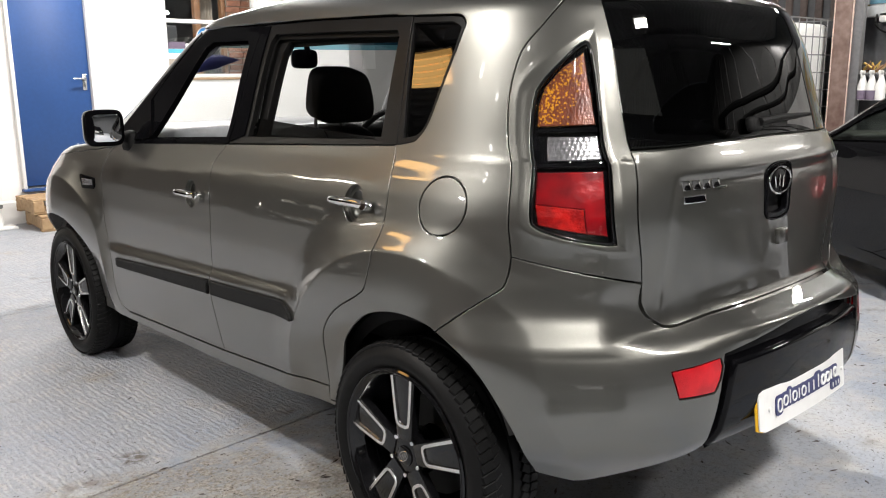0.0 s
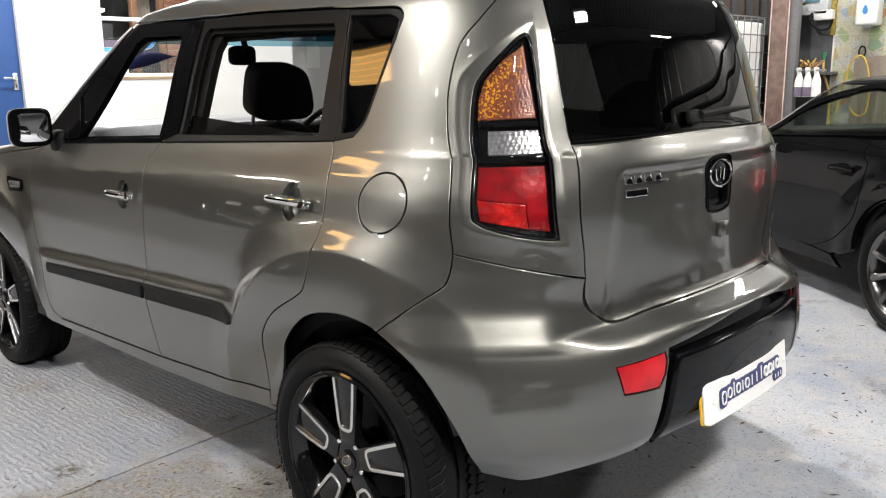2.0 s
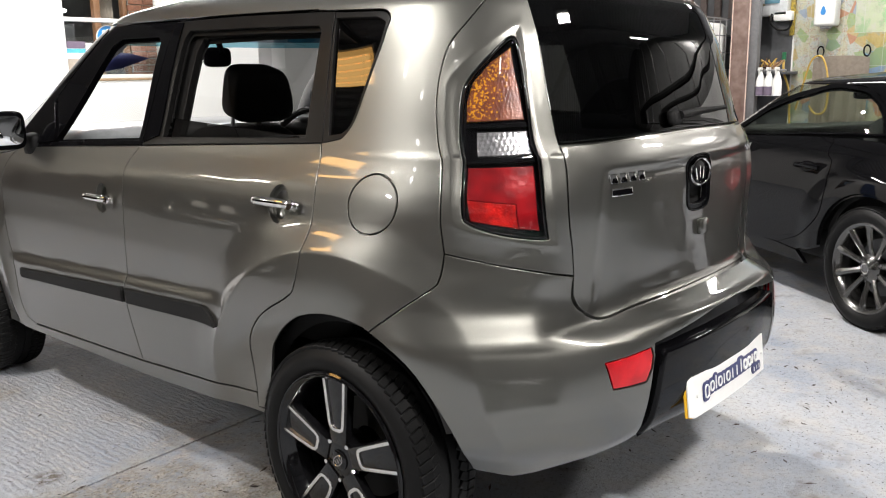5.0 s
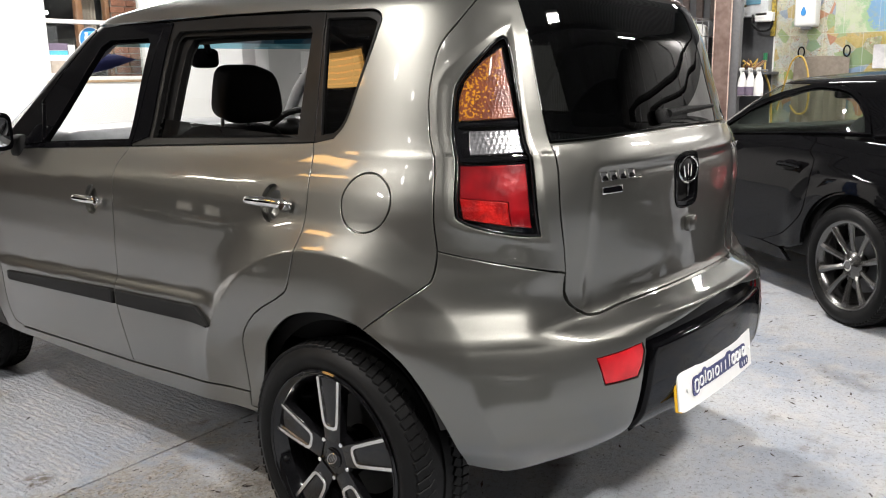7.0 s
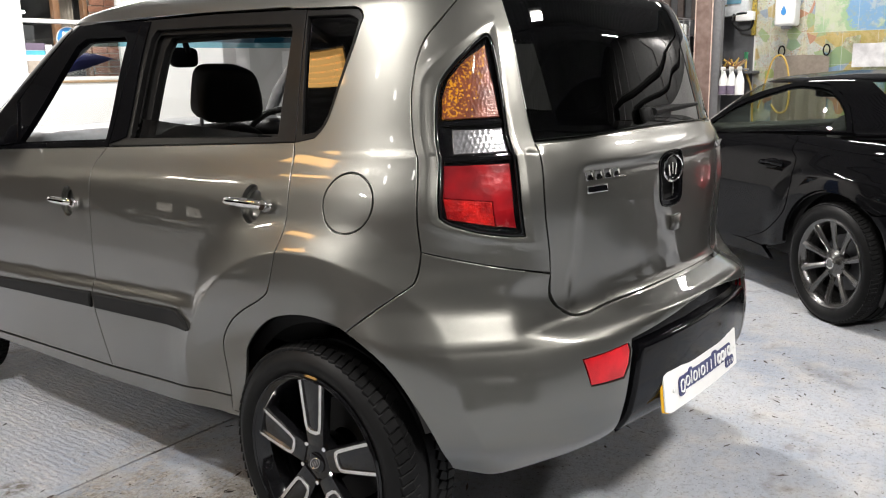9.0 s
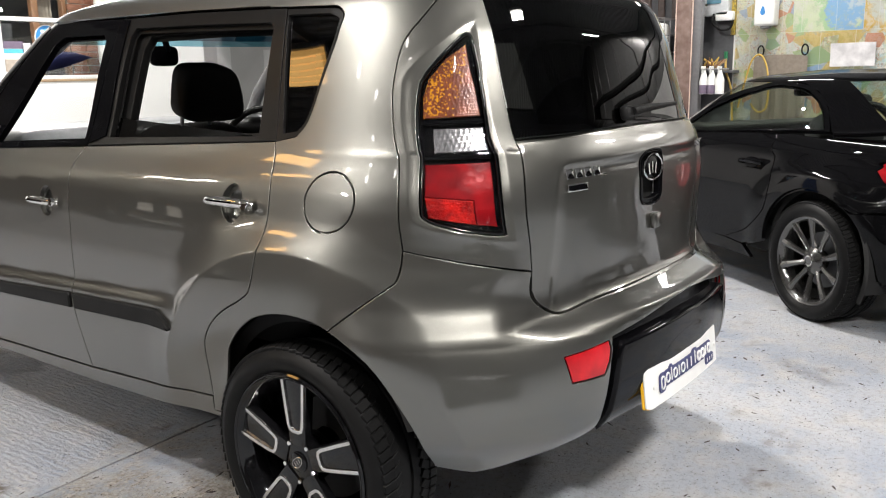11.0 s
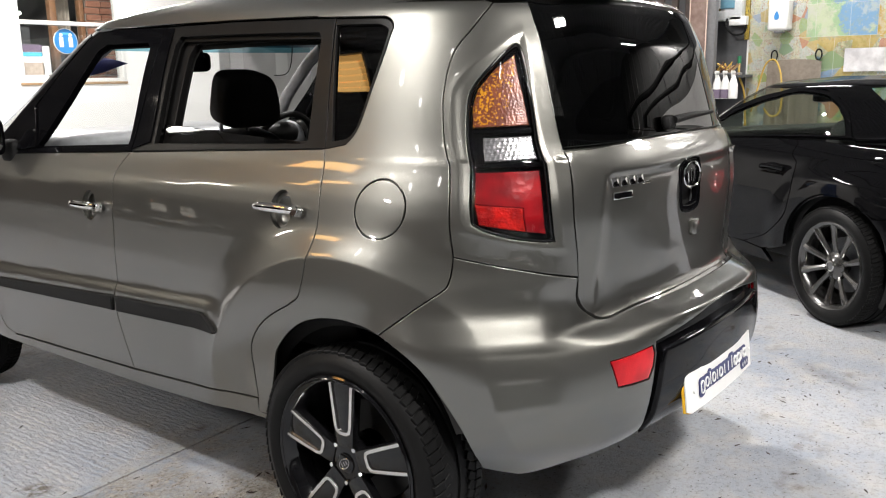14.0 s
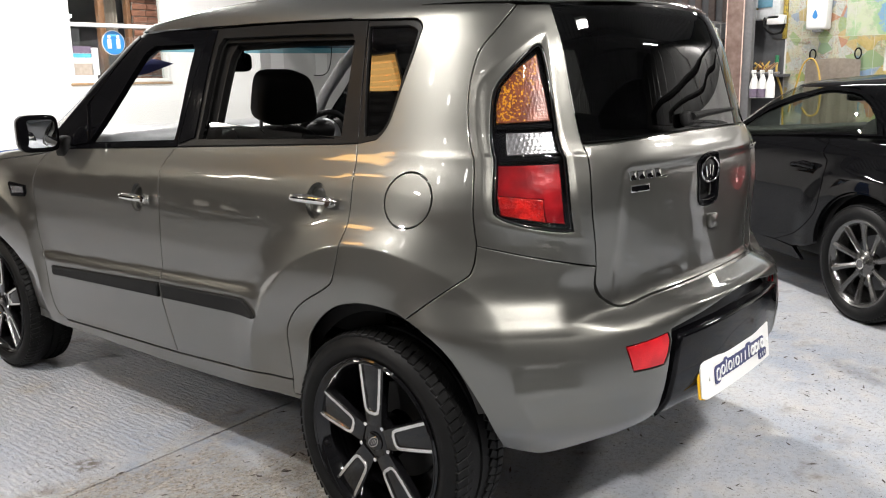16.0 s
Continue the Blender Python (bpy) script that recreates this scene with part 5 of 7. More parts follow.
# rear wiper
m = on_skin(-1.04, 1.215, 0.0)
bm = block(0, 0, 0.010, 0.06, 0.04, 0.025, 0.012, 3, m=m)
run = [tuple(skin(np.array(s), np.array(z)) + h * normal_of(skin, np.array(s), np.array(z))) for s, z, h in ((-1.05, 1.218, 0.022), (-1.2, 1.225, 0.022), (-1.45, 1.229, 0.012))]
tube(run, [0.012, 0.010, 0.006], 8, bm)
part("rear_wiper", bm, PLASTIC, rear_glass, "black plastic rear wiper")

# number plates: a white dealer plate over a yellow one


def plate_mesh(name, w, h, zc, y_off, mat, parent, label):
    vs, fs = [], []
    xs = np.linspace(-w / 2, w / 2, 33)
    for layer in (0, 1):
        for x in xs:
            bend = 0.008 * (x / 0.26) ** 2 + 0.35 * max(0, abs(x) - 0.245)
            cut = 0.006 if abs(x) > w / 2 - 0.004 else 0
            for sz in (-1, 1):
                vs.append((x, -0.733 + y_off + bend + 0.004 * layer + (0.012 if sz > 0 else 0), zc + sz * (h / 2 - cut)))
    n = len(xs) * 2
    for i in range(len(xs) - 1):
        a = 2 * i
        fs += [(a, a + 2, a + 3, a + 1), (n + a, n + a + 1, n + a + 3, n + a + 2), (a, n + a, n + a + 2, a + 2), (a + 1, a + 3, n + a + 3, n + a + 1)]
    fs += [(0, 1, n + 1, n), (n - 2, 2 * n - 2, 2 * n - 1, n - 1)]
    return mesh(name, vs, fs, mat, parent, None, False, label)


show = plate_mesh("dealer_plate", 0.524, 0.112, 0.49, 0.0, OFFWHITE, car, "white dealer plate with navy lettering shapes")
plate_mesh("number_plate", 0.53, 0.106, 0.484, 0.006, PLATE_YELLOW, car, "yellow rear number plate behind the white one")
halo = bmesh.new()


def on_plate(x, z, out):
    """A place in front of the bent, leaning plate."""
    return Matrix.Translation((x, -0.7335 - out + 0.008 * (x / 0.26) ** 2 + (z - 0.434) * 0.107, z)) @ Matrix.Rotation(radians(90 - 6.1), 4, "X")


def mark(x, z, w, h, stroke, form):
    """One plain mark in a row of lettering shapes: a ring or a bar, on a dark rounded backing."""
    plate(rounded(w + 0.014, h + 0.016, 0.012), 0.002, 0, into=halo, m=on_plate(x, z, 0.0005))
    outer = rounded(w, h, min(w, h) * 0.45, 4)
    if form == "bar":
        part("letter_mark", plate(rounded(stroke, h, stroke * 0.3, 2), 0.0015, 0, m=on_plate(x, z, 0.003)), OFFWHITE, show)
        return
    o = on_plate(x, z, 0.004)
    part("letter_mark", tube([o @ Vector((a * 0.85, c * 0.88, 0)) for a, c in outer], stroke * 0.5, 6, None, True), OFFWHITE, show)


x = -0.190
for i, (wd, form) in enumerate(zip((0.027, 0.027, 0.014, 0.027, 0.018, 0.028, 0.027, 0.027, 0.027, 0.026, 0.028, 0.020, 0.025), ("ring", "ring", "bar", "ring", "bar", "ring", "bar", "bar", "bar", "ring", "ring", "bar", "ring"))):
    tall = 0.038 if i in (2, 8) else 0.029
    mark(x + wd / 2, 0.497 + (tall - 0.029) / 2 - (0.006 if i == 0 else 0), wd, tall + (0.010 if i == 0 else 0), 0.0075 if i > 8 else 0.0048, form)
    x += wd + 0.0038
for i in range(3):
    mark(0.150 + 0.021 * i, 0.462, 0.015, 0.013, 0.0032, "bar")
part("lettering_back", halo, NAVY, show)
for sx in (-1, 1):
    part("plate_screw", lathe([(0, -0.004), (0.006, -0.003), (0.007, 0)], 12, m=Matrix.Translation((0.225 * sx, -0.722, 0.492)) @ Matrix.Rotation(radians(90), 4, "Z")), OFFWHITE, show)

# cabin
part("headliner", block(0, 0.62, 1.535, 1.10, 1.75, 0.03, 0.015), HEADLINER, car)
part("cabin_floor", block(0, 0.9, 0.52, 1.5, 2.6, 0.06, 0.01), DARK, car)
# unseen block, added to stop light leaking through the bumper seam
part("boot_light_block", block(0, -0.42, 0.50, 0.92, 0.34, 0.05, 0.01), DARK, car)
for sx in (-1, 1):
    # inner door linings and pillar trims
    part("door_lining", block(sx * 0.725, 0.92, 0.84, 0.06, 1.75, 0.52, 0.03), PLASTIC, car)
    a_run = [tuple(Vector(skin(np.array(s), np.array(z))) * 1.0 - Vector(normal_of(skin, np.array(s), np.array(z))) * 0.05) for s, z in ((1.93, 1.10), (1.74, 1.28), (1.55, 1.45), (1.40, 1.525))]
    part("pillar_trim", tube([(sx * -p[0] - (0.05 if sx > 0 else 0), p[1] + (0.12 if sx > 0 else 0), p[2]) for p in a_run], 0.03 if sx > 0 else 0.030, 12), TRIM, car)
    b_run = [(sx * (at(WIDTH, z - 0.04) - 0.085), y, z) for y, z in ((1.03, 0.95), (1.01, 1.14), (0.985, 1.35), (0.95, 1.51))]
    part("pillar_trim", tube(b_run, [0.04, 0.036, 0.034, 0.034], 12), TRIM, car)
    c_run = [(sx * (at(WIDTH, z - 0.02) - 0.10), y, z) for y, z in ((0.12, 0.95), (0.15, 1.17), (0.18, 1.35), (0.20, 1.50))]
    part("pillar_trim", tube(c_run, [0.05, 0.05, 0.042, 0.042], 12), CLOTH, car)
    part("rear_trim", block(sx * 0.52, -0.10, 0.84, 0.2, 0.5, 0.44, 0.05), DARK, car)


def cushion(cx, cy, cz, sx, sy, sz, p=0.45, m=None):
    bm = bmesh.new()
    bmesh.ops.create_uvsphere(bm, u_segments=32, v_segments=20, radius=1)
    for v in bm.verts:
        c = v.co
        c.x, c.y, c.z = (math.copysign(abs(a) ** p, a) * h / 2 for a, h in zip(c, (sx, sy, sz)))
    if m is not None:
        bm.transform(m)
    bm.transform(Matrix.Translation((cx, cy, cz)))
    return bm


def seat(cx, cy, front=True):
    s = part("seat", cushion(cx, cy + 0.22, 0.66, 0.52, 0.55, 0.20), CLOTH, car, "black cloth seat")
    lean = Matrix.Rotation(radians(16), 4, "X")
    part("backrest", cushion(cx, cy - 0.08, 0.87, 0.50, 0.17, 0.62, m=lean), CLOTH, s)
    for dx in (-0.06, 0.06):
        part("headrest_post", tube([(cx + dx, cy - 0.165, 1.15), (cx + dx, cy - 0.185, 1.27)], 0.007, 10), STEEL, s)
    head = cushion(cx + 0.045, cy - 0.19, 1.285, 0.275, 0.12, 0.205, 0.42, m=lean)
    for v in head.verts:
        v.co.x = cx + (v.co.x - cx) * (1 - 0.22 * smooth(1.22, 1.41, v.co.z)) - 0.16 * (v.co.z - 1.285)
    part("headrest", head, CLOTH, s)


for cx in (-0.37, 0.37):
    seat(cx, 1.18)
part("rear_bench", cushion(0, 0.25, 0.66, 1.25, 0.5, 0.2), CLOTH, car)
part("rear_backrest", cushion(0, -0.02, 0.92, 1.25, 0.16, 0.58, m=Matrix.Rotation(radians(18), 4, "X")), CLOTH, car)
bm = block(0, 1.98, 0.995, 1.36, 0.54, 0.31, 0.10, 4)
dash = part("dashboard", bm, DASH, car, "silver grey moulded dashboard")
part("instrument_hood", block(0.37, 1.80, 1.09, 0.40, 0.26, 0.10, 0.045, 4), PLASTIC, dash)
part("side_vent_grille", block(-0.62, 1.80, 1.07, 0.14, 0.10, 0.05, 0.02, 3), PLASTIC, dash)
bm = bmesh.new()
circ = [(0.37 + 0.185 * math.cos(a), 1.60 - 0.075 * math.sin(a), 1.02 + 0.17 * math.sin(a)) for a in np.linspace(0, 2 * math.pi, 40, endpoint=False)]
tube(circ, 0.015, 10, bm, True)
tube([(0.19, 1.60, 1.02), (0.55, 1.60, 1.02)], 0.016, 8, bm)
tube([(0.37, 1.60, 1.02), (0.37, 1.85, 0.93)], 0.04, 12, bm)
part("steering_wheel", bm, PLASTIC, car)
bm = cushion(0.0, 1.72, 1.435, 0.125, 0.05, 0.088, 0.5, m=Matrix.Rotation(radians(-16), 4, "Z"))
tube([(0.0, 1.68, 1.45), (0.0, 1.70, 1.50)], 0.014, 8, bm)
part("cabin_mirror", bm, GLOSS, car, "black rear-view mirror", sharp=60)
# navy strip stuck inside the top corner of the windscreen
part("windscreen_sticker", plate([(-0.49, 1.375), (-0.40, 1.392), (-0.275, 1.432), (-0.36, 1.452), (-0.45, 1.458), (-0.50, 1.44)], 0.003, 0.0005, m=Matrix.Translation((0, 1.83, 0)) @ Matrix.Rotation(radians(90), 4, "X")), NAVY, windscreen, "dark navy strip on the windscreen")


# ---- the black roadster ----
FRAME2 = Matrix.Translation((*ORIGIN2, 0)) @ Matrix.Rotation(YAW2, 4, "Z")
road = thing("roadster_car", ORIGIN2[0], ORIGIN2[1], 0, "glossy black two-seat roadster with grey alloys parked beside the hatchback", "car")


def both2(s, z):
    y0 = min(0.9, 0.5 * (at(REAR2, z) + at(FRONT2, z)))
    return (2 * y0 - KR2 * math.pi - s, z)


def mid2(z):
    return min(0.9, 0.5 * (at(REAR2, z) + at(FRONT2, z))) - KR2 * math.pi / 2


def s_of_y2(y, z):
    """The s at which the left side lies at y."""
    ss = np.linspace(0.9, 0.9 - KR2 * 1.35, 400)
    loc = skin2(ss, np.full(400, z)) - np.array([ORIGIN2[0], ORIGIN2[1], 0])
    yy = -math.sin(YAW2) * loc[:, 0] + math.cos(YAW2) * loc[:, 1]
    return float(np.interp(-y, -yy, ss)) if y < 0.9 else y


K2 = dict(parent=road, surface=skin2, gap=0.0015)
arch2 = []
for a in np.linspace(-97, 90, 34):
    y, z = 0.365 * math.sin(radians(a)), 0.335 + 0.372 * math.cos(radians(a))
    arch2.append((s_of_y2(y, z), z))
gap2 = spline([(0.80, 0.315), (0.62, 0.40), (0.49, 0.516), (0.445, 0.637), (0.444, 0.778), (0.44, 0.86), (0.41, 0.905), (0.36, 0.965)], 5)
tail2 = spline([(-0.06, 0.83), (-0.115, 0.862), (-0.22, 0.875), (-0.42, 0.872), (-0.56, 0.86)], 4)
lampl = spline([(-0.56, 0.86), (-0.555, 0.80), (-0.40, 0.735), (-0.22, 0.715), (-0.135, 0.742), (-0.08, 0.79)], 4)
lamp2 = tail2 + lampl[1:]
quarter2 = [p for p in gap2] + [(0.2, 0.972), (-0.1, 0.962), (-0.35, 0.955), (-0.62, 0.945), (-0.72, 0.88), (-0.74, 0.66), (-0.2, 0.648), (0.03, 0.62)]
low_q = [p for p in arch2 if p[1] > 0.36 and p[0] > s_of_y2(-0.19, 0.6) - 0.02]
quarter2 += [p for p in low_q] + [(0.56, 0.335), (0.66, 0.30)]
skinned("quarter_panel", quarter2, BLACK_PAINT, holes=[lamp2], **K2)
lamp_ob = skinned("tail_lamp", lamp2, RED, lift=0.004, label="red ribbed tail lamp", **K2)
for i in range(5):
    z = 0.752 + 0.022 * i
    skinned("lamp_rib", [(-0.14, z), (-0.54, z + 0.01), (-0.54, z + 0.018), (-0.14, z + 0.008)], CHROME if i == 2 else RED, lamp_ob, skin2, lift=0.007, flange=0, gap=0, bevel=0.001, step=0.03)
door2 = skinned("door", [p for p in gap2] + [(0.765, 0.955), (1.2, 0.93), (1.62, 0.905), (1.66, 0.80), (1.62, 0.5), (1.5, 0.33), (1.1, 0.305)], BLACK_PAINT, **K2)
skinned("sill", [(0.66, 0.298), (0.80, 0.312), (1.5, 0.325), (1.85, 0.33), (1.85, 0.22), (0.60, 0.22)], BLACK_PAINT, **K2)
wing2 = [(1.63, 0.5), (1.665, 0.80), (1.63, 0.905), (1.9, 0.89), (2.4, 0.85), (2.75, 0.76), (2.8, 0.5)] + arc(2.43, 0.335, 0.372, 85, -90, 20) + [(1.9, 0.30), (1.52, 0.33)]
skinned("front_wing", wing2, BLACK_PAINT, **K2)
bump2 = [p for p in arch2 if p[0] < s_of_y2(-0.17, 0.6)] + [(0.03, 0.612), (-0.2, 0.64), (-0.74, 0.652), (mid2(0.6), 0.66)]
bump2 = bump2 + [both2(*p) for p in bump2[::-1][1:]] + [both2(-0.35, 0.25), (mid2(0.25), 0.25), (-0.35, 0.25)]
skinned("rear_bumper", bump2, BLACK_PAINT, **K2)
boot = [(-0.75, 0.662), (-0.73, 0.88), (-0.63, 0.945), (-0.36, 0.958), (-0.12, 0.966)]
skinned("boot_lid", boot + [both2(*p) for p in boot[::-1]], BLACK_PAINT, **K2)
# right-hand side, closed plainly
skinned("body_side", [both2(*p) for p in [(-0.76, 0.30), (-0.76, 0.94), (-0.1, 0.96), (0.4, 0.965), (1.2, 0.93), (1.62, 0.905), (2.4, 0.85), (2.75, 0.5), (1.9, 0.28), (0.6, 0.25)]], BLACK_PAINT, **K2)
# hardtop with the curved side window
win2 = spline([(1.50, 0.915), (0.765, 0.972), (0.2, 0.993), (-0.115, 0.997)], 5)[:-1] + spline([(-0.125, 1.0), (-0.172, 1.116), (-0.13, 1.176), (-0.022, 1.213), (0.303, 1.229)], 5) + spline([(0.303, 1.229), (0.6, 1.219), (0.887, 1.182), (1.18, 1.09), (1.36, 1.0)], 6)[1:]
outer2 = [(1.66, 0.905), (0.765, 0.962), (0.2, 0.982), (-0.16, 0.985)] + spline([(-0.17, 1.0), (-0.222, 1.116), (-0.195, 1.191), (-0.067, 1.237), (0.32, 1.252)], 5) + spline([(0.32, 1.252), (0.62, 1.247), (0.92, 1.212), (1.22, 1.12), (1.45, 1.0)], 6)[1:]
fr = skinned("window_frame", outer2, BLACK_PAINT, holes=[win2], lift=0.002, step=0.018, **K2)
skinned("window_pane", win2, CABRIO, fr, skin2, lift=-0.006, gap=-0.008, thick=0.004, flange=0, step=0.03)
skinned("window_pane", [both2(*p) for p in outer2], CABRIO, road, skin2, lift=-0.006, gap=0, thick=0.004, flange=0, step=0.04)
pil = [(-0.165, 0.975), (-0.176, 1.0), (-0.228, 1.116), (-0.2, 1.195), (-0.07, 1.242), (0.33, 1.257), (0.1, 1.285), (-0.3, 1.278), (-0.59, 1.262), (-0.61, 1.12), (-0.65, 0.985)]
skinned("rear_pillar", pil, BLACK_PAINT, **K2)
skinned("rear_pillar", [both2(*p) for p in pil], BLACK_PAINT, **K2)
rw2 = [(-0.665, 0.99), (-0.622, 1.12), (-0.60, 1.255)]
skinned("rear_window", [(*p,) for p in rw2] + [both2(*p) for p in rw2[::-1]], CABRIO, lift=-0.004, thick=0.004, flange=0, parent=road, surface=skin2)
# roof cap
zz = np.linspace(1.235, 1.314, 14)
rows2 = []
for z in zz:
    y0 = min(0.9, 0.5 * (at(REAR2, z) + at(FRONT2, z)))
    y1 = max(y0, min(2.2, at(FRONT2, z) - 0.55))
    s_front = y1 + 0.6 * math.pi / 2 - 0.002
    s = np.linspace(s_front, y0 - KR2 * math.pi / 2, 60)
    p = skin2(s, np.full(60, z))
    s2 = np.array([both2(a, z)[0] for a in s[::-1][1:]])
    rows2.append(np.concatenate([p, skin2(s2, np.full(59, z))]))
wd = len(rows2[0])
cap_v = np.concatenate(rows2)
cap_f = [(i * wd + j, i * wd + j + 1, (i + 1) * wd + j + 1, (i + 1) * wd + j) for i in range(2, len(zz) - 1) for j in range(wd - 1)]
cap_f += [tuple((len(zz) - 1) * wd + j for j in range(wd))]
mesh("roof", cap_v, cap_f, BLACK_PAINT, road)
# windscreen and bonnet
def sheet2(name, z0, z1, mat, nz=12, ns=24, s0=0.25):
    rows_ = []
    for z in np.linspace(z0, z1, nz):
        y0 = min(0.9, 0.5 * (at(REAR2, z) + at(FRONT2, z)))
        y1 = max(y0, min(2.2, at(FRONT2, z) - 0.55))
        s = np.linspace(y1 + s0, y1 + 0.6 * math.pi / 2 - 0.002, ns)
        s2 = np.array([both2(a, z)[0] for a in s[::-1][1:]])
        rows_.append(np.concatenate([skin2(s, np.full(ns, z)), skin2(s2, np.full(ns - 1, z))]))
    w_ = len(rows_[0])
    return mesh(name, np.concatenate(rows_), [(i * w_ + j, i * w_ + j + 1, (i + 1) * w_ + j + 1, (i + 1) * w_ + j) for i in range(nz - 1) for j in range(w_ - 1)], mat, road)


sheet2("windscreen", 0.93, 1.24, CABRIO)
sheet2("bonnet", 0.70, 0.93, BLACK_PAINT, s0=0.1)
sheet2("front_bumper", 0.25, 0.69, BLACK_PAINT, s0=0.2)


def part2(name, bm, mat, parent, label=""):
    return part(name, bm, mat, parent, label, m=FRAME2)


part2("underbody", block(0, 1.15, 0.34, 1.5, 3.3, 0.18, 0.04), DARK, road)
for yc in (0.0, 2.43):
    for sx in (-1, 1):
        bm = lathe([(0.355, 0.83 * sx), (0.385, 0.83 * sx), (0.39, 0.5 * sx), (0.0, 0.5 * sx)], 40, m=Matrix.Translation((0, yc, 0.335)))
        bmesh.ops.delete(bm, geom=[v for v in bm.verts if v.co.z < 0.16], context="VERTS")
        part2("wheel_housing", bm, DARK, road)
# cabin of the roadster
part2("cabin_tub", block(0, 0.75, 0.62, 1.46, 1.9, 0.45, 0.05), DARK, road)
part2("dashboard", block(0, 1.55, 0.86, 1.4, 0.4, 0.2, 0.06, 3), PLASTIC, road)
for cx in (-0.36, 0.36):
    st2 = part2("seat", cushion(cx, 0.72, 0.62, 0.5, 0.5, 0.2), CLOTH, road)
    part2("backrest", cushion(cx, 0.42, 0.82, 0.48, 0.16, 0.52, m=Matrix.Rotation(radians(14), 4, "X")), CLOTH, st2)
    part2("headrest", cushion(cx, 0.37, 1.11, 0.26, 0.10, 0.14), CLOTH, st2)
    hoop = [(cx + 0.18 * math.cos(a), 0.22, 0.95 + 0.17 * math.sin(a)) for a in np.linspace(0, math.pi, 14)]
    part2("roll_hoop", tube(hoop, 0.022, 8), PLASTIC, road)
sw = [(0.36 + 0.18 * math.cos(a), 1.22 - 0.06 * math.sin(a), 0.92 + 0.17 * math.sin(a)) for a in np.linspace(0, 2 * math.pi, 30, endpoint=False)]
part2("steering_wheel", tube(sw, 0.015, 8, closed=True), PLASTIC, road)
part2("cabin_mirror", cushion(0.0, 1.18, 1.17, 0.2, 0.04, 0.06), PLASTIC, road)
# door handle and side mirror
hm = on_skin(0.595, 0.80, 0.0, skin2)
part("door_handle", tube(spline([(-0.10, -0.004, 0.006), (-0.05, 0.0, 0.03), (0.05, 0.002, 0.03), (0.10, 0.0, 0.006)], 6), 0.013, 10), BLACK_PAINT, door2, m=hm)
cup2 = bmesh.new()
bmesh.ops.create_uvsphere(cup2, u_segments=24, v_segments=12, radius=1)
bmesh.ops.scale(cup2, vec=(0.075, 0.03, 0.004), verts=cup2.verts)
part("handle_cup", cup2, GLOSS, door2, m=hm)
part2("door_mirror", cushion(-0.98, 1.5, 0.98, 0.2, 0.14, 0.13), BLACK_PAINT, road)


def grey_wheel(parent):
    """Ten-spoke grey wheel with slender curved spokes; its outer face looks to -x."""
    w = part("wheel", lathe([(0.22, 0.10), (0.24, 0.105), (0.243, 0.09), (0.212, 0.05), (0.212, -0.06), (0.222, -0.088), (0.238, -0.096), (0.242, -0.104), (0.236, -0.108), (0.226, -0.104), (0.214, -0.09), (0.206, -0.05), (0.20, 0.05)], 72), ALLOY, parent, "dark grey ten-spoke alloy wheel")
    tyre_part(w, 0.322, 0.238, 0.235, 84)
    part("brake_disc", lathe([(0.05, 0.0), (0.15, 0.0), (0.15, 0.02), (0.05, 0.02)], 40, True), GREY, w)
    part("wheel_back", lathe([(0.0, 0.05), (0.2, 0.05)], 40), DARK, w)
    part("hub", lathe([(0.0, -0.088), (0.034, -0.088), (0.04, -0.08), (0.075, -0.066), (0.08, -0.04), (0.0, -0.03)], 40), ALLOY, w)
    cap = part("centre_cap", lathe([(0, -0.094), (0.03, -0.093), (0.034, -0.087)], 30), ALLOY, w)
    part("cap_ring", lathe([(0.022, -0.095), (0.026, -0.097), (0.03, -0.095), (0.026, -0.0935)], 30, True), CHROME, cap)
    for k in range(10):
        rot = Matrix.Rotation(radians(36 * k + 2), 4, "X")
        run = spline([(-0.060, 0.0, 0.045), (-0.074, 0.001, 0.09), (-0.086, 0.003, 0.14), (-0.095, 0.006, 0.19), (-0.099, 0.010, 0.232)], 5)
        n = len(run)
        wide = [0.015 + 0.010 * abs(i / (n - 1) - 0.35) + 0.004 * (i / (n - 1)) ** 3 for i in range(n)]
        bm = bmesh.new()
        rings = []
        for (x, y, z), h in zip(run, wide):  # a roof-shaped section, its ridge outwards
            rings.append([bm.verts.new(rot @ Vector(q)) for q in ((x + 0.012, y - h, z), (x + 0.002, y - h * 0.8, z), (x - 0.004, y, z), (x + 0.002, y + h * 0.8, z), (x + 0.012, y + h, z))])
        for a, c in zip(rings, rings[1:]):
            for i in range(5):
                bm.faces.new((a[i], a[(i + 1) % 5], c[(i + 1) % 5], c[i]))
        bm.faces.new(rings[0])
        bm.faces.new(rings[-1])
        part("spoke", bm, ALLOY, w, sharp=20)
    return w


g = grey_wheel(road)
for i, (sx, yc) in enumerate(((-1, 0.0), (-1, 2.43), (1, 0.0), (1, 2.43))):
    m = FRAME2 @ Matrix.Translation((sx * 0.775, yc, 0.32)) @ (Matrix.Rotation(math.pi, 4, "Z") if sx > 0 else Matrix())
    m = road.matrix_world.inverted() @ m
    w2 = g if i == 0 else copy_thing(g, m)
    w2.parent, w2.matrix_parent_inverse = road, Matrix()
    w2.matrix_basis = m


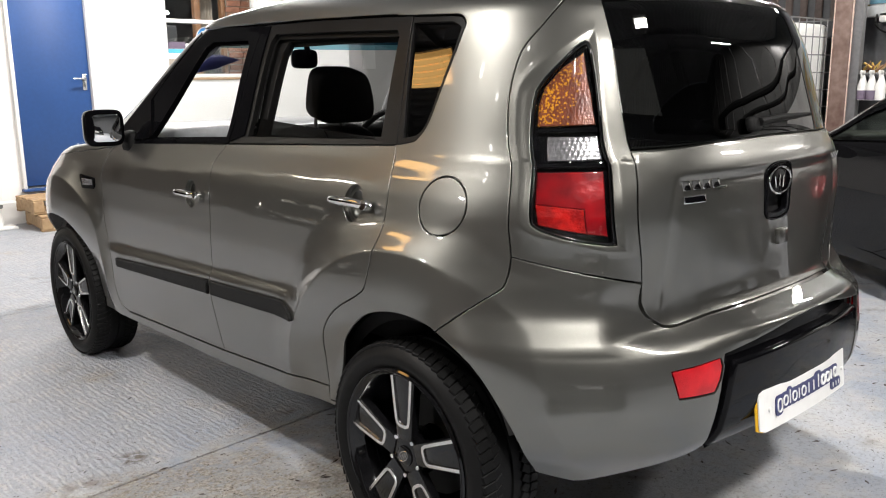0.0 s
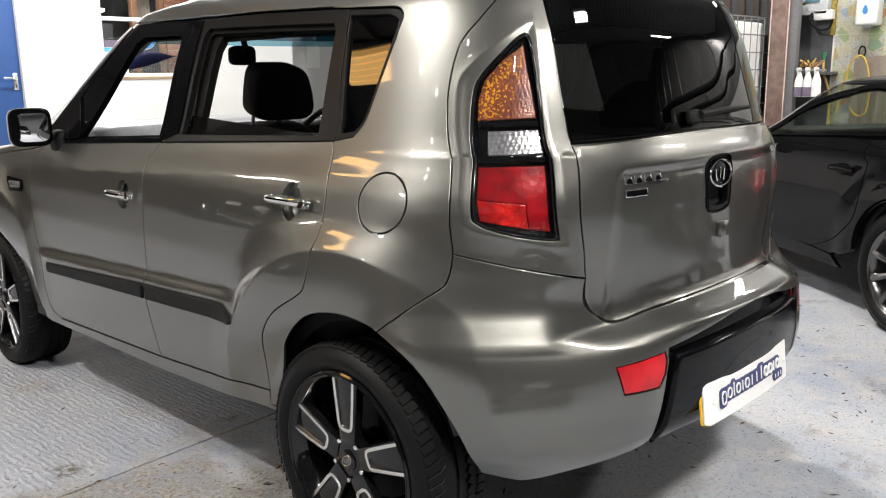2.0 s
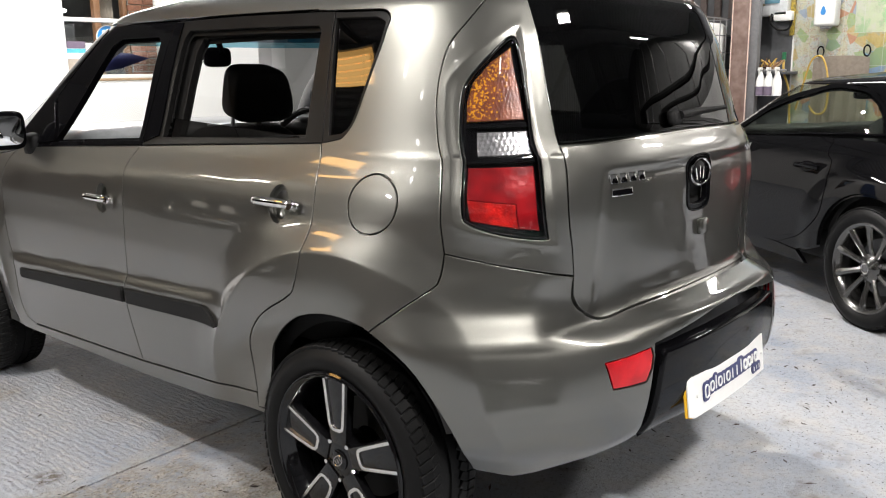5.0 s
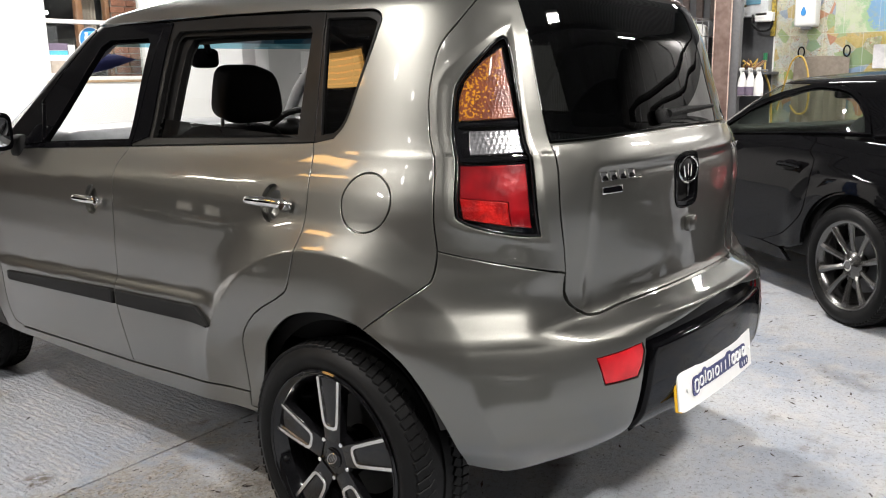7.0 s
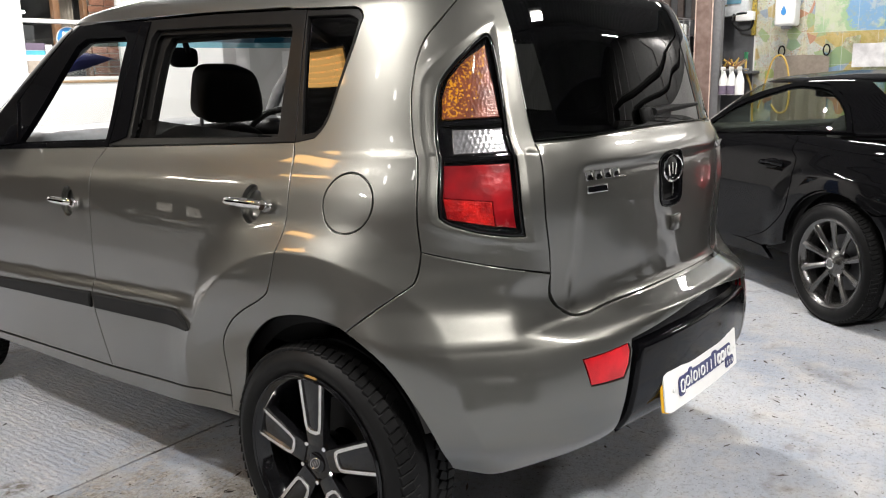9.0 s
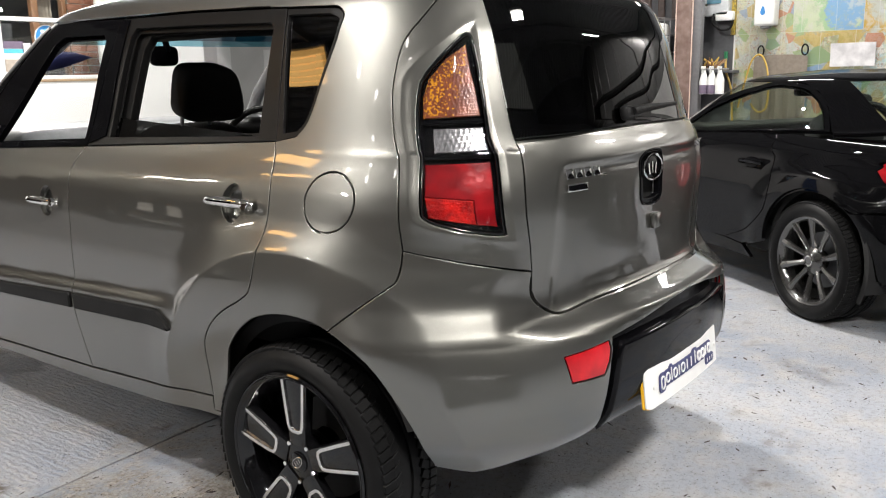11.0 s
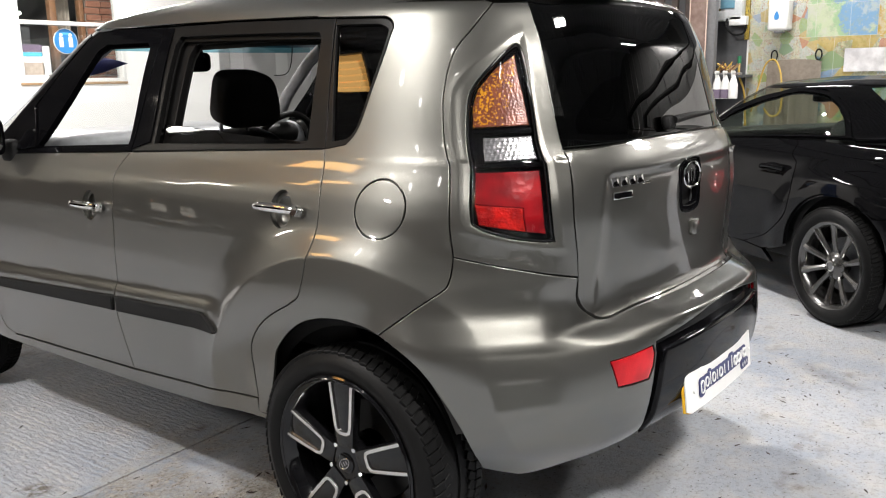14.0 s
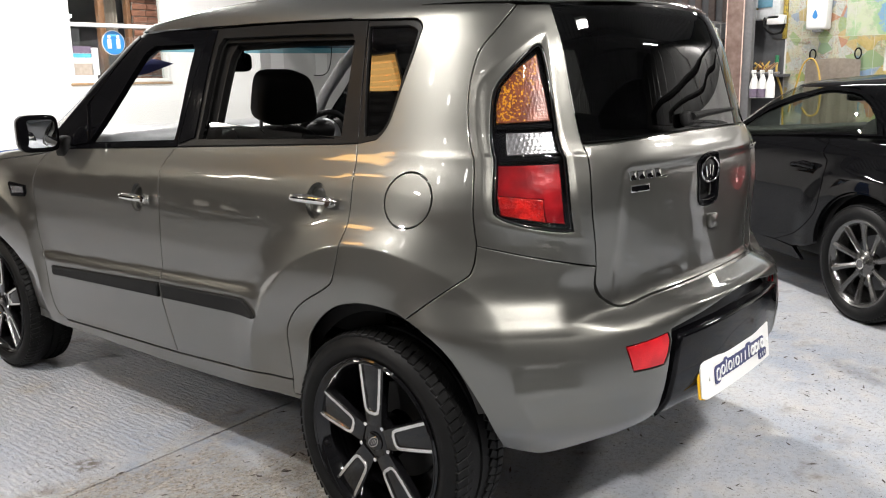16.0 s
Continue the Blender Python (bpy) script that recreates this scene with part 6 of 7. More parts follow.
# ---- the workshop ----
WEST, EAST, SOUTH, NORTH = -9.5, 7.35, -7.0, 6.9
TILT_J = math.tan(radians(3.5))
edges = [SOUTH - 0.3, -3.97, -1.47, 1.03, 3.55, 6.05, NORTH + 0.3]
for i, (a, c) in enumerate(zip(edges, edges[1:])):
    # each bay of the slab, with a narrow joint between bays
    x0, x1 = WEST - 0.3, EAST + 0.3
    bm = bmesh.new()
    sl = [0 if e in (edges[0], edges[-1]) else TILT_J for e in (a, c)]
    g = 0.004
    ya0, ya1, yc0, yc1 = a + g + sl[0] * (x0 + 1), a + g + sl[0] * (x1 + 1), c - g + sl[1] * (x0 + 1), c - g + sl[1] * (x1 + 1)
    vs = [bm.verts.new(p) for p in ((x0, ya0, 0), (x1, ya1, 0), (x1, yc1, 0), (x0, yc0, 0))]
    f = bm.faces.new(vs)
    ex = bmesh.ops.extrude_face_region(bm, geom=[f])
    bmesh.ops.translate(bm, vec=(0, 0, -0.12), verts=[v for v in ex["geom"] if isinstance(v, bmesh.types.BMVert)])
    part("floor", bm, FLOOR)["kind"] = "structure"
tagged(part("floor_bed", block(-1.1, 0, -0.075, 17.4, 14.2, 0.1, 0), GREY), "", "", "", "structure")


def wall(name, boxes, mat):
    bm = bmesh.new()
    for cx, cy, cz, sx, sy, sz in boxes:
        block(cx, cy, cz, sx, sy, sz, 0, into=bm)
    return tagged(part(name, bm, mat), "", "", "", "structure")


def span(x0, x1, z0, z1, y=NORTH + 0.075, t=0.15):
    return ((x0 + x1) / 2, y, (z0 + z1) / 2, x1 - x0, t, z1 - z0)


DX0, DX1, DZ0, DZ1 = 0.165, 0.925, 0.33, 2.35
WX0, WX1, WZ0, WZ1 = 1.69, 2.83, 1.36, 2.62
wall("wall_north", [span(-1.6, DX0, 0, CEILING), span(DX0, DX1, 0, DZ0), span(DX0, DX1, DZ1, CEILING), span(DX1, WX0, 0, CEILING), span(WX0, WX1, 0, WZ0), span(WX0, WX1, WZ1, CEILING), span(WX1, 4.08, 0, CEILING)], WHITE)
# recess beyond the office
wall("wall_recess", [(4.04, 8.2, CEILING / 2, 0.08, 2.45, CEILING), (5.9, 9.36, CEILING / 2, 3.9, 0.1, CEILING), (EAST + 0.55, 8.2, CEILING / 2, 0.1, 2.5, CEILING), (EAST + 0.3, 7.0, CEILING / 2, 0.5, 0.1, CEILING), (5.9, 8.2, CEILING + 0.06, 3.9, 2.5, 0.1)], PLASTER)
wall("floor_recess", [(5.9, 8.3, -0.05, 3.8, 2.2, 0.1)], FLOOR)
wall("wall_west", [(WEST - 0.075, 3.2, CEILING / 2, 0.15, 20.6, CEILING)], WHITE)
# deep bay beyond the door, unseen; its white ceiling brightens the car doors' reflection
wall("wall_bay", [(-1.52, 10.0, CEILING / 2, 0.15, 6.2, CEILING), (-5.5, 13.3, CEILING / 2, 8.1, 0.15, CEILING)], WHITE)
wall("ceiling_bay", [(-5.5, 10.1, CEILING + 0.06, 8.2, 6.5, 0.1)], WHITE)
wall("floor_bay", [(-5.55, 10.3, -0.061, 8.3, 6.15, 0.12)], FLOOR)
# unseen dark sheets, added so the doors mirror something dark
wall("added_dado_west", [(WEST + 0.01, 3.1, 1.5, 0.02, 20.2, 3.0), (-5.5, 13.21, 1.5, 7.8, 0.02, 3.0), (-1.61, 10.1, 1.5, 0.02, 6.2, 3.0)], BROWN)
wall("wall_south", [(-1.1, SOUTH - 0.075, CEILING / 2, 17.2, 0.15, CEILING)], GREY)
wall("wall_east", [(EAST + 0.075, 0, CEILING / 2, 0.15, 14.2, CEILING)], GREY)

# ceiling of ribbed sheets on purlins
xs = np.arange(WEST, EAST, 0.05)
prof = [0.02 if (k // 2) % 2 else 0.0 for k in range(len(xs))]
vs = [(x, y, CEILING + p) for y in (SOUTH, NORTH) for x, p in zip(xs, prof)]
n = len(xs)
tagged(mesh("ceiling", vs, [(k, k + 1, n + k + 1, n + k) for k in range(n - 1)], CEILMAT, None, None, False), "", "", "", "structure")
wall("roof_deck", [(-1.1, 0, CEILING + 0.12, 17.2, 14.2, 0.1)], GREY)
for y in (-5.2, -3.0, -0.8, 1.4, 3.6, 5.8):
    bm = block((WEST + EAST) / 2, y, CEILING - 0.02, EAST - WEST, 0.06, 0.014, 0.002)
    block((WEST + EAST) / 2, y, CEILING - 0.09, EAST - WEST, 0.012, 0.13, 0.002, into=bm)
    block((WEST + EAST) / 2, y, CEILING - 0.16, EAST - WEST, 0.06, 0.014, 0.002, into=bm)
    tagged(part("purlin", bm, STEEL), "", "", "", "structure")

# ceiling lights, out of view; some added only to brighten walls and reflections
for lx, ly, turn, length, watts, tint in LAMPS:
    t = thing("ceiling_light", lx, ly, CEILING - 0.30, "white batten light with a lit diffuser, out of view under the ceiling", "light", "ceiling lights")
    m = pose(lx, ly, CEILING - 0.27, 0, 0, turn)
    part("housing", block(0, 0, 0.02, 0.13, length + 0.06, 0.07, 0.012, m=m), OFFWHITE, t)
    part("diffuser", block(0, 0, -0.035, 0.11, length, 0.04, 0.015, 3, m=m), GLOW, t)
    for s in (-1, 1):
        part("hanger", tube([(lx + 0.3 * s * math.sin(radians(-turn)), ly + 0.3 * s * math.cos(radians(turn)), CEILING - 0.22), (lx + 0.3 * s * math.sin(radians(-turn)), ly + 0.3 * s * math.cos(radians(turn)), CEILING + 0.01)], 0.006, 8), STEEL, t)
wl = thing("amber_ceiling_panel", -3.92, 3.95, 3.9, "amber lit ribbed panel under the ceiling", "light")
part("housing", block(0, 0, 0.10, 0.62, 1.75, 0.10, 0.02, m=WARM_POSE), STEEL, wl)
for i in range(6):
    part("rib", block(-0.25 + 0.1 * i, 0, 0.03, 0.085, 1.66, 0.03, 0.012, 2, m=WARM_POSE), WARMGLOW, wl)
part("hanger", tube([(-3.92, 3.95, 3.9), (-3.92, 3.95, CEILING + 0.01)], 0.01, 8), STEEL, wl)

# blue door with frame, lever and pallet steps
d = thing("door_1", (DX0 + DX1) / 2, NORTH, DZ0, "blue painted flush door with a steel lever handle", "door", kind="structure")
part("door_leaf", block((DX0 + DX1) / 2, NORTH + 0.03, (DZ0 + DZ1) / 2, DX1 - DX0 - 0.064, 0.044, DZ1 - DZ0 - 0.04, 0.003), BLUE, d)
for x in (DX0 + 0.015, DX1 - 0.015):
    part("door_jamb", block(x, NORTH + 0.03, (DZ0 + DZ1) / 2, 0.03, 0.16, DZ1 - DZ0, 0.003), WHITE, d)
part("door_head", block((DX0 + DX1) / 2, NORTH + 0.03, DZ1 - 0.0, DX1 - DX0 - 0.06, 0.16, 0.034, 0.003), WHITE, d)
part("threshold", block((DX0 + DX1) / 2, NORTH - 0.01, DZ0 - 0.012, DX1 - DX0 + 0.02, 0.16, 0.024, 0.004), BLUE, d)
hx, hz = DX1 - 0.085, 1.36
lever = part("lever_plate", block(hx, NORTH + 0.002, hz - 0.03, 0.042, 0.010, 0.16, 0.004), MACHINED, d)
part("lever", tube([(hx, NORTH, hz), (hx, NORTH - 0.05, hz), (hx - 0.03, NORTH - 0.055, hz + 0.002), (hx - 0.12, NORTH - 0.052, hz + 0.004)], 0.009, 10), MACHINED, lever)
part("keyhole", block(hx, NORTH - 0.004, hz - 0.075, 0.01, 0.003, 0.02, 0.001), DARK, lever)


def pallet(cx, cy, z, turn, label, lx=0.8, ly=0.42):
    """A small pallet: deck boards, three bearers, base boards."""
    t = thing("pallet", cx, cy, z, label, "pallet", "pallet steps")
    m = pose(cx, cy, z, 0, 0, turn)
    for i in range(3):
        part("deck_board", block(0, -ly / 2 + 0.07 + i * (ly - 0.14) / 2, 0.132, lx, 0.115, 0.02, 0.004, 1, m=m), WOOD, t)
    for i in range(3):
        part("bearer", block(-lx / 2 + 0.05 + i * (lx - 0.10) / 2, 0, 0.071, 0.095, ly, 0.10, 0.005, 1, m=m), WOOD, t)
    for i in range(2):
        part("base_board", block(0, -ly / 2 + 0.05 + i * (ly - 0.10), 0.010, lx, 0.09, 0.02, 0.004, 1, m=m), WOOD, t)
    return t


pallet(0.60, 6.52, 0.0, -4, "lower worn wooden pallet used as a door step", 0.95, 0.62)
pallet(0.55, 6.62, 0.143, 3, "upper worn wooden pallet used as a door step", 0.95, 0.45)

# white jack stand beside the steps
st = thing("support_stand", -0.12, 6.72, 0, "white painted steel support stand beside the door", "stand")
part("foot", block(-0.12, 6.72, 0.012, 0.26, 0.22, 0.024, 0.004), OFFWHITE, st)
part("post", tube([(-0.12, 6.72, 0.02), (-0.12, 6.72, 0.36)], 0.032, 14), OFFWHITE, st)
part("collar", lathe([(0.036, -0.03), (0.046, -0.025), (0.046, 0.025), (0.036, 0.03)], 20, m=Matrix.Translation((-0.12, 6.72, 0.22)) @ Matrix.Rotation(radians(90), 4, "Y")), STEEL, st)
part("saddle", block(-0.12, 6.72, 0.24, 0.30, 0.12, 0.02, 0.004), OFFWHITE, st)

# office window in the white wall
w = thing("window_1", (WX0 + WX1) / 2, NORTH, WZ0, "white framed office window with notices stuck inside", "window", kind="structure")
for x in (WX0 + 0.02, WX1 - 0.02):
    part("window_frame", block(x, NORTH + 0.05, (WZ0 + WZ1) / 2, 0.04, 0.12, WZ1 - WZ0, 0.004), OFFWHITE, w)
for z in (WZ0 + 0.02, 1.95, WZ1 - 0.02):
    part("window_rail", block((WX0 + WX1) / 2, NORTH + 0.05, z, WX1 - WX0 - 0.08, 0.11, 0.04, 0.004), OFFWHITE, w)
part("window_sill", block((WX0 + WX1) / 2, NORTH + 0.02, WZ0 - 0.012, WX1 - WX0 + 0.02, 0.07, 0.026, 0.006), WOOD, w)
for z0, z1 in ((WZ0 + 0.04, 1.93), (1.97, WZ1 - 0.04)):
    ob = part("pane", block((WX0 + WX1) / 2, NORTH + 0.07, (z0 + z1) / 2, WX1 - WX0 - 0.08, 0.006, z1 - z0, 0), CLEAR, w)
    ob.visible_shadow = False
# office behind it: dim room with timber and a brick pier
wall("office_wall", [(2.3, 9.0, 1.5, 3.4, 0.1, 3.0), (0.65, 8.0, 1.5, 0.1, 2.0, 3.0), (4.0, 8.0, 1.5, 0.1, 2.0, 3.0), (2.3, 8.0, 3.05, 3.4, 2.1, 0.1), (2.3, 8.0, -0.05, 3.4, 2.0, 0.1)], GREY)
bm = block(2.30, 7.35, 1.5, 0.07, 0.08, 2.6, 0.006)
tagged(part("timber_post", bm, OAK), "varnished brown timber post inside the office", "post")
tagged(part("timber_post", block(2.62, 7.35, 1.5, 0.05, 0.08, 2.6, 0.006), OAK), "varnished brown timber post inside the office", "post")
cur = bmesh.new()
fold = [(2.34 + 0.24 * k / 24, 7.5 + 0.02 * math.sin(k * 1.6)) for k in range(25)]
for (xa, ya), (xb, yb) in zip(fold, fold[1:]):
    cur.faces.new([cur.verts.new(p) for p in ((xa, ya, 1.9), (xb, yb, 1.9), (xb, yb, 2.8), (xa, ya, 2.8))])
bmesh.ops.remove_doubles(cur, verts=cur.verts, dist=0.0005)
bmesh.ops.solidify(cur, geom=list(cur.faces), thickness=0.004)
tagged(part("curtain", cur, TOWEL), "beige folded curtain behind the office window", "curtain")
pier = tagged(part("brick_pier", block(2.86, 7.45, 1.5, 0.36, 0.2, 2.7, 0), MORTAR), "red brick pier inside the office window", "pier")
proto = None
for row in range(20):
    for col in range(2):
        bx = 2.77 + 0.18 * col + (0.0 if row % 2 else -0.02)
        if proto is None:
            proto = part("brick", block(0, 0, 0, 0.17, 0.02, 0.062, 0.003, 1), BRICK).data
            bpy.data.objects.remove(bpy.data.objects["brick"])
        ob = new("brick", proto)
        ob.matrix_world = Matrix.Translation((bx, 7.342, 1.25 + row * 0.073))
        adopt(ob, pier)
cabin = thing("office_cabinet", 1.95, 7.7, 1.0, "dark cabinet with a long pale lamp above it inside the office", "cabinet")
part("body", block(1.95, 7.8, 1.5, 0.5, 0.3, 0.9, 0.01), GREY, cabin)
part("lamp_strip", block(1.92, 7.55, 2.08, 0.30, 0.04, 0.035, 0.01), GLOW, cabin)

# blue round sign and posters on the window
sx, sz = 2.215, 1.775
sg = tagged(part("round_sign", lathe([(0, -0.003), (0.128, -0.003), (0.13, 0), (0.13, 0.003), (0, 0.003)], 40, m=Matrix.Translation((sx, NORTH + 0.06, sz)) @ Matrix.Rotation(radians(90), 4, "Z")), OFFWHITE), "round blue distance-keeping sign with two plain white figures on the window", "sign")
part("sign_field", lathe([(0, -0.002), (0.121, -0.002), (0.122, 0.0)], 40, m=Matrix.Translation((sx, NORTH + 0.054, sz)) @ Matrix.Rotation(radians(90), 4, "Z")), SIGNBLUE, sg)
for dx in (-0.05, 0.05):
    bm = block(sx + dx, NORTH + 0.050, sz - 0.01, 0.045, 0.003, 0.10, 0.012, 2)
    lathe([(0, -0.002), (0.018, -0.002), (0.018, 0.002)], 16, into=bm, m=Matrix.Translation((sx + dx, NORTH + 0.050, sz + 0.062)) @ Matrix.Rotation(radians(90), 4, "Z"))
    part("pictogram", bm, OFFWHITE, sg)
part("sign_band", block(sx, NORTH + 0.050, sz + 0.075, 0.07, 0.003, 0.02, 0.003), CYAN, sg)
ps = tagged(part("poster", block(1.87, NORTH + 0.06, 1.53, 0.26, 0.004, 0.30, 0), OFFWHITE), "white and purple printed poster on the office window", "poster")
for z, h, mt in ((1.70, 0.07, PURPLE), (1.64, 0.04, CYAN), (1.50, 0.12, TOWEL)):
    part("print_band", block(1.86, NORTH + 0.056, z, 0.20, 0.003, h, 0), mt, ps)
tagged(part("notice", block(1.99, NORTH + 0.056, 1.58, 0.08, 0.003, 0.28, 0.03, 3), OFFWHITE), "narrow white notice on the office window", "notice")

# cable on the white wall, seen through the cabin
tagged(part("wall_cable", tube(spline([(7.45, 9.295, 2.3), (7.40, 9.295, 1.7), (7.25, 9.27, 1.45), (7.0, 9.295, 1.42)], 6), 0.008, 8), PLASTIC), "thin black cable on the white wall", "cable")
for x, z in ((6.25, 1.66), (7.18, 1.6)):
    tagged(part("paper_notice", block(x, 9.304, z, 0.26, 0.004, 0.36, 0), OFFWHITE), "small white paper notice on the wall", "notice")

# ---- east wall: cladding, column, shelf, maps ----
bm = bmesh.new()
for k in range(26):
    block(EAST - 0.02, 2.2 + 0.17 * k, 3.0, 0.03, 0.085, 2.2, 0.01, 1, into=bm)
tagged(part("wall_cladding", bm, BROWN), "", "", "", "structure")
col = thing("steel_column", EAST - 0.25, 2.12, 0, "maroon painted steel column with worn edges, their bright light painted on", "column", kind="structure")
# pale strips: worn edges with their highlight put into the colour
for y in (2.0, 2.19):
    part("worn_lit_edge", block(EAST - 0.432, y, CEILING / 2, 0.008, 0.012, CEILING - 0.01, 0.002), BARE_LIT_EDGE, col)
part("flange", block(EAST - 0.42, 2.095, CEILING / 2, 0.016, 0.20, CEILING, 0.002), WORN, col)
part("web", block(EAST - 0.29, 2.095, CEILING / 2, 0.24, 0.012, CEILING, 0.002), MAROON, col)
part("flange", block(EAST - 0.16, 2.095, CEILING / 2, 0.016, 0.20, CEILING, 0.002), MAROON, col)
post = thing("grey_post", EAST - 0.3, 1.97, 0, "grey painted boxed upright beside the column", "post", kind="structure")
part("casing", block(EAST - 0.36, 1.96, CEILING / 2, 0.10, 0.10, CEILING, 0.004), material("grey_paint", (0.16, 0.16, 0.165), 0.5), post)

# liquid tank in a wire cage
tk = thing("caged_tank", EAST - 0.75, 2.85, 0, "white plastic liquid tank in a galvanised wire cage", "tank")
part("stand", block(EAST - 0.75, 2.85, 0.37, 1.1, 1.2, 0.74, 0.01), MAROON, tk)
part("bottle", block(EAST - 0.75, 2.85, 1.31, 0.94, 1.10, 1.08, 0.06, 3), TANK, tk)
bx0, bx1, by0, by1 = EAST - 1.25, EAST - 0.25, 2.26, 3.44
for i in range(7):
    z = 0.80 + i * 0.182
    part("cage_hoop", tube([(bx0, by0, z), (bx1, by0, z), (bx1, by1, z), (bx0, by1, z)], 0.007, 6, closed=True), STEEL, tk)
for i in range(7):
    y = by0 + (by1 - by0) * i / 6
    part("cage_bar", tube([(bx0, y, 0.75), (bx0, y, 1.90)], 0.006, 6), STEEL, tk)
for i in range(1, 6):
    x = bx0 + (bx1 - bx0) * i / 6
    part("cage_bar", tube([(x, by0, 0.75), (x, by0, 1.90)], 0.006, 6), STEEL, tk)

# shelf with sprayer bottles
sh = thing("bottle_shelf", EAST - 0.15, 1.75, 1.0, "grey steel wall shelf with a hanging rail", "shelf")
part("shelf_board", block(EAST - 0.17, 1.84, 1.30, 0.34, 0.48, 0.03, 0.004), GREY, sh)
part("rail", tube([(EAST - 0.36, 1.60, 1.33), (EAST - 0.36, 2.08, 1.33)], 0.011, 10), STEEL, sh)
for y in (1.80, 2.07):
    part("bracket", block(EAST - 0.19, y, 1.22, 0.34, 0.02, 0.14, 0.003), GREY, sh)


def sprayer(y, fluid, label):
    t = thing("spray_bottle", EAST - 0.40, y, 1.06, label, "bottle", "spray bottles")
    o = Matrix.Translation((EAST - 0.40, y, 1.06)) @ Matrix.Rotation(radians(-90), 4, "Y")
    part("bottle", lathe([(0, 0), (0.044, 0.0), (0.048, 0.008), (0.048, 0.15), (0.040, 0.18), (0.022, 0.235), (0.016, 0.25), (0.016, 0.262), (0, 0.262)], 24, m=o), TANK, t)
    part("fluid", lathe([(0.0485, 0.004), (0.0488, 0.01), (0.0488, 0.095), (0.0485, 0.1)], 24, m=o), fluid, t)
    bm = block(EAST - 0.425, y, 1.345, 0.10, 0.026, 0.035, 0.008)
    block(EAST - 0.455, y, 1.315, 0.012, 0.018, 0.05, 0.004, into=bm)
    part("trigger_head", bm, OFFWHITE, t)


for y, fl in ((1.855, PURPLE), (1.765, PURPLE), (1.675, TANK)):
    sprayer(y, fl, "white trigger spray bottle hanging on the shelf rail" + (", purple fluid inside" if fl is PURPLE else ""))
# clutter on the shelf: a heap of brushes
br = thing("brush_heap", EAST - 0.2, 1.85, 1.315, "heap of brown brushes and rags on the shelf", "brushes")
for i in range(26):
    a = random.uniform(0, math.pi)
    y = 1.85 + random.uniform(-0.12, 0.14)
    part("bristle_stick", tube([(EAST - 0.25, y, 1.325 + random.uniform(0, 0.04)), (EAST - 0.25 + 0.05 * math.cos(a), y + random.uniform(-0.12, 0.12), 1.36 + random.uniform(0, 0.1))], random.uniform(0.005, 0.012), 6), random.choice((OAK, WOOD, YELLOW, DARK)), br)
up = thing("supply_box", EAST - 0.1, 1.80, 1.9, "pale grey electrical box with a glass front and a black lead", "box")
part("case", block(EAST - 0.08, 1.86, 2.08, 0.14, 0.30, 0.34, 0.012), material("pale_grey_plastic", (0.5, 0.52, 0.53), 0.4), up)
part("window", block(EAST - 0.155, 1.87, 2.12, 0.012, 0.16, 0.16, 0.006), material("box_glass", (0.12, 0.25, 0.33), 0.1), up)
part("socket", block(EAST - 0.10, 1.755, 1.905, 0.10, 0.19, 0.10, 0.01), OFFWHITE, up)
part("lead", tube(spline([(EAST - 0.17, 1.86, 1.93), (EAST - 0.20, 1.86, 1.84), (EAST - 0.15, 1.79, 1.76), (EAST - 0.12, 1.69, 1.77), (EAST - 0.12, 1.66, 1.86)], 6), 0.012, 8), PLASTIC, up)
yb = thing("yellow_valve", EAST - 0.1, 1.98, 2.02, "yellow valve on a small bracket", "valve")
part("valve", block(EAST - 0.1, 1.97, 2.03, 0.10, 0.09, 0.06, 0.02, 3), YELLOW, yb)
part("pipe", tube([(EAST - 0.1, 1.97, 2.0), (EAST + 0.01, 1.97, 2.0)], 0.014, 8), STEEL, yb)
# ribbed cladding and slung cables further along the wall
bm = bmesh.new()
for k in range(10):
    block(EAST - 0.03, -6.7 + 0.54 * k + 0.05 * (k % 3), 3.2, 0.05, 0.03, 1.7, 0.008, 1, into=bm)
block(EAST - 0.006, -4.2, 3.2, 0.012, 5.4, 1.7, 0, into=bm)
tagged(part("wall_lining", block(EAST - 0.02, -4.2, 1.18, 0.04, 5.4, 2.34, 0.003), WHITE), "", "", "", "structure")
tagged(part("wall_lining", block(EAST - 0.02, 5.2, 0.94, 0.04, 3.3, 1.88, 0.003), WHITE), "", "", "", "structure")
tagged(part("wall_cladding", bm, SHEET), "", "", "", "structure")
for run, r in (([(0.2, 4.12), (-0.87, 3.27), (-2.0, 2.98), (-2.69, 2.85), (-3.36, 2.68), (-3.99, 2.72), (-4.99, 2.95), (-6.9, 3.3)], 0.05), ([(-0.3, 4.12), (-0.9, 2.85), (-1.95, 2.47), (-2.79, 2.54), (-3.25, 2.46), (-4.4, 2.6), (-6.9, 2.9)], 0.035)):
    tagged(part("slung_cable", tube(spline([(6.85, y, z) for y, z in run], 6), r, 8), PLASTIC), "thick black cable slung along the workshop wall", "cable", "slung cables")
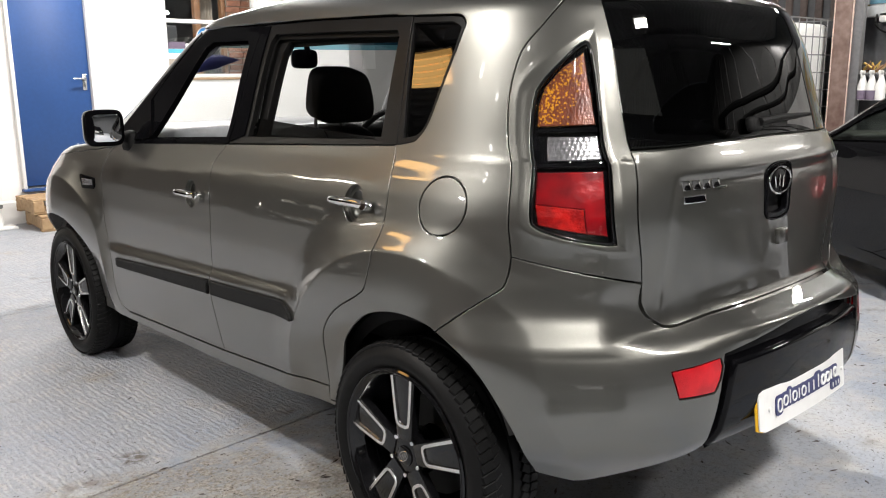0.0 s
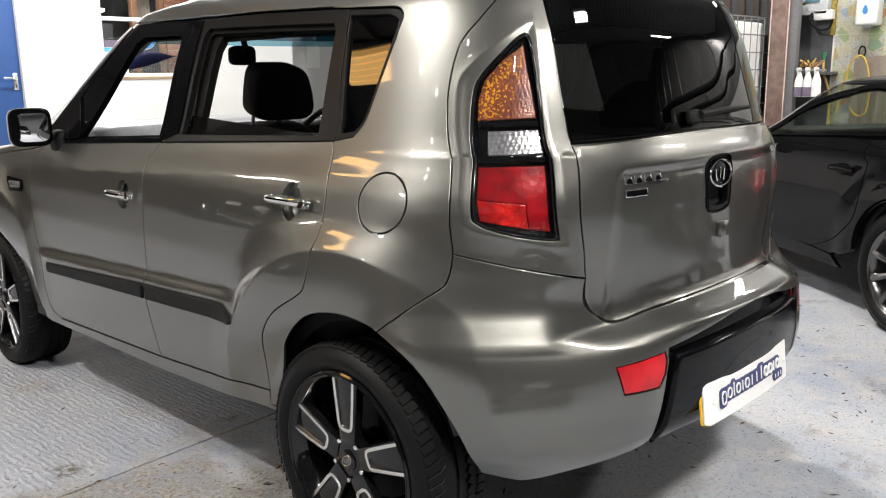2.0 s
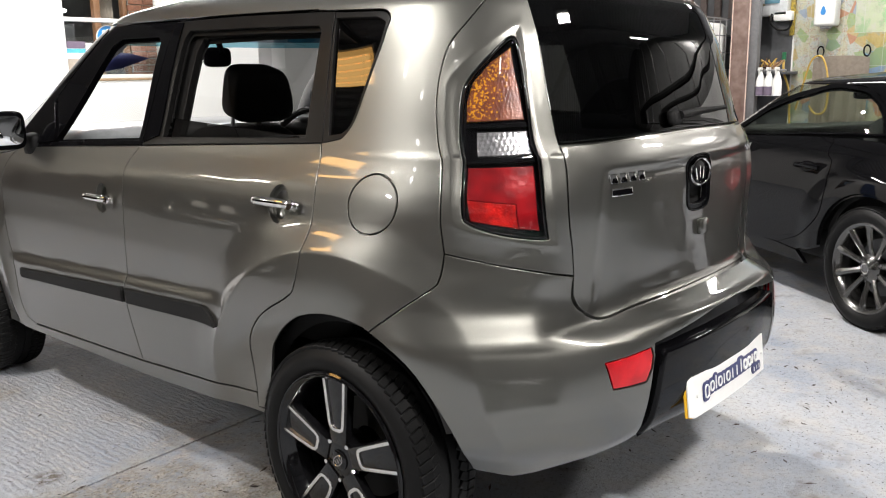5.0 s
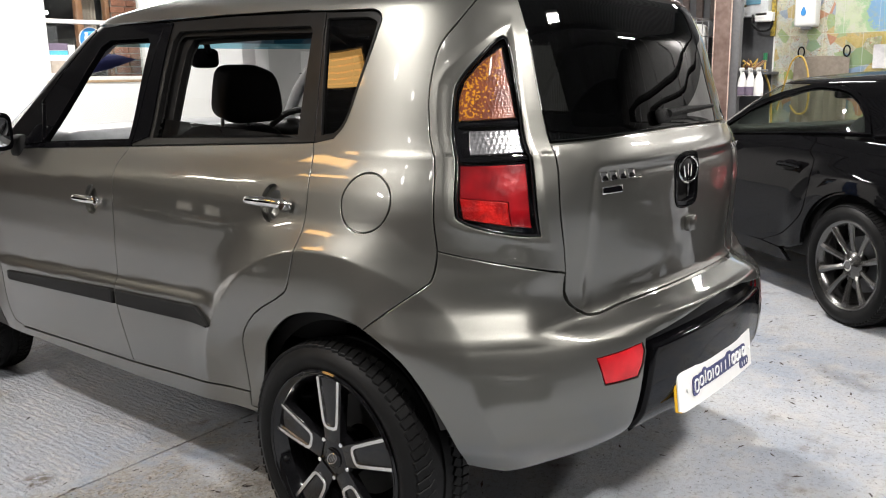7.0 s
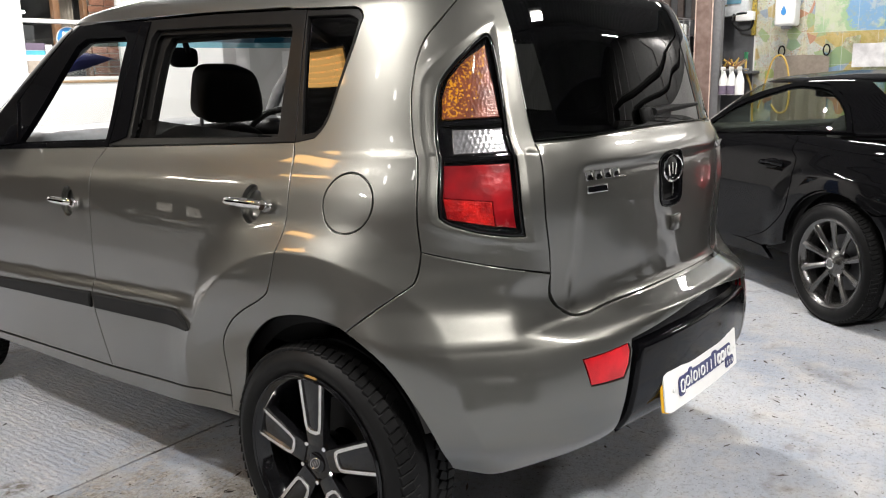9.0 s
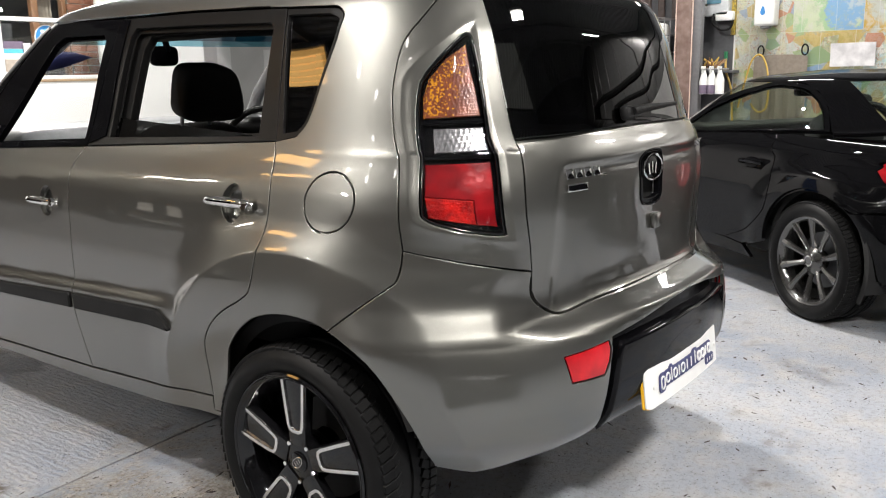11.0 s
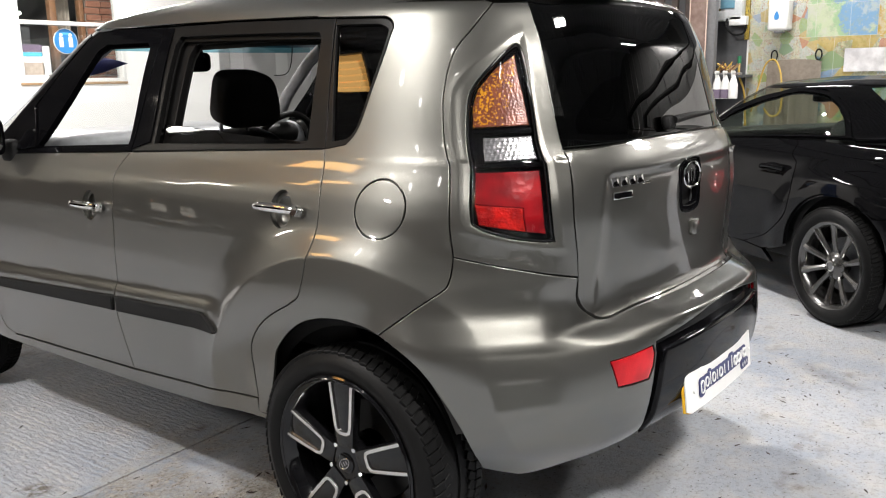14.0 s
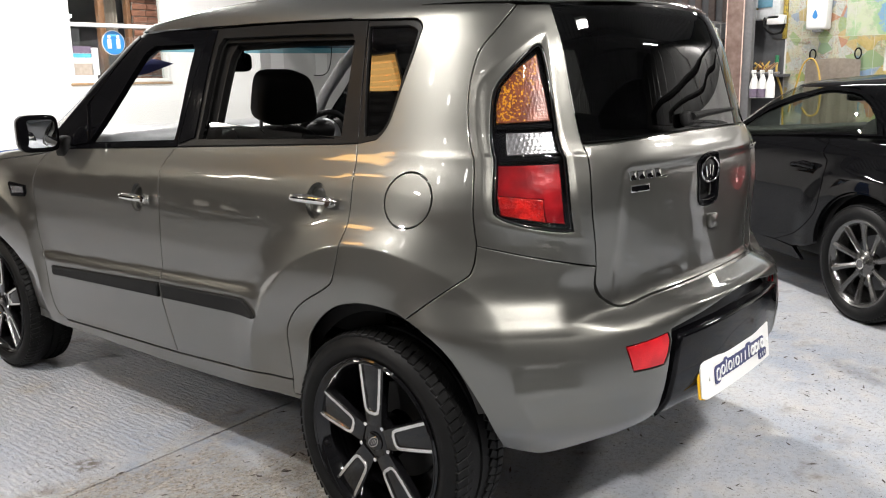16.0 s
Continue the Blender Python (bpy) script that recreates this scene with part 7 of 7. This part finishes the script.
# map boards
MAPS = [  # y0, y1, z0, z1, sea, land, high, scale, roads, shore, peak
    (0.93, 1.66, 0.5, 2.6, (0.72, 0.74, 0.70), (0.76, 0.74, 0.58), (0.46, 0.62, 0.40), 6.0, True, 0.465, 0.60),
    (0.36, 1.05, 1.70, 2.5, (0.33, 0.56, 0.78), (0.52, 0.72, 0.44), (0.74, 0.80, 0.60), 2.4, False, 0.53, 0.60),
    (0.33, 0.93, 0.6, 1.70, (0.36, 0.58, 0.76), (0.70, 0.69, 0.50), (0.46, 0.48, 0.28), 3.0, True, 0.50, 0.58),
    (-0.45, 0.355, 1.66, 2.4, (0.74, 0.76, 0.76), (0.70, 0.72, 0.66), (0.72, 0.52, 0.14), 2.6, False, 0.42, 0.53),
    (-0.45, 0.33, 0.6, 1.66, (0.82, 0.82, 0.78), (0.62, 0.74, 0.74), (0.62, 0.50, 0.26), 3.6, True, 0.48, 0.57),
    (-1.3, -0.45, 0.6, 2.3, (0.76, 0.76, 0.70), (0.62, 0.68, 0.62), (0.6, 0.5, 0.35), 3.6, True, 0.465, 0.60),
]
for i, (y0, y1, z0, z1, sea, land, high, sc, rd, shore, peak) in enumerate(MAPS):
    mp = map_material("map_print", sea, land, high, sc, i + 1, rd, shore, peak)
    bm = bmesh.new()
    nx, nz_ = 10, 10
    vv = [[bm.verts.new((EAST - 0.006 - 0.004 * i % 0.012 - 0.006 * abs(noise.noise((y0 + a * 0.3, c * 0.4, i))), y0 + (y1 - y0) * a / nx, z0 + (z1 - z0) * c / nz_)) for c in range(nz_ + 1)] for a in range(nx + 1)]
    for a in range(nx):
        for c in range(nz_):
            bm.faces.new((vv[a][c], vv[a + 1][c], vv[a + 1][c + 1], vv[a][c + 1]))
    bmesh.ops.solidify(bm, geom=list(bm.faces), thickness=0.002)
    tagged(part("wall_map", bm, mp), "large printed wall map pinned to the board, slightly creased", "map", "wall maps")
tagged(part("paper_sheet", block(EAST - 0.03, 0.435, 1.45, 0.004, 0.43, 0.24, 0), PAPER), "plain white printed sheet pinned over the maps", "sheet")
tagged(part("yellow_trim", block(EAST - 0.02, 1.685, 2.15, 0.03, 0.05, 0.9, 0.004), PRINT), "", "", "", "structure")
tagged(part("map_board", block(EAST - 0.001, 0.18, 1.55, 0.002, 3.0, 2.2, 0), OFFWHITE), "", "", "", "structure")

# paper dispenser with a blue drop
dp = thing("paper_dispenser", EAST - 0.12, 1.30, 1.7, "white plastic paper dispenser with a blue drop mark", "dispenser")
part("cover", block(EAST - 0.11, 1.305, 1.975, 0.20, 0.215, 0.40, 0.03, 4), OFFWHITE, dp)
drop = spline([(0, 0.055), (0.026, 0.0), (0.018, -0.03), (0, -0.038), (-0.018, -0.03), (-0.026, 0.0)], 4, True)
part("drop_mark", plate(drop, 0.003, 0, m=Matrix.Translation((EAST - 0.211, 1.315, 1.925)) @ Matrix.Rotation(radians(-90), 4, "Z") @ Matrix.Rotation(radians(90), 4, "X")), SIGNBLUE, dp)
part("outlet", block(EAST - 0.11, 1.305, 1.765, 0.10, 0.10, 0.03, 0.01), STEEL, dp)

# towel on two hooks, with a yellow hose
for y in (1.36, 0.90):
    hk = thing("carabiner_hook", EAST - 0.03, y, 1.56, "black snap hook on the map wall", "hook", "snap hooks")
    part("loop", tube([(EAST - 0.05, y + 0.032 * math.cos(a), 1.515 + 0.055 * math.sin(a)) for a in np.linspace(0, 2 * math.pi, 28, endpoint=False)], 0.008, 8, closed=True), PLASTIC, hk)
    part("stem", tube([(EAST - 0.05, y, 1.46), (EAST - 0.05, y, 1.38)], 0.011, 8), PLASTIC, hk)
bm = bmesh.new()
ny, nz_ = 24, 16
vv = []
for a in range(ny + 1):
    u = a / ny
    topz = 1.44 + 0.03 * math.sin(math.pi * u) ** 0.5
    vv.append([bm.verts.new((EAST - 0.07 - 0.03 * math.sin(a * 1.1) * (c / nz_) - 0.02 * (c / nz_), 0.86 + 0.56 * u, topz - 0.75 * c / nz_)) for c in range(nz_ + 1)])
for a in range(ny):
    for c in range(nz_):
        bm.faces.new((vv[a][c], vv[a + 1][c], vv[a + 1][c + 1], vv[a][c + 1]))
bmesh.ops.solidify(bm, geom=list(bm.faces), thickness=0.012)
tagged(part("hanging_towel", bm, TOWEL), "beige towel hung between two hooks on the map wall", "towel")
hp = spline([(EAST - 0.12, 1.56, 0.9), (EAST - 0.12, 1.49, 1.2), (EAST - 0.14, 1.42, 1.42), (EAST - 0.14, 1.33, 1.47), (EAST - 0.14, 1.26, 1.34), (EAST - 0.14, 1.23, 1.1), (EAST - 0.13, 1.25, 0.9), (EAST - 0.13, 1.34, 0.86), (EAST - 0.13, 1.42, 0.95)], 8)
tagged(part("yellow_hose", tube(hp, 0.010, 8), YELLOW), "yellow coiled rubber hose hanging beside the towel", "hose")
hs = thing("hose_tap", EAST - 0.1, 1.725, 1.5, "green tap with a yellow hose on the dark wall", "tap")
part("tap", tube([(EAST - 0.1, 1.725, 1.43), (EAST - 0.1, 1.725, 1.52)], 0.022, 10), GREEN, hs)
part("hose", tube(spline([(EAST - 0.1, 1.725, 1.43), (EAST - 0.12, 1.71, 1.3), (EAST - 0.1, 1.65, 1.1), (EAST - 0.1, 1.62, 0.7)], 6), 0.012, 8), YELLOW, hs)

# dark cars parked in the deep bay and behind, seen in the lacquer
def parked_car(x, y, turn, label, stripes):
    m = pose(x, y, 0, 0, 0, turn)
    t = thing("parked_car", x, y, 0, label, "car", "parked cars")
    body = cushion(0, 0, 0.58, 1.68, 3.7, 0.62, 0.32)
    for v in body.verts:
        if v.co.y < -0.75 and v.co.z > 0.6:
            v.co.z -= 0.10 * smooth(-0.75, -1.85, v.co.y)
    part("body", body, BLACK_PAINT, t, m=m)
    cab = cushion(0, 0.45, 1.02, 1.42, 2.3, 0.74, 0.42)
    for v in cab.verts:
        k = smooth(0.95, 1.39, v.co.z)
        v.co.x *= 1 - 0.14 * k
        v.co.y = 0.45 + (v.co.y - 0.45) * (1 - 0.16 * k)
    part("cabin_glass", cab, GLOSS, t, m=m)
    part("roof", cushion(0, 0.47, 1.385, 1.12, 1.7, 0.08, 0.45), BLACK_PAINT, t, m=m)
    for sx in (-1, 1):
        if stripes:
            part("bonnet_stripe", block(0.19 * sx, -1.22, 0.868, 0.20, 1.0, 0.012, 0.003, m=m @ Matrix.Translation((0, -1.22, 0.868)) @ Matrix.Rotation(radians(5), 4, "X") @ Matrix.Translation((0, 1.22, -0.868))), OFFWHITE, t, "white bonnet stripe")
        part("headlamp", lathe([(0.0, -0.05), (0.07, -0.04), (0.10, -0.01), (0.10, 0.03)], 24, m=m @ Matrix.Translation((0.58 * sx, -1.80, 0.66)) @ Matrix.Rotation(radians(90), 4, "Z")), CHROME, t)
        for yy in (-1.22, 1.25):
            o = m @ Matrix.Translation((0.76 * sx, yy, 0.30))
            wh = part("wheel", lathe([(0.0, -0.09), (0.18, -0.09), (0.20, -0.10), (0.29, -0.10), (0.30, -0.08), (0.30, 0.08), (0.0, 0.08)], 32, m=o @ (Matrix() if sx < 0 else Matrix.Rotation(math.pi, 4, "Z"))), RUBBER, t)
            part("rim", lathe([(0.0, -0.095), (0.17, -0.094), (0.18, -0.09)], 24, m=o @ (Matrix() if sx < 0 else Matrix.Rotation(math.pi, 4, "Z"))), ALLOY, wh)
    part("front_plate", block(0, -1.865, 0.42, 0.50, 0.02, 0.11, 0.004, m=m), OFFWHITE, t, "white front plate")
    part("grille", block(0, -1.85, 0.56, 0.9, 0.03, 0.12, 0.02, m=m), CHROME, t)


parked_car(-6.9, 9.5, 33, "dark hatchback with two white bonnet stripes parked in the far bay", True)
parked_car(-2.9, -5.0, 168, "dark hatchback parked behind the grey one", False)
parked_car(3.6, -4.3, 112, "dark hatchback with grey wheels parked beside the roadster", False)

# bare bulbs on cords over the far side of the floor
for x, y in ((-3.75, 1.7), (-4.15, 1.05), (-3.95, 0.05), (-3.3, 0.0), (-2.85, -1.95)):
    t = thing("pendant_bulb", x, y, 3.5, "small lit bulb on a black cord under the ceiling", "light", "pendant bulbs")
    o = Matrix.Translation((x, y, 3.6)) @ Matrix.Rotation(radians(-90), 4, "Y")
    part("bulb", lathe([(0, -0.06), (0.03, -0.052), (0.05, -0.02), (0.05, 0.01), (0.03, 0.05), (0.02, 0.07)], 20, m=o), GLOW, t)
    part("socket", lathe([(0.021, 0.065), (0.024, 0.07), (0.024, 0.12), (0.01, 0.13)], 16, m=o), PLASTIC, t)
    part("cord", tube([(x, y, 3.72), (x, y, CEILING + 0.01)], 0.005, 6), PLASTIC, t)

# crumbs of grit, shreds and flaked paint on the slab
rng = random.Random(5)
for name, mat, label, count, size, long in (("grit", GRIT, "brown crumbs of grit scattered on the floor", 3600, 0.0036, 1.0), ("shreds", GRIT, "small dark shreds scattered on the floor", 420, 0.0065, 3.2), ("paint_flakes", FLAKE, "pale flakes of paint scattered on the floor", 500, 0.0035, 1.2)):
    vs, fs = [], []
    for _ in range(count):
        if rng.random() < 0.65:
            x, y = rng.gauss(1.3, 0.8), rng.gauss(-0.5, 0.8)
        else:
            x, y = rng.gauss(-1.2, 0.45), rng.gauss(0.6, 0.5)
        r, turn, i = size * (0.35 + 0.9 * rng.random() ** 2), rng.random() * 6.28, len(vs)
        ct, st_ = math.cos(turn), math.sin(turn)
        for k in range(4):
            a = k * 1.57 + rng.uniform(-0.4, 0.4)
            q = r * rng.uniform(0.6, 1.3)
            u, v = q * math.cos(a) * long, q * math.sin(a) * 0.8
            vs.append((x + u * ct - v * st_, y + u * st_ + v * ct, 0.0))
        vs.append((x, y, r * (0.5 if mat is GRIT else 0.2)))
        fs += [(i, i + 1, i + 4), (i + 1, i + 2, i + 4), (i + 2, i + 3, i + 4), (i + 3, i, i + 4)]
    tagged(mesh(name, vs, fs, mat, None, None, False), label, "grit", "", "stuff")
